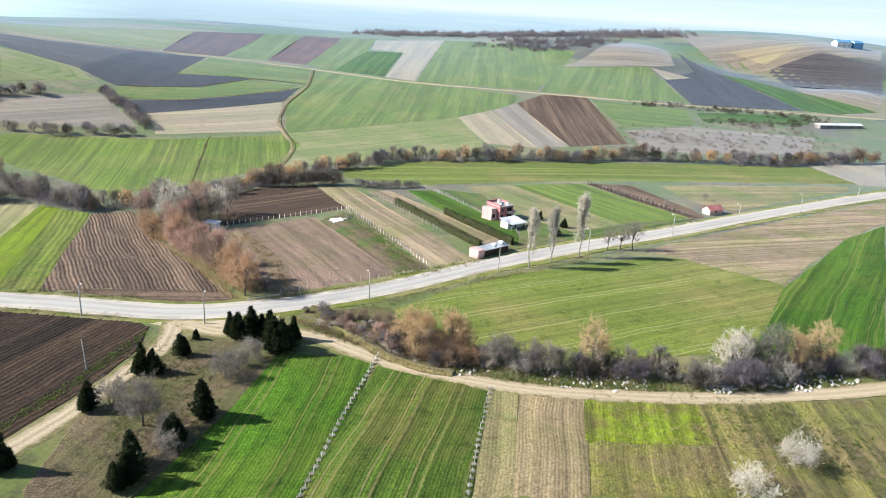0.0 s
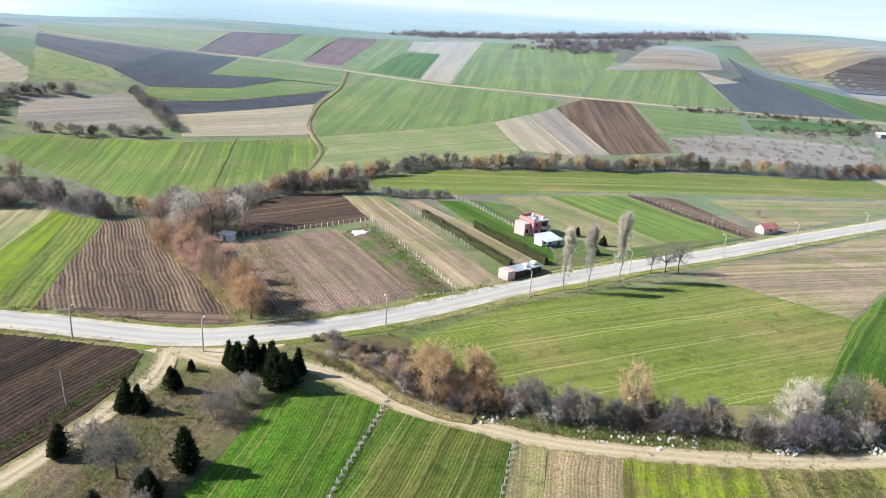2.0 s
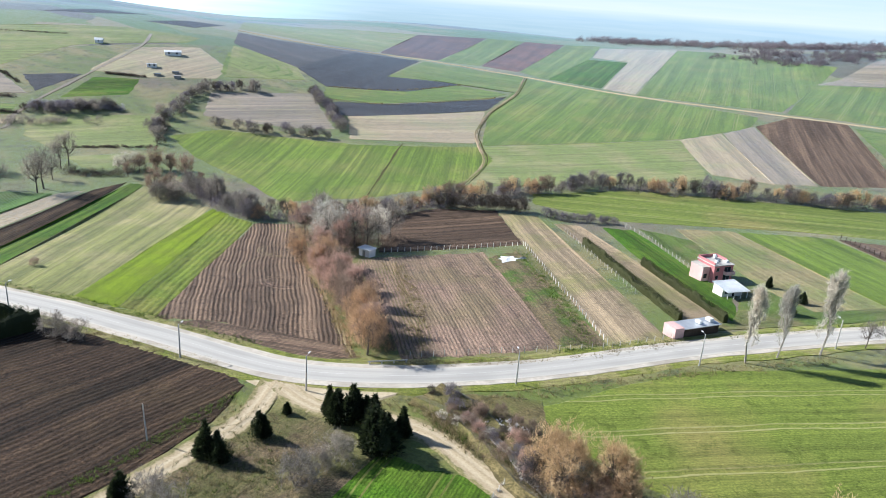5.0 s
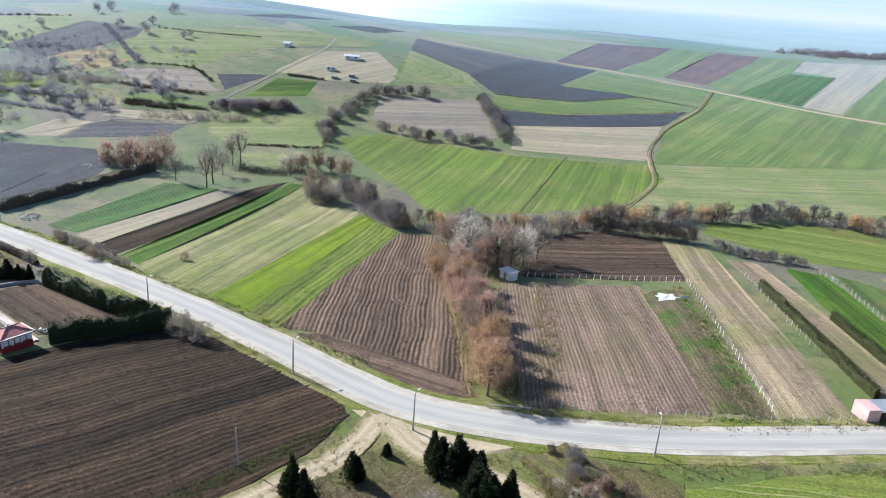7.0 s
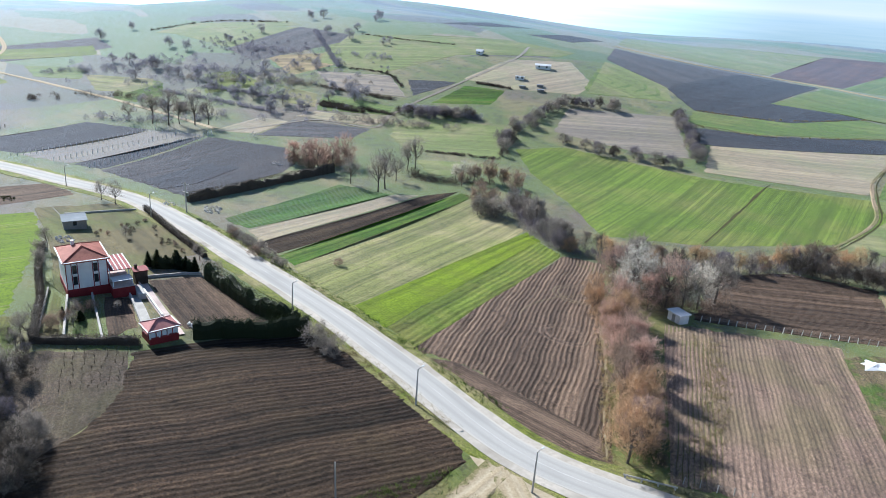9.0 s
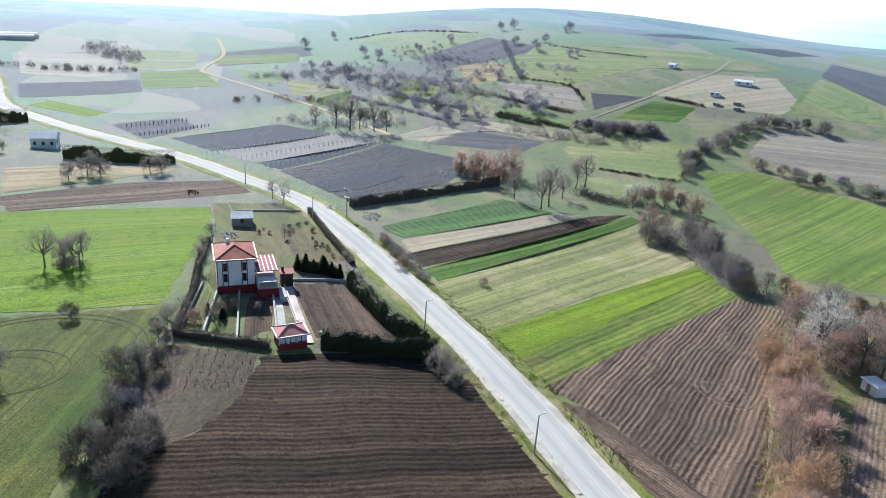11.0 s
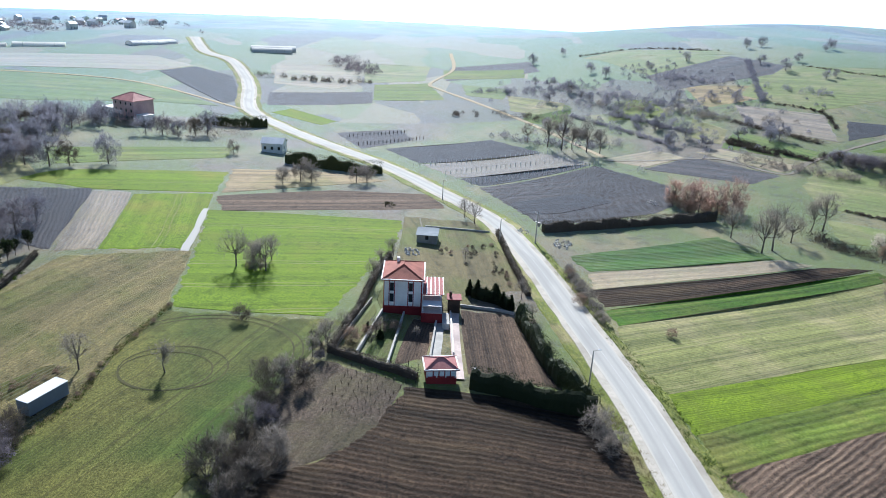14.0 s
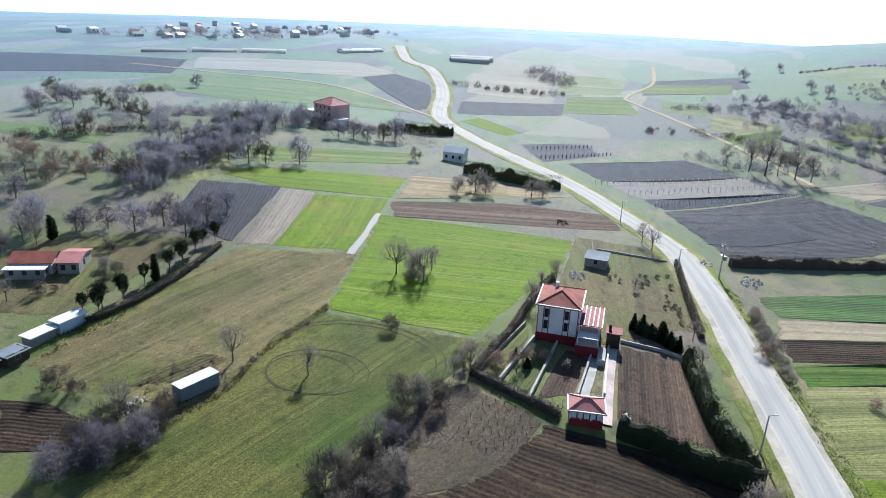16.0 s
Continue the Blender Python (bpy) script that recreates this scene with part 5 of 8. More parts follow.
def hedge(points, wide, tall, tone, label, seed, tufts=100):
    """A clipped or overgrown hedge: a lumpy body along a line, covered with small tufts."""
    rng = np.random.default_rng(seed)
    line = smooth_line(points, 0.8)
    d = np.gradient(line, axis=0)
    d /= np.linalg.norm(d, axis=1)[:, None]
    side = np.column_stack([-d[:, 1], d[:, 0]])
    x0, y0 = line[0]
    z0 = h1(x0, y0)
    base = new("hedge")
    base.matrix_world = pose(x0, y0, z0)
    shape = [(-0.5, -0.02), (-0.5, 0.6), (-0.32, 0.92), (0, 1), (0.32, 0.92), (0.5, 0.6), (0.5, -0.02)]
    bv, bf, tv, tf = [], [], [], []
    m = len(shape)
    grow_w, grow_h = 0.0, 0.0
    for i, (p, s) in enumerate(zip(line, side)):
        grow_w, grow_h = 0.7 * grow_w + rng.normal(0, 0.09), 0.7 * grow_h + rng.normal(0, 0.09)
        g = h1(p[0], p[1]) - z0
        for o, z in shape:
            q = p + s * o * wide * (0.66 + grow_w)
            bv.append(np.array((q[0] - x0, q[1] - y0, g + z * tall * (0.78 + grow_h) - (0.1 if z < 0 else 0))))
        for _ in range(tufts):
            a = rng.uniform(0.05, 1.0)
            o, z = (rng.choice((-0.5, 0.5)), a * 0.85) if rng.uniform() < 0.6 else (rng.uniform(-0.45, 0.45), 0.85)
            o, z = o * rng.uniform(0.6, 1.05), z * rng.uniform(0.85, 1.1)
            q = p + s * o * wide * 0.9 + d[i] * rng.uniform(-0.5, 0.5)
            dirn = unit(np.array((s[0] * o, s[1] * o, 0.5)) + rng.normal(0, 0.4, 3))
            sliver(tv, tf, np.array((q[0] - x0, q[1] - y0, g + z * tall)), dirn, rng.uniform(0.2, 0.55), rng.uniform(0.05, 0.13), rng)
    bf = [(i * m + k, i * m + k + 1, (i + 1) * m + k + 1, (i + 1) * m + k) for i in range(len(line) - 1) for k in range(m - 1)]
    bf += [tuple(range(m)), tuple(range((len(line) - 1) * m, len(line) * m))]
    for n, v, f in (("body", bv, bf), ("foliage", tv, tf)):
        ob = new(n, mesh_of(n, v, f, TWIG[tone]))
        ob.parent = base
    return tagged(base, label, "hedge")


def scrubland(name, points, spread, count, tall, tone, label, seed, tuft=46, fat=0.14):
    """Uncountable far scrub or woodland: low domes of twigs scattered along a line."""
    rng = np.random.default_rng(seed)
    line = smooth_line(points, 1.5)
    tv, tf = [], []
    for _ in range(count):
        c = line[rng.integers(len(line))] + rng.normal(0, spread, 2)
        h = tall * rng.uniform(0.5, 1.2)
        g = h1(c[0], c[1])
        for _ in range(tuft):
            d = unit(rng.normal(0, 1, 3) + np.array((0, 0, 0.3)))
            d[2] = abs(d[2])
            r = rng.uniform(0.2, 1.0) ** 0.6
            sliver(tv, tf, np.array((c[0] + d[0] * r * h * 0.6, c[1] + d[1] * r * h * 0.6, g + d[2] * r * h * 0.85)), unit(d + np.array((0, 0, 0.5))), h * 0.24 * rng.uniform(0.5, 1.2), fat * rng.uniform(0.6, 1.4), rng)
    return tagged(new(name, mesh_of(name, tv, tf, TWIG[tone])), label, "scrub", kind="stuff")


def tufts(name, points, spread, count, size, tone, label, seed):
    """Weeds and dry tussocks, too many to count."""
    rng = np.random.default_rng(seed)
    line = smooth_line(points, 1.5)
    tv, tf = [], []
    for _ in range(count):
        c = line[rng.integers(len(line))] + rng.uniform(-spread, spread, 2)
        g = h1(c[0], c[1]) + 0.12
        s = size * rng.uniform(0.4, 1.3)
        for _ in range(7):
            o = rng.normal(0, 0.35 * s, 2)
            sliver(tv, tf, np.array((c[0] + o[0], c[1] + o[1], g)), unit(np.array((o[0], o[1], 0.5 * s)) + rng.normal(0, 0.25 * s, 3) + np.array((0, 0, 0.2 * s))), s * rng.uniform(0.6, 1.2), 0.16 * s, rng)
    return tagged(new(name, mesh_of(name, tv, tf, TWIG[tone])), label, "weeds", kind="stuff")


# ---- planting ----
for n, (x, y) in enumerate([(23, 175), (29, 180), (37.5, 185.5)]):
    grow("poplar", "", x, y, 15.5 + (n * 7 % 5) / 4 * 2.0, "", "poplars by the road")
for n, (x, y) in enumerate([(47, 193), (51, 194), (54.5, 194)]):
    grow("sparse", "grey", x, y, 6 + (n * 7 % 5) / 4 * 2, "", "")
for n, (x, y) in enumerate([(-41, 126.5), (-39, 125.5), (-36.5, 125.5), (-34.5, 126), (-32.5, 124.5), (-30, 124), (-28, 125), (-31, 121.5), (-47, 116), (-51, 109), (-49, 109), (-54, 96.5), (-36, 96), (-38, 89.5), (-40, 80), (-41.5, 78), (-57.5, 80), (-29, 119.6), (-38.8, 124.8), (-30.9, 120.7), (-38.2, 88), (-41.5, 83)]):
    grow("conifer", "", x, y, 4.5 + (n * 7 % 5) / 4 * 2.0, "", "conifers of the tree lot")
grow("conifer", "", -46.5, 123, 2.4, "small young conifer at the lot's edge", "conifers of the tree lot")
grow("tree", "grey", -44, 92.7, 7.5, "spreading leafless grey tree on rough ground", "")
for n, (x, y) in enumerate([(-39.5, 91), (-34, 115.5), (-36.5, 108.5), (-38, 85.5), (-51, 97.5), (-35.5, 113)]):
    grow("shrub", "grey", x, y, 3.5 + (n * 7 % 5) / 4 * 1.5, "", "")
for n, (x, y) in enumerate([(56, 93), (46, 85)]):
    grow("shrub", "pale", x, y, 4.4 + (n * 7 % 5) / 4 * 1, "whitish-grey leafless bush standing alone", "")
along([(-8, 123.5), (-5.5, 122), (0, 119.5), (6, 118), (13.5, 117.5), (21, 117), (28, 117), (35.5, 116.5), (42.5, 116), (49.5, 115.5), (56, 116), (63.5, 118.5), (71.5, 121), (78.5, 122), (86, 122.5)], 1.5, 1.9, [('shrub', 'violet', 3, 5), ('shrub', 'violet', 3, 5.5), ('shrub', 'grey', 3.5, 5.5), ('shrub', 'brown', 3, 5), ('tree', 'grey', 5, 7), ('shrub', 'pale', 3, 4.5), ('shrub', 'dark', 3, 5)], "thicket by the dirt track", 1)
for n, (x, y) in enumerate([(-3.5, 122), (3, 124.5), (29.5, 122.5), (67.5, 123.5), (73, 125)]):
    grow("tree", "gold", x, y - 2.0, 8.0 + (n * 7 % 5) / 4 * 1.0, "", "")
for n, (x, y) in enumerate([(58.5, 122.5), (55.5, 120), (63, 121)]):
    grow("tree", ("grey", "pale", "grey")[n], x, y, 7 + (n * 7 % 5) / 4 * 2, "pale grey leafless tree above the thicket", "")
along([(-82.5, 192), (-73.5, 183.5), (-67.5, 178.5), (-61.5, 172), (-56, 164.5), (-51.5, 159.5), (-47, 153.5), (-43.5, 149)], 1.9, 2.4, [("tree", "orange", 7, 10), ("tree", "pink", 7.5, 10.5), ("tree", "orange", 7, 9), ("tree", "brown", 7, 9), ("shrub", "pink", 5, 6)], "creek trees", 2)
for n, (x, y) in enumerate([(-86, 208), (-79.5, 206), (-75.5, 206.5), (-72.5, 208.5), (-71, 212.5), (-92.5, 209.5), (-70.5, 219.5), (-82, 203), (-77, 201.5), (-90, 215)]):
    grow("tree", ("grey", "pale", "pink")[n % 3], x, y, 9.5 + (n * 7 % 5) / 4 * 3, "", "creek trees")
along([(-116.5, 218), (-111, 227), (-100.5, 224), (-93.5, 230), (-89, 239), (-79.5, 246.5), (-74.5, 265.5), (-65.5, 273.5), (-56, 285), (-46, 295), (-35, 301), (-24, 313), (-11, 318), (2, 320), (15, 323), (28, 325), (44, 328), (63, 329), (83, 336), (105, 340), (125, 341), (142, 343), (158, 342), (183, 353), (203, 359), (225, 365)], 3.0, 2.4, [('shrub', 'violet', 4, 6.5), ('tree', 'violet', 5, 7), ('tree', 'brown', 6, 8), ('shrub', 'orange', 4, 6), ('tree', 'gold', 5, 7), ('shrub', 'dark', 4, 6), ('tree', 'grey', 5, 7)], "creek thicket", 3)
along([(-70, 260.5), (-63, 262.5), (-54.5, 265), (-47.5, 267), (-42, 268)], 3, 1, [('shrub', 'dark', 4, 6)], "dark hedge", 4)
along([(-34, 265.5), (-26.5, 265.5), (-18.5, 266.5), (-11, 267)], 2.5, 1, [('shrub', 'violet', 2.5, 3.5)], "low hedge", 5)
for n, (x, y) in enumerate([(-155, 239), (-145.5, 233.5), (-136.5, 229.5), (-127.5, 223.5), (-119.5, 219), (-114.5, 218.5), (-153, 220.5), (-148, 223), (-149, 233), (-142.5, 233.5), (-136.5, 231.5), (-126, 225), (-117, 220)]):
    grow("shrub" if n % 2 else "tree", "grey", x, y, (4.5 if n % 2 else 6) + (n * 7 % 5) / 4 * 2, "", "creek trees")
for n, (x, y) in enumerate([(-235, 201), (-227, 203), (-224, 205), (-225, 212), (-226, 218)]):
    grow("tree", "pink", x, y, 9 + (n * 7 % 5) / 4 * 3, "", "")
for n, (x, y) in enumerate([(-202, 205), (-189, 207.5), (-191, 212), (-207, 234), (-207, 238), (-198, 222)]):
    grow("sparse", "grey", x, y, 9 + (n * 7 % 5) / 4 * 5, "", "")
for n, (x, y) in enumerate([(-181, 239), (-182, 246), (-179, 251), (-174, 253), (-164, 249), (-152.5, 242.5), (-153.5, 227.5), (-157, 224.5)]):
    grow("tree", "brown", x, y, 6 + (n * 7 % 5) / 4 * 3, "", "creek trees")
hedge([(-201, 146.5), (-205.5, 160.5), (-211, 177), (-216, 195), (-218, 208)], 2.4, 3.4, "dark", "tall dark bramble hedge between fields", 206)
along([(-271, 284), (-264, 292), (-256, 299), (-248, 307)], 3.5, 2.5, [('shrub', 'dark', 3, 5), ('shrub', 'grey', 4, 6), ('shrub', 'violet', 4, 6)], "field hedge", 10)
along([(-210, 286), (-222, 305), (-227, 320), (-234, 340), (-238, 358)], 3.5, 2.5, [('shrub', 'dark', 3, 5), ('shrub', 'grey', 4, 6), ('shrub', 'violet', 4, 6)], "field hedge", 11)
along([(-200, 318), (-183, 321), (-173, 324), (-164, 327), (-150, 331)], 3.5, 2.5, [('shrub', 'dark', 3, 5), ('shrub', 'grey', 4, 6), ('shrub', 'violet', 4, 6)], "field hedge", 12)
along([(-238, 362), (-229, 373), (-218, 379)], 3.5, 2.5, [('shrub', 'dark', 3, 5), ('shrub', 'grey', 4, 6), ('shrub', 'violet', 4, 6)], "field hedge", 13)
along([(-196, 401), (-178, 381), (-161, 362), (-148, 347)], 3.5, 2.5, [('shrub', 'dark', 3, 5), ('shrub', 'grey', 4, 6), ('shrub', 'violet', 4, 6)], "field hedge", 14)
along([(-275, 282), (-269, 289), (-262, 296), (-256, 302), (-254, 308)], 3.5, 2.5, [('shrub', 'dark', 3, 5), ('shrub', 'grey', 4, 6), ('shrub', 'violet', 4, 6)], "field hedge", 15)
for n, (x, y) in enumerate([(-331, 172), (-322, 179), (-316, 184), (-316, 189), (-311, 194), (-308, 199)]):
    grow("sparse", "grey", x, y, 10 + (n * 7 % 5) / 4 * 4, "", "tall bare trees by the vineyard")
for n, (x, y) in enumerate([(-133.5, 156), (-164, 143.5), (-147.5, 141)]):
    grow("shrub", "brown", x, y, 2 + (n * 7 % 5) / 4 * 1, "", "")
for n, (x, y) in enumerate([(-96.5, 129), (-94, 129.5), (-99, 128.5)]):
    grow("shrub", "grey", x, y, 3 + (n * 7 % 5) / 4 * 1, "", "")
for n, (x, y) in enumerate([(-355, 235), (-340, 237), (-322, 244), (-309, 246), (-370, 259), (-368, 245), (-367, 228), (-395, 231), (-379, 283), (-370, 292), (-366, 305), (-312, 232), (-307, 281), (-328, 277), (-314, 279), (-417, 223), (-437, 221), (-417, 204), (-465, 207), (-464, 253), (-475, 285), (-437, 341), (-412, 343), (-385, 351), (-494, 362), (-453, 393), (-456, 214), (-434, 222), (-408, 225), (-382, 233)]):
    grow("far", "hazed", x, y, 5 + (n * 7 % 5) / 4 * 3, "", "hillside trees")
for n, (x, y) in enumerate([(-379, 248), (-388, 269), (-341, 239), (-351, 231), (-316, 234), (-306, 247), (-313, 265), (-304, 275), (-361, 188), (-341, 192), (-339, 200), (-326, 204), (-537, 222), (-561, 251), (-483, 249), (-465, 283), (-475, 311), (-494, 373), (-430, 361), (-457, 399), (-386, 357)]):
    grow("far", "hazed", x, y, 5 + (n * 7 % 5) / 4 * 3, "", "hillside trees")
for n, (x, y) in enumerate([(-159.5, 70.5), (-159.5, 72), (-159.5, 67), (-164.5, 74), (-157.5, 73.5)]):
    grow("sparse", "grey", x, y, 5 + (n * 7 % 5) / 4 * 3, "", "trees in the green field")
for n, (x, y) in enumerate([(-133.5, 72)]):
    grow("shrub", "dark", x, y, 3 + (n * 7 % 5) / 4 * 0.2, "", "")
for n, (x, y) in enumerate([(-114.5, 63)]):
    grow("sparse", "grey", x, y, 5 + (n * 7 % 5) / 4 * 1, "", "")
for n, (x, y) in enumerate([(-120.5, 85.5), (-111.5, 84.5), (-109.5, 82), (-104.5, 79.5), (-99.5, 77.5), (-97, 76.5), (-92, 75), (-89.5, 74), (-127, 87.5), (-110.5, 80)]):
    grow(("sparse", "shrub")[n % 2], ("grey", "dark")[n % 2], x, y, 3.5 + (n * 7 % 5) / 4 * 2, "", "bare trees on the bank")
hedge([(-122.5, 88.5), (-128, 90), (-135, 92), (-140, 93.5), (-155, 96.5), (-165, 99), (-171.5, 101)], 1.4, 1.7, "dark", "low dark hedge along the plot's edge", 230)
for x, y, tall in [(-123, 88, 5.0), (-131, 90.5, 4.0), (-154, 96.5, 5.5), (-163, 98.5, 5.0), (-170, 101.5, 5.5)]:
    grow("sparse", "grey", x, y, tall)
for n, (x, y) in enumerate([(-129.5, 95), (-130, 97), (-126.5, 92), (-131, 100)]):
    grow("shrub", "brown", x, y, 2 + (n * 7 % 5) / 4 * 1, "", "garden shrubs")
for n, (x, y) in enumerate([(-123, 17.9), (-123.3, 20.9), (-125, 20.5), (-129.4, 22), (-130.5, 21), (-137, 21.6), (-143.7, 23.1), (-147.4, 24), (-150, 22.8), (-154.3, 23.2), (-159, 22.6), (-162, 24)]):
    grow("pine", "", x, y, 3.6 + (n * 7 % 5) / 4 * 1.6, "small dark pine along the lane", "row of pines along the lane")
for x, y, tall in [(-138.3, 23.1, 6.4), (-150.4, -8.2, 5.5), (-151.6, -8.2, 5.0)]:
    grow("cypress", "", x, y, tall)
hedge([(-120, 20.9), (-128.4, 24.2), (-142.2, 26.3), (-159.5, 26.5)], 1.0, 1.3, "dark", "low dark bramble hedge along the lane", 231)
along([(-83.9, 41.1), (-87, 43.5), (-90.3, 41), (-92, 45), (-94.7, 47.7), (-99, 47)], 1.3, 1.8, [("shrub", "dark", 2.5, 4.5), ("shrub", "violet", 2.5, 4.5), ("shrub", "dark", 2, 3.5)], "dark thicket beside the dug plot", 36)
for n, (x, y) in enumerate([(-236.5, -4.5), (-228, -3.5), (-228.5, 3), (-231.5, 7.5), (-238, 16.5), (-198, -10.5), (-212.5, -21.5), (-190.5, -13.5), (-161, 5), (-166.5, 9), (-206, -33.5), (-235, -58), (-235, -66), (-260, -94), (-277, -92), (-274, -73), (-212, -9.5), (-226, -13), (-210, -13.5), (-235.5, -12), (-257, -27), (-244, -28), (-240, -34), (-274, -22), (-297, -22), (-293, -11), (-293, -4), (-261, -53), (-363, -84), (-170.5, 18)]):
    grow("far", ("hazed", "violet", "hazed", "dark")[n % 4], x, y, 7 + (n * 7 % 5) / 4 * 3, "", "woodland west of the fields")
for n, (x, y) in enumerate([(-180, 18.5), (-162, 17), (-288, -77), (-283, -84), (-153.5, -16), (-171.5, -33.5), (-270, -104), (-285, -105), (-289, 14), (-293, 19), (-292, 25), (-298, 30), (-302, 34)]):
    grow("far", ("hazed", "violet", "hazed", "dark")[n % 4], x, y, 7 + (n * 7 % 5) / 4 * 3, "", "woodland west of the fields")
for n, (x, y) in enumerate([(-271, 49), (-238, 78.5), (-239, 75), (-232, 70), (-243.5, 93), (-246, 96.5)]):
    grow("far", "grey", x, y, 6 + (n * 7 % 5) / 4 * 2, "", "")
hedge([(-265, 68), (-262, 80), (-260, 92), (-262, 102)], 3.5, 5.0, "green", "dark conifer windbreak beside the road", 207)
hedge([(-328, 28), (-328, 41), (-336, 53)], 4, 5.5, "green", "dark tree belt behind the far house", 208)
for n, (x, y) in enumerate([(-98, 40.5), (-96.5, 44), (-94.5, 41), (-94.5, 47), (-101, 28.5), (-100.5, 32), (-92, 41)]):
    grow("shrub", "dark", x, y, 2.4 + (n * 7 % 5) / 4 * 1.6, "", "")
for n, (x, y) in enumerate([(-97, 41.5), (-115, 50)]):
    grow("sparse", "grey", x, y, 6 + (n * 7 % 5) / 4 * 1, "", "")
hedge([(-138.5, 125.5), (-128, 126), (-118.5, 126.5), (-110.5, 128), (-106.5, 129.5)], 2.4, 4.4, "needles", "tall dark green conifer hedge along the road", 200)
hedge([(-112, 111.5), (-110, 116), (-106, 123), (-103.5, 130)], 2.4, 4.2, "needles", "dark green clipped conifer hedge of the garden", 201)
for x, y, tall in [(-150.4, 117.1, 3.4), (-148.9, 118.6, 4.0), (-148, 120.2, 3.4), (-146.6, 121.9, 4.4), (-145, 123.4, 3.6), (-143.4, 124.8, 3.8)]:
    grow("conifer", "", x, y, tall, "bushy dark conifer behind the garden", "conifers behind the garden")
lawn = random.Random(77)
for _ in range(20):
    grow("shrub", lawn.choice(("dark", "brown")), lawn.uniform(-186, -157), lawn.uniform(112.5, 129), lawn.uniform(0.7, 1.3), "small low shrub planted on the lawn", "lawn shrubs")
hedge([(-195.5, 132), (-172.5, 131), (-151.5, 130.5)], 1.3, 1.9, "dark", "low dark hedge between lawn and road", 203)
along([(-168, 144), (-156.5, 143.5), (-147, 143.5), (-138, 143)], 2.5, 0.5, [('shrub', 'grey', 2, 3)], "roadside bushes", 27)
hedge([(-17.5, 241), (10.5, 191)], 1.6, 2.6, "green", "long olive-green hedge between field strips", 204)
hedge([(0, 229), (20, 195)], 1.6, 2.6, "green", "long dark green hedge beside the green field", 205)
scrubland("woodland", [(-94, 806), (-68, 828), (-30, 821), (14, 826), (57, 811), (93, 797), (140, 788), (184, 773), (230, 769)], 13, 430, 6.5, "violet", "leafless brown woodland along the hilltop", 301, 100, 0.42)
scrubland("woodland", [(30, 708), (50, 700), (71, 693), (91, 680), (113, 688), (139, 714), (80, 732), (53, 743)], 11, 210, 5, "violet", "leafless brown scrub below the hilltop", 302, 90, 0.4)
scrubland("scrub", [(101, 406), (111, 383), (136, 403), (143, 386), (166, 399), (182, 391), (215, 428), (170, 427)], 11, 170, 2.2, "grey", "low brown scrub on the far bank", 303, 80, 0.2)
scrubland("scrub", [(119, 474), (143, 479), (164, 474), (188, 479), (210, 476), (234, 480)], 4, 80, 3, "dark", "dark scrub along the hillside track", 304, 80, 0.25)
along([(-188, -13), (-203, -13.5), (-218, -12.5), (-238, -15), (-253, -16), (-286, -18), (-306, -6)], 2.6, 7, [("far", "hazed", 6, 9), ("far", "hazed", 6, 9), ("far", "violet", 5, 8)], "woodland west of the fields", 31)
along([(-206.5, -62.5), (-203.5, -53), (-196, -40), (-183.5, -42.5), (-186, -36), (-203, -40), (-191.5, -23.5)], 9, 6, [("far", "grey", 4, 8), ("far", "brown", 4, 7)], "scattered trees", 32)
scrubland("scrub", [(-460, 215), (-410, 225), (-380, 250), (-340, 240), (-310, 250)], 22, 200, 3.2, "hazed", "greyish leafless scrub over the slope", 305, 90, 0.2)
scrubland("scrub", [(-480, 290), (-420, 280), (-375, 290), (-350, 300)], 14, 110, 2.6, "hazed", "pale leafless scrub on the hillside", 306, 90, 0.2)
scrubland("scrub", [(-300, 25), (-292, 15), (-300, 40), (-320, 45)], 5, 30, 5, "grey", "leafless scrub beside the far house", 307)
tufts("weeds", [(-24, 131), (-10, 124), (10, 115.5), (40, 114), (75, 118)], 2.2, 900, 0.6, "straw", "dry grass and weeds below the thicket", 310)
tufts("weeds", [(-24, 131), (-10, 124), (10, 115.5), (40, 114), (75, 118)], 2.2, 500, 0.6, "weed", "green weeds below the thicket", 311)
tufts("weeds", [(-50, 118), (-46, 108), (-42, 98), (-40, 86)], 7.5, 700, 0.55, "straw", "dry grass tussocks under the lot's trees", 312)
tufts("weeds", [(-50, 118), (-46, 108), (-42, 98), (-40, 86)], 7.5, 400, 0.5, "weed", "green weeds under the lot's trees", 313)
tufts("weeds", [(32, 104), (40, 96), (48, 88)], 9, 500, 0.5, "straw", "dry stalks on the weedy field", 314)
tufts("weeds", [(-11, 120), (-14.5, 98), (-17.5, 76)], 0.16, 1500, 0.3, "pale", "pale dry grass under the fence", 315)
tufts("weeds", [(-36, 147), (-10, 161), (10, 178)], 1.3, 400, 0.6, "straw", "dry grass along the roadside fence", 316)
tufts("weeds", [(-65, 141.5), (-95, 143.5), (-140, 143), (-180, 142)], 1.6, 700, 0.5, "weed", "green weeds along the road", 317)
tufts("weeds", [(-65, 132), (-95, 133), (-103, 133)], 1.4, 300, 0.5, "straw", "dry weeds along the road", 318)
along([(-85, 76), (-88, 78), (-91.5, 80), (-94.5, 83)], 1.1, 2.0, [("shrub", "dark", 2.5, 4.5), ("shrub", "grey", 3, 5)], "bushes on the bank", 33)
tufts("weeds", [(-40, 128), (-20, 140), (5, 160), (40, 184)], 1.6, 500, 0.55, "straw", "dry grass on the road bank", 320)
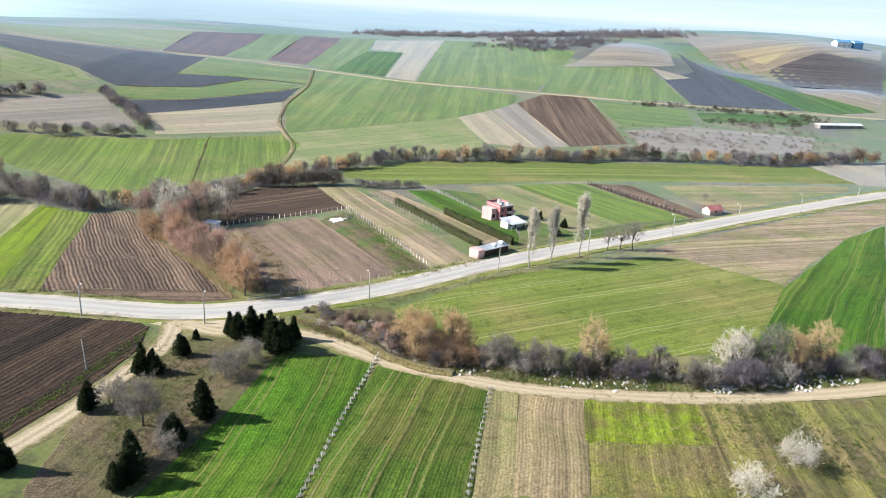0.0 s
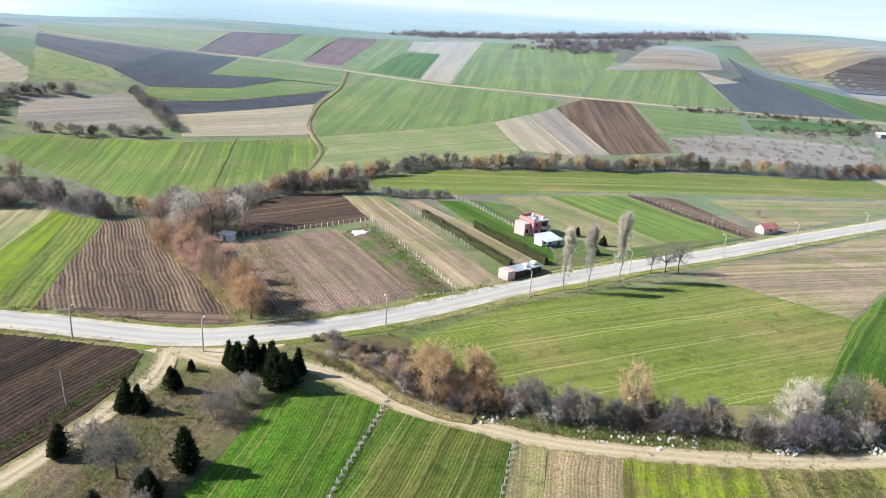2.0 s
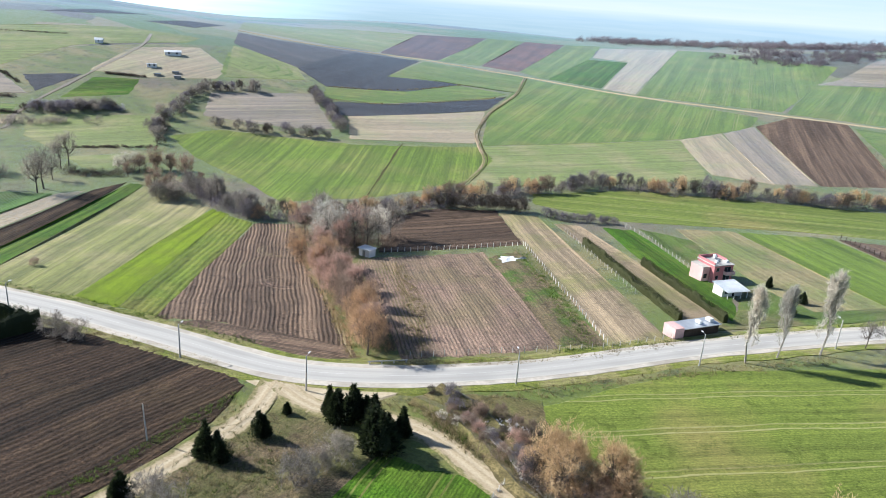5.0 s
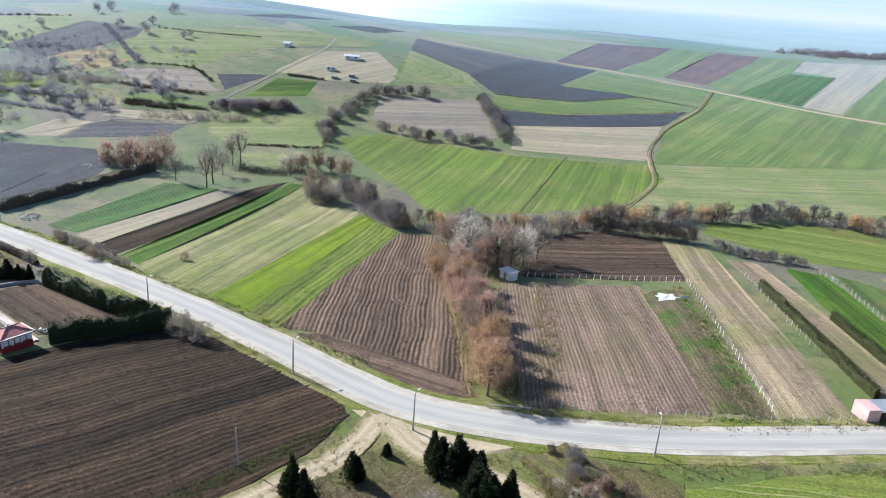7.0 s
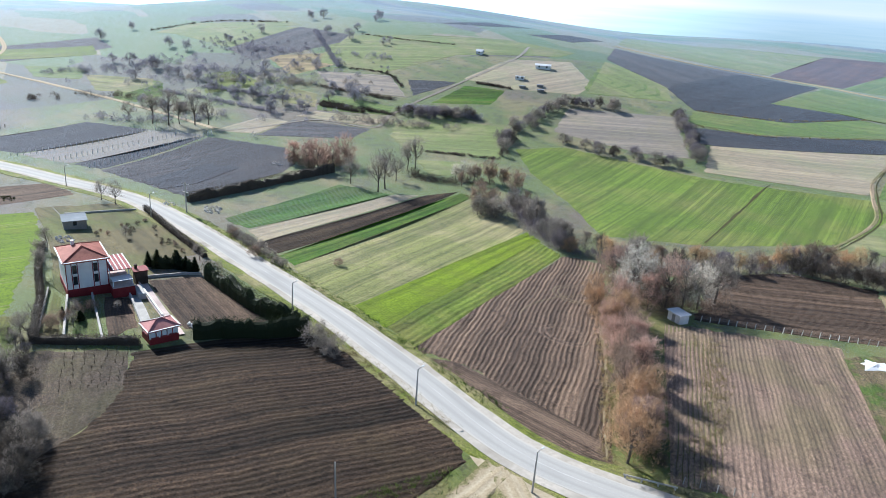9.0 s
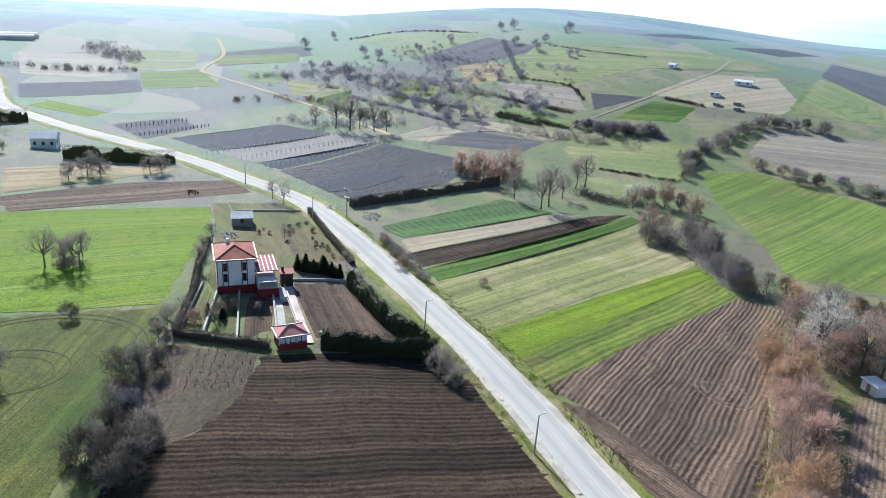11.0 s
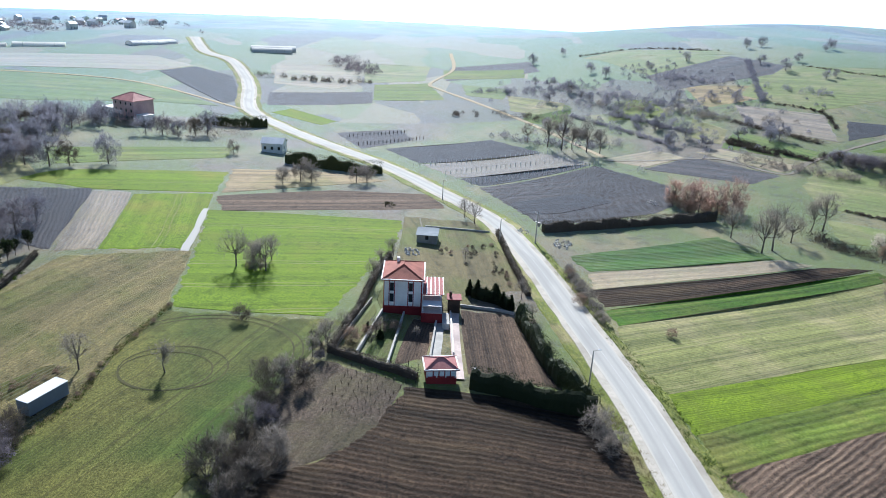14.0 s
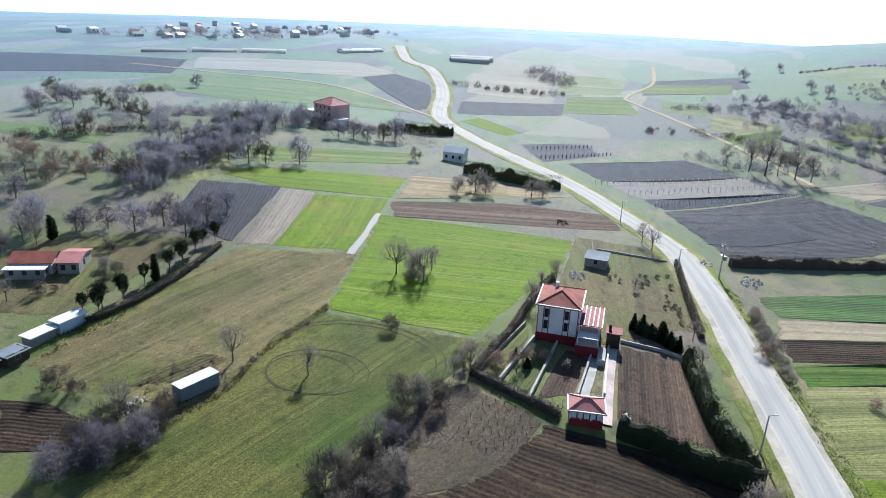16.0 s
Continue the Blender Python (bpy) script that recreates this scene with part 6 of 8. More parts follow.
tufts("weeds", [(-110, 20), (-130, 24), (-150, 26)], 2.0, 300, 0.7, "weed", "green weeds along the lane", 321)
along([(-6, 123), (-2, 122), (2, 121.5), (5, 123)], 1.5, 1.4, [("shrub", "orange", 4, 5.5), ("tree", "gold", 7.5, 9)], "golden willows by the ditch", 34)
along([(-24, 133), (-16, 130), (-10, 127)], 1.8, 1.6, [("shrub", "violet", 1.4, 2.2), ("shrub", "brown", 1.3, 2.1)], "low scrub in the ditch", 35)
for x, y, tall in [(-126, 95.5, 2.6), (-129.5, 96.5, 3.2), (-132.5, 98, 2.6), (-129, 104, 2.0)]:
    grow("sparse", "grey", x, y, tall, "small bare fruit tree in the garden")
for x, y, tall in [(-130.5, 95, 2.2), (-127.5, 97.2, 2.4)]:
    grow("conifer", "", x, y, tall, "rounded evergreen shrub in the garden")
tufts("weeds", [(10, 110), (7.6, 96), (5.2, 79)], 0.18, 900, 0.28, "pale", "pale dry grass and litter under the fence", 330)
tufts("weeds", [(-60.5, 198), (-46, 176), (-36, 152)], 2.5, 500, 0.6, "straw", "dry weeds between creek and furrows", 331)
tufts("weeds", [(-33, 225), (-18, 197), (-8, 172)], 2.6, 700, 0.5, "weed", "dark green weeds on the damp strip", 332)
tufts("weeds", [(-57, 124), (-60, 105), (-64, 88), (-68, 74)], 1.0, 500, 0.45, "weed", "green verge between track and ploughed field", 333)
tufts("weeds", [(48, 105), (60, 100), (66, 92)], 8, 700, 0.45, "weed", "green weeds on the rough grass", 334)
tufts("weeds", [(-8, 118.5), (10, 114.5), (40, 112.8), (70, 116)], 0.9, 500, 0.4, "weed", "green weeds on the track's edge", 335)
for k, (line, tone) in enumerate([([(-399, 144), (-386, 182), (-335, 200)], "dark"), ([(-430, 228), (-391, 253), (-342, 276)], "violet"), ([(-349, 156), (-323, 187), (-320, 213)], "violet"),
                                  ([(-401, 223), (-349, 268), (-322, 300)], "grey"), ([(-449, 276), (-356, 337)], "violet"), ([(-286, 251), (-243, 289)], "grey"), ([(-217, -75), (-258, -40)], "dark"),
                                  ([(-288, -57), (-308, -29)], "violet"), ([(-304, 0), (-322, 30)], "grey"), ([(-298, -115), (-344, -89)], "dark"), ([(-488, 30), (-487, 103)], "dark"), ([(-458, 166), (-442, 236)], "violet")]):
    scrubland("scrub", line, 2.4, 44, 3.6, "hazed" if tone == "violet" else tone, "leafless hedge scrub along far field edges", 340 + k, 90, 0.2)
hedge([(-122.6, 88.2), (-117.2, 97.2), (-114, 102.8)], 1.5, 1.7, "dark", "low dark bramble hedge below the garden wall", 232)
along([(-24.5, 131), (-20, 131.5), (-14, 131), (-8, 128.5)], 1.6, 1.4, [("shrub", "violet", 1.2, 2.2), ("shrub", "pink", 1.5, 2.5), ("shrub", "pale", 1, 1.8)], "low scrub in the ditch", 37)
tufts("weeds", [(-74, 180.5), (-62.5, 167), (-53.5, 155), (-46, 145)], 0.9, 500, 0.55, "straw", "yellow dry grass along the worn path", 336)
along([(-52, 168), (-47, 160), (-42, 152)], 3.5, 1.5, [("shrub", "dark", 1.5, 2.5), ("shrub", "pink", 1.5, 2.5)], "low brush by the creek", 38)
scrubland("thicket", [(-116, 219), (-93.5, 230), (-79.5, 246.5), (-65.5, 273.5), (-46, 295), (-24, 313), (2, 320), (44, 328), (83, 336), (125, 341), (158, 342), (203, 359)], 2.4, 520, 3.8, "violet", "low purplish undergrowth along the creek", 360, 80, 0.12)
scrubland("thicket", [(-24, 132), (-11.5, 125), (0, 119), (21, 116.8), (49.5, 115.5), (71.5, 120.5), (86, 122)], 1.3, 130, 2.6, "brown", "low brown undergrowth beneath the thicket", 361, 70, 0.07)
scrubland("woodland", [(-188, -13), (-218, -12.5), (-253, -16), (-286, -18), (-306, -6)], 5, 70, 5, "hazed", "grey-violet leafless wood west of the fields", 362, 80, 0.2)
along([(-126, 87), (-118, 84.5), (-110, 81.5), (-102, 78.5), (-94, 75.5), (-86, 73)], 2.6, 1.6, [("shrub", "dark", 1.4, 2.8), ("shrub", "violet", 1.5, 2.8), ("shrub", "dark", 1.2, 2.4)], "bushes on the bank", 39)
along([(-162, 72), (-159.5, 70), (-157, 72.5)], 1.4, 1.6, [("shrub", "grey", 1.8, 3.2), ("shrub", "brown", 1.2, 2)], "brush under the field trees", 40)
for k, (line, tall, tone) in enumerate([([(-418, 357), (-385, 371), (-358, 389)], 1.2, "dark"), ([(-337, 275), (-316, 284), (-296, 293)], 2.2, "dark"), ([(-309, 258), (-287, 269)], 2.2, "dark"),
                                        ([(-279, 289), (-265, 299), (-247, 309)], 4.2, "violet"), ([(-224, 258), (-201, 276)], 1.2, "dark"), ([(-356, 306), (-334, 317), (-310, 310)], 1.5, "dark"),
                                        ([(-291, 348), (-274, 357)], 1.6, "dark"), ([(-383, 205), (-349, 220), (-314, 233)], 2.6, "violet"), ([(-376, 227), (-329, 250)], 2.6, "violet"),
                                        ([(-312, 261), (-277, 278)], 2.4, "dark"), ([(-547, 260), (-547, 308), (-495, 343)], 2.0, "dark"), ([(-449, 339), (-400, 318), (-361, 302)], 3.2, "violet"),
                                        ([(-180, 394), (-150, 408), (-128, 432), (-100, 464)], 1.0, "straw"), ([(-194, 418), (-168, 433), (-149, 455), (-135, 480)], 1.0, "straw")]):
    scrubland("hedge_bank", line, 0.6, int(70 + 22 * tall), 0.85 * tall, "hazed" if tone == "violet" else tone, "narrow bank of brambles between far plots", 380 + k, 70, 0.16)
along([(-236, 199), (-226, 204), (-224, 212), (-226, 219)], 1.8, 2.6, [("shrub", "pink", 3, 5), ("shrub", "brown", 3, 4.5)], "reddish thicket beside the ploughed land", 41)
along([(-27, 138), (-20, 137), (-14, 134), (-9, 129)], 1.3, 1.8, [("shrub", "violet", 1.6, 2.8), ("shrub", "brown", 1.6, 2.6), ("shrub", "dark", 1.2, 2.2)], "low scrub in the ditch", 42)
tufts("weeds", [(-30, 135), (-20, 128), (-10, 122), (-3, 118)], 1.6, 500, 0.6, "straw", "dry grass on the ditch bank", 341)
for x, y, tall in [(34, 207, 4.5), (38, 216, 3.5), (31.5, 225, 3.0)]:
    grow("conifer", "", x, y, tall, "dark evergreen beside the low annexe")
hedge([(-149.5, 117.6), (-146.6, 121.9), (-144, 124.3)], 1.8, 2.8, "needles", "dense dark conifer hedge behind the garden soil", 240)
for x, y, tall in [(-150, 128.6, 4.2), (-139.5, 128.5, 3.6), (-205, 127, 6.0), (-211, 125, 5.5), (-173, 119.5, 3.0)]:
    grow("sparse", "grey", x, y, tall, "small bare tree beside the road")
along([(-137.5, 57.8), (-126, 55.4), (-116, 53.4), (-108, 52.4)], 4.5, 0.8, [("shrub", "brown", 0.6, 1.1)], "low bushes on the field margin", 43)
tufts("weeds", [(-137.7, 58), (-120, 53.6), (-107, 52.4), (-99, 49.2), (-91, 47.6)], 0.6, 450, 0.4, "straw", "tall dry grass along the field margin", 342)
tufts("weeds", [(-137.7, 58), (-120, 53.6), (-107, 52.4), (-99, 49.2), (-91, 47.6)], 0.6, 300, 0.4, "weed", "green weeds along the field margin", 343)
scrubland("brush_heap", [(-106, 40.5), (-110.5, 43), (-114.5, 47)], 1.0, 40, 0.8, "brown", "heap of cut dark brush beside the container", 395, 90, 0.07)
scrubland("woodland", [(-265, -62), (-289, -57), (-309, -44), (-327, -25)], 6, 70, 5, "hazed", "grey-violet leafless wood beyond the fields", 396, 80, 0.2)
scrubland("scrub", [(158, 444), (194, 446), (242, 472)], 6, 90, 2.6, "dark", "dark scrub and brambles below the track", 397, 70, 0.2)
scrubland("thicket", [(-82.5, 192), (-67.5, 178.5), (-56, 164.5), (-47, 153.5), (-43.5, 149)], 1.8, 150, 3.6, "orange", "brown undergrowth below the creek trees", 398, 90, 0.07)
scrubland("thicket", [(-92, 210), (-80, 206), (-72, 210), (-70, 219)], 2.4, 80, 3.6, "brown", "brown undergrowth below the tall bare trees", 399, 90, 0.08)
scrubland("village_trees", [(-680, -150), (-720, -250), (-800, -330), (-860, -200), (-760, -140)], 40, 130, 7, "violet", "leafless trees among the far village houses", 400, 50, 0.5)
scrubland("wood_patch", [(-566, 78), (-548, 92), (-520, 100)], 6, 60, 5, "violet", "leafless trees beside the far road", 401, 70, 0.3)
along([(-9, 124.5), (-4, 122), (2, 120.5), (7, 119.5)], 1.7, 1.2, [("shrub", "orange", 3, 4.4), ("shrub", "pink", 3, 4.2)], "reddish shrubs at the ditch", 44)
for x, y, tall in [(73, 251, 3.5), (78, 243, 4.0), (98, 262, 3.0), (66, 262, 3.0)]:
    grow("sparse", "grey", x, y, tall, "small bare tree on the field boundary")
tufts("weeds", [(-13, 163), (20, 186), (45, 203), (85, 229)], 1.2, 500, 0.5, "weed", "green weeds on the road bank", 344)
strip("rut", [(-103, 536), (-95.5, 480), (-95.5, 453), (-96.5, 421), (-91.5, 381), (-83.5, 359), (-72.5, 330), (-70.5, 290)], [(-0.28, 0.14), (0.28, 0.14)], DARK_EARTH, "dark wheel rut beside the hillside track", "rut", 60, 0.2)
scrubland("thicket", [(-157, 240), (-146, 234), (-136, 230), (-126, 224), (-116, 219)], 2.6, 130, 4.4, "violet", "dense purplish thicket along the creek", 402, 90, 0.1)
along([(-150, 6), (-142, 12), (-130, 10), (-121, 5)], 4.0, 3.0, [("shrub", "dark", 1.5, 3), ("sparse", "grey", 3, 5), ("shrub", "violet", 1.5, 3)], "bushes in the farm yard", 45)
along([(-160, -2), (-150, -12), (-138, -14)], 3.0, 3.0, [("far", "violet", 4, 7), ("sparse", "grey", 4, 6)], "trees behind the farmhouse", 46)
scrubland("thicket", [(-203, 231), (-195.8, 232.5), (-188.5, 235.5), (-183.6, 242), (-180, 250)], 1.5, 70, 2.6, "dark", "dark brambles along the upper ditch", 403, 80, 0.1)
for x, y, tall in [(-189, 243, 6.0), (-188, 246, 6.5), (-186.5, 248.5, 6.0), (-184.5, 250, 5.5)]:
    grow("tree", "pale", x, y, tall, "pale upright bare willow above the ditch", "willows above the ditch")
for x, y, tall in [(-152.5, 221.7, 5.0), (-147, 223, 4.5), (-137.3, 229, 5.0), (-150, 224, 4.0)]:
    grow("shrub", "grey", x, y, tall, "spreading grey bush at the field's end", "bushes at the field's end")
for x, y, tall in [(-170, 256.5, 5.5), (-180, 253, 5.5), (-175, 255, 5.0)]:
    grow("tree", "orange", x, y, tall, "", "creek trees")
for x, y, tall in [(-215, 299, 4.5), (-202, 281, 3.5), (-212, 296, 3.0)]:
    grow("shrub", "dark", x, y, tall, "dark round bush in the meadow", "bushes in the meadow")

# ---- buildings ----
def box(bm, x0, x1, y0, y1, z0, z1):
    v = [bm.verts.new((x, y, z)) for z in (z0, z1) for y in (y0, y1) for x in (x0, x1)]
    for f in ((0, 2, 3, 1), (4, 5, 7, 6), (0, 1, 5, 4), (2, 6, 7, 3), (0, 4, 6, 2), (1, 3, 7, 5)):
        bm.faces.new([v[i] for i in f])


def part(name, bm, material, parent, label=""):
    me = bpy.data.meshes.new(name)
    bm.to_mesh(me)
    bm.free()
    me.materials.append(material)
    ob = new(name, me)
    ob.parent = parent
    if label:
        ob["label"] = label
    return ob


def boxes(name, list_of, material, parent, label="", bevel=0.0):
    bm = bmesh.new()
    for b in list_of:
        box(bm, *b)
    if name == "wall" and len(list_of) > 1:      # weld the blocks round the openings into one wall
        bmesh.ops.remove_doubles(bm, verts=bm.verts[:], dist=1e-4)
        same = {}
        for f in bm.faces:
            c = f.calc_center_median()
            same.setdefault((round(c.x, 3), round(c.y, 3), round(c.z, 3)), []).append(f)
        bmesh.ops.delete(bm, geom=[f for group in same.values() if len(group) > 1 for f in group], context="FACES")
    if bevel:
        bmesh.ops.bevel(bm, geom=bm.edges[:], offset=bevel, segments=1, affect="EDGES")
    return part(name, bm, material, parent, label)


def wall_cells(x0, x1, z0, z1, holes):
    xs = sorted({x0, x1, *[h[0] for h in holes], *[h[1] for h in holes]})
    zs = sorted({z0, z1, *[h[2] for h in holes], *[h[3] for h in holes]})
    for a, b in zip(xs, xs[1:]):
        for c, d in zip(zs, zs[1:]):
            mx, mz = (a + b) / 2, (c + d) / 2
            if not any(h[0] < mx < h[1] and h[2] < mz < h[3] for h in holes):
                yield a, b, c, d


def four_walls(parent, w, d, z0, z1, material, front=(), right=(), thick=0.25, label=""):
    """Four walls of a house that stands on x 0..w, y 0..d, with real openings in front (y = 0) and on the right (x = w)."""
    boxes("wall", [(a, b, 0, thick, c, e) for a, b, c, e in wall_cells(0, w, z0, z1, front)], material, parent, label)
    boxes("wall", [(w - thick, w, a, b, c, e) for a, b, c, e in wall_cells(thick, d - thick, z0, z1, right)], material, parent, label)
    boxes("wall", [(0, w, d - thick, d, z0, z1)], material, parent, label)
    boxes("wall", [(0, thick, thick, d - thick, z0, z1)], material, parent, label)
    for x0, x1, a, b in front:
        window(parent, x0, x1, 0.08, a, b, False)
    for y0, y1, a, b in right:
        window(parent, y0, y1, w - 0.08, a, b, True)


def window(parent, x0, x1, y, z0, z1, turned, frame_mat=None):
    t = 0.09
    bars = [(x0, x1, z0, z0 + t), (x0, x1, z1 - t, z1), (x0, x0 + t, z0 + t, z1 - t), (x1 - t, x1, z0 + t, z1 - t)]
    if x1 - x0 > 1.0:
        bars.append(((x0 + x1) / 2 - t / 2, (x0 + x1) / 2 + t / 2, z0 + t, z1 - t))
    put = (lambda a, b, c, e, n, f: (y - f, y - n, a, b, c, e)) if turned else (lambda a, b, c, e, n, f: (a, b, y + n, y + f, c, e))
    frame_mat = frame_mat or SHEET_GREY
    fr = boxes("window", [put(a, b, c, e, 0, 0.07) for a, b, c, e in bars], frame_mat, parent)
    boxes("pane", [put(x0 + t, x1 - t, z0 + t, z1 - t, 0.03, 0.045)], GLASS, fr)


def hip_roof(parent, w, d, z, rise, over, tile, trim=None, label=""):
    bm = bmesh.new()
    x0, x1, y0, y1 = -over, w + over, -over, d + over
    short = min(x1 - x0, y1 - y0) / 2
    if x1 - x0 >= y1 - y0:
        ridge = [(x0 + short, (y0 + y1) / 2), (x1 - short, (y0 + y1) / 2)]
    else:
        ridge = [((x0 + x1) / 2, y0 + short), ((x0 + x1) / 2, y1 - short)]
    low = [bm.verts.new((x, y, z)) for x, y in ((x0, y0), (x1, y0), (x1, y1), (x0, y1))]
    mid = [bm.verts.new((x, y, z + 0.14)) for x, y in ((x0, y0), (x1, y0), (x1, y1), (x0, y1))]
    top = [bm.verts.new((x, y, z + 0.14 + rise)) for x, y in ridge]
    bm.faces.new(low[::-1])
    for i in range(4):
        j = (i + 1) % 4
        bm.faces.new((low[i], low[j], mid[j], mid[i]))
    if x1 - x0 >= y1 - y0:
        sides = ((mid[0], mid[1], top[1], top[0]), (mid[1], mid[2], top[1]), (mid[2], mid[3], top[0], top[1]), (mid[3], mid[0], top[0]))
    else:
        sides = ((mid[0], mid[1], top[0]), (mid[1], mid[2], top[1], top[0]), (mid[2], mid[3], top[1]), (mid[3], mid[0], top[0], top[1]))
    for s in sides:
        bm.faces.new(s)
    roof = part("roof", bm, tile, parent, label)
    # ridge and hip caps, and the rows of tiles
    corner = [Vector((x, y, z + 0.16)) for x, y in ((x0, y0), (x1, y0), (x1, y1), (x0, y1))]
    tops = [Vector((x, y, z + 0.18 + rise)) for x, y in ridge]
    link = [(0, 0), (1, 1), (2, 1), (3, 0)] if x1 - x0 >= y1 - y0 else [(0, 0), (1, 0), (2, 1), (3, 1)]
    lv, lf = [], []
    for c, t in link:
        limb(lv, lf, np.array(corner[c]), np.array(tops[t]), 0.1, 0.1, 5)
    limb(lv, lf, np.array(tops[0]), np.array(tops[1]) + np.array((1e-3, 0, 0)), 0.11, 0.11, 5)
    cap = new("ridge_cap", mesh_of("ridge_cap", lv, lf, tile))
    cap.parent = roof
    if trim:
        e = 0.22
        boxes("eave_trim", [(x0 - 0.02, x1 + 0.02, y0 - 0.03, y0 + e, z + 0.15, z + 0.24), (x0 - 0.02, x1 + 0.02, y1 - e, y1 + 0.03, z + 0.15, z + 0.24),
                            (x0 - 0.03, x0 + e, y0 + e, y1 - e, z + 0.15, z + 0.24), (x1 - e, x1 + 0.03, y0 + e, y1 - e, z + 0.15, z + 0.24)], trim, roof, "white eave trim")
    return roof


def gable_roof(parent, w, d, z, rise, over, tile, thick=0.14):
    """Two slopes, ridge along x."""
    bm = bmesh.new()
    ym = d / 2
    for y0 in (-over, d + over):
        z0 = z - over * rise / ym
        quad = [(-over, y0, z0), (w + over, y0, z0), (w + over, ym, z + rise), (-over, ym, z + rise)]
        low = [bm.verts.new(q) for q in quad]
        up = [bm.verts.new((x, y, q + thick)) for x, y, q in quad]
        bm.faces.new(low), bm.faces.new(up[::-1])
        for i in range(4):
            bm.faces.new((low[i], up[i], up[(i + 1) % 4], low[(i + 1) % 4]))
    bmesh.ops.recalc_face_normals(bm, faces=bm.faces[:])
    roof = part("roof", bm, tile, parent)
    for x in (0, w - 0.2):
        bm = bmesh.new()
        a = [bm.verts.new((x + dx, y, q)) for dx in (0, 0.2) for y, q in ((0, z), (d, z), (ym, z + rise - 0.02))]
        bm.faces.new(a[:3]), bm.faces.new(a[:2:-1])
        for i in range(3):
            j = (i + 1) % 3
            bm.faces.new((a[i], a[3 + i], a[3 + j], a[j]))
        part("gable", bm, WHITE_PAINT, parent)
    return roof


def site(name, x, y, turn, label, category, group="", sink=0.0):
    e = new(name)
    e.matrix_world = pose(x, y, h1(x, y) + sink, 0, 0, turn)
    return tagged(e, label, category, group)


def villa():
    v = site("house", -139.6, 98.2, 84, "white two-storey house with a red hip roof and red plinth", "house", sink=0.4)
    holes = [(1.15, 2.0, 4.2, 6.0), (1.15, 2.0, 1.9, 3.7), (4.85, 5.7, 4.2, 6.0), (4.85, 5.7, 1.9, 3.7)]
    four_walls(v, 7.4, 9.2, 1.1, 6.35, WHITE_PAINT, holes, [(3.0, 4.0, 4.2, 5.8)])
    boxes("red_band", [(-0.04, 7.44, -0.05, 9.25, 6.35, 6.62)], RED_PAINT, v, "dark red band under the eaves")
    for x in (-0.04, 0.98, 2.02, 4.68, 5.72, 7.26):
        boxes("pilaster", [(x, x + 0.15, -0.06, -0.002, 1.1, 6.35)], RED_PAINT, v, "dark red vertical strip")
    boxes("plinth", [(-0.12, 7.5, -0.15, 9.3, -1.2, 1.1)], RED_PAINT, v, "dark red plinth")
    hip_roof(v, 7.4, 9.2, 6.62, 1.7, 0.55, ROOF_TILE, WHITE_PAINT, "red tiled hip roof")
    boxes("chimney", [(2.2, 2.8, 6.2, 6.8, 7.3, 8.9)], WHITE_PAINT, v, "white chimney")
    boxes("terrace", [(7.5, 11.6, -3.2, 8.5, -1.4, 1.2)], RED_PAINT, v, "dark red terrace base")
    boxes("terrace_floor", [(7.52, 11.58, -3.18, 8.48, 1.204, 1.26)], PAVING, v)
    for x, y in ((7.7, 0.5), (11.3, 0.5), (7.7, 8.2), (11.3, 8.2)):
        boxes("post", [(x - 0.08, x + 0.08, y - 0.08, y + 0.08, 1.26, 3.7)], WHITE_PAINT, v)
    boxes("awning", [(7.7, 11.4, -2.4, 0.2, 2.3, 2.42), (7.7, 7.85, -2.4, -2.25, 1.26, 2.3), (11.25, 11.4, -2.4, -2.25, 1.26, 2.3)], WHITE_ROOF, v, "white sheet awning over the terrace")
    roof = boxes("porch_roof", [(7.45, 11.8, 0.0, 8.8, 3.7, 3.82)], RED_PAINT, v, "red porch roof with white battens")
    for k in range(6):
        x = 7.5 + k * 0.83
        boxes("batten", [(x, x + 0.2, -0.05, 8.85, 3.822, 3.92)], WHITE_ROOF, roof, "white batten")
    boxes("step", [(11.6, 13.0, -5.5, -0.5, -1.2, 0.2)], CONCRETE, v)
    boxes("oven_shed", [(12.8, 15.2, 2.2, 4.6, -1.0, 1.9)], DARK_WOOD, v, "small dark red outbuilding")
    boxes("oven_roof", [(12.5, 15.5, 1.9, 4.9, 1.9, 2.04)], RED_PAINT, v)
    boxes("oven_chimney", [(13.0, 13.5, 3.5, 4.0, 2.04, 3.0)], DARK_WOOD, v)


villa()


def gazebo():
    g = site("gazebo", -112.6, 104.2, 90, "red-roofed garden pavilion with white valance and red base", "gazebo", sink=0.0)
    boxes("base", [(0, 5.0, 0, 4.0, -0.6, 1.1)], RED_PAINT, g, "dark red base wall")
    for x in (0.1, 1.7, 3.2, 4.8):
        for y in (0.1, 3.8):
            boxes("post", [(x - 0.1, x + 0.1, y - 0.1, y + 0.1, 1.1, 2.5)], WHITE_PAINT, g)
    for k in range(5):
        boxes("curtain", [(0.25 + 0.95 * k, 1.0 + 0.95 * k, -0.02, 0.06, 1.35 + 0.05 * (k % 2), 2.45)], WHITE_ROOF, g, "white curtain")
    hip_roof(g, 5.0, 4.0, 2.5, 1.1, 0.4, PINK_ROOF, WHITE_PAINT, "pale red hip roof")


gazebo()


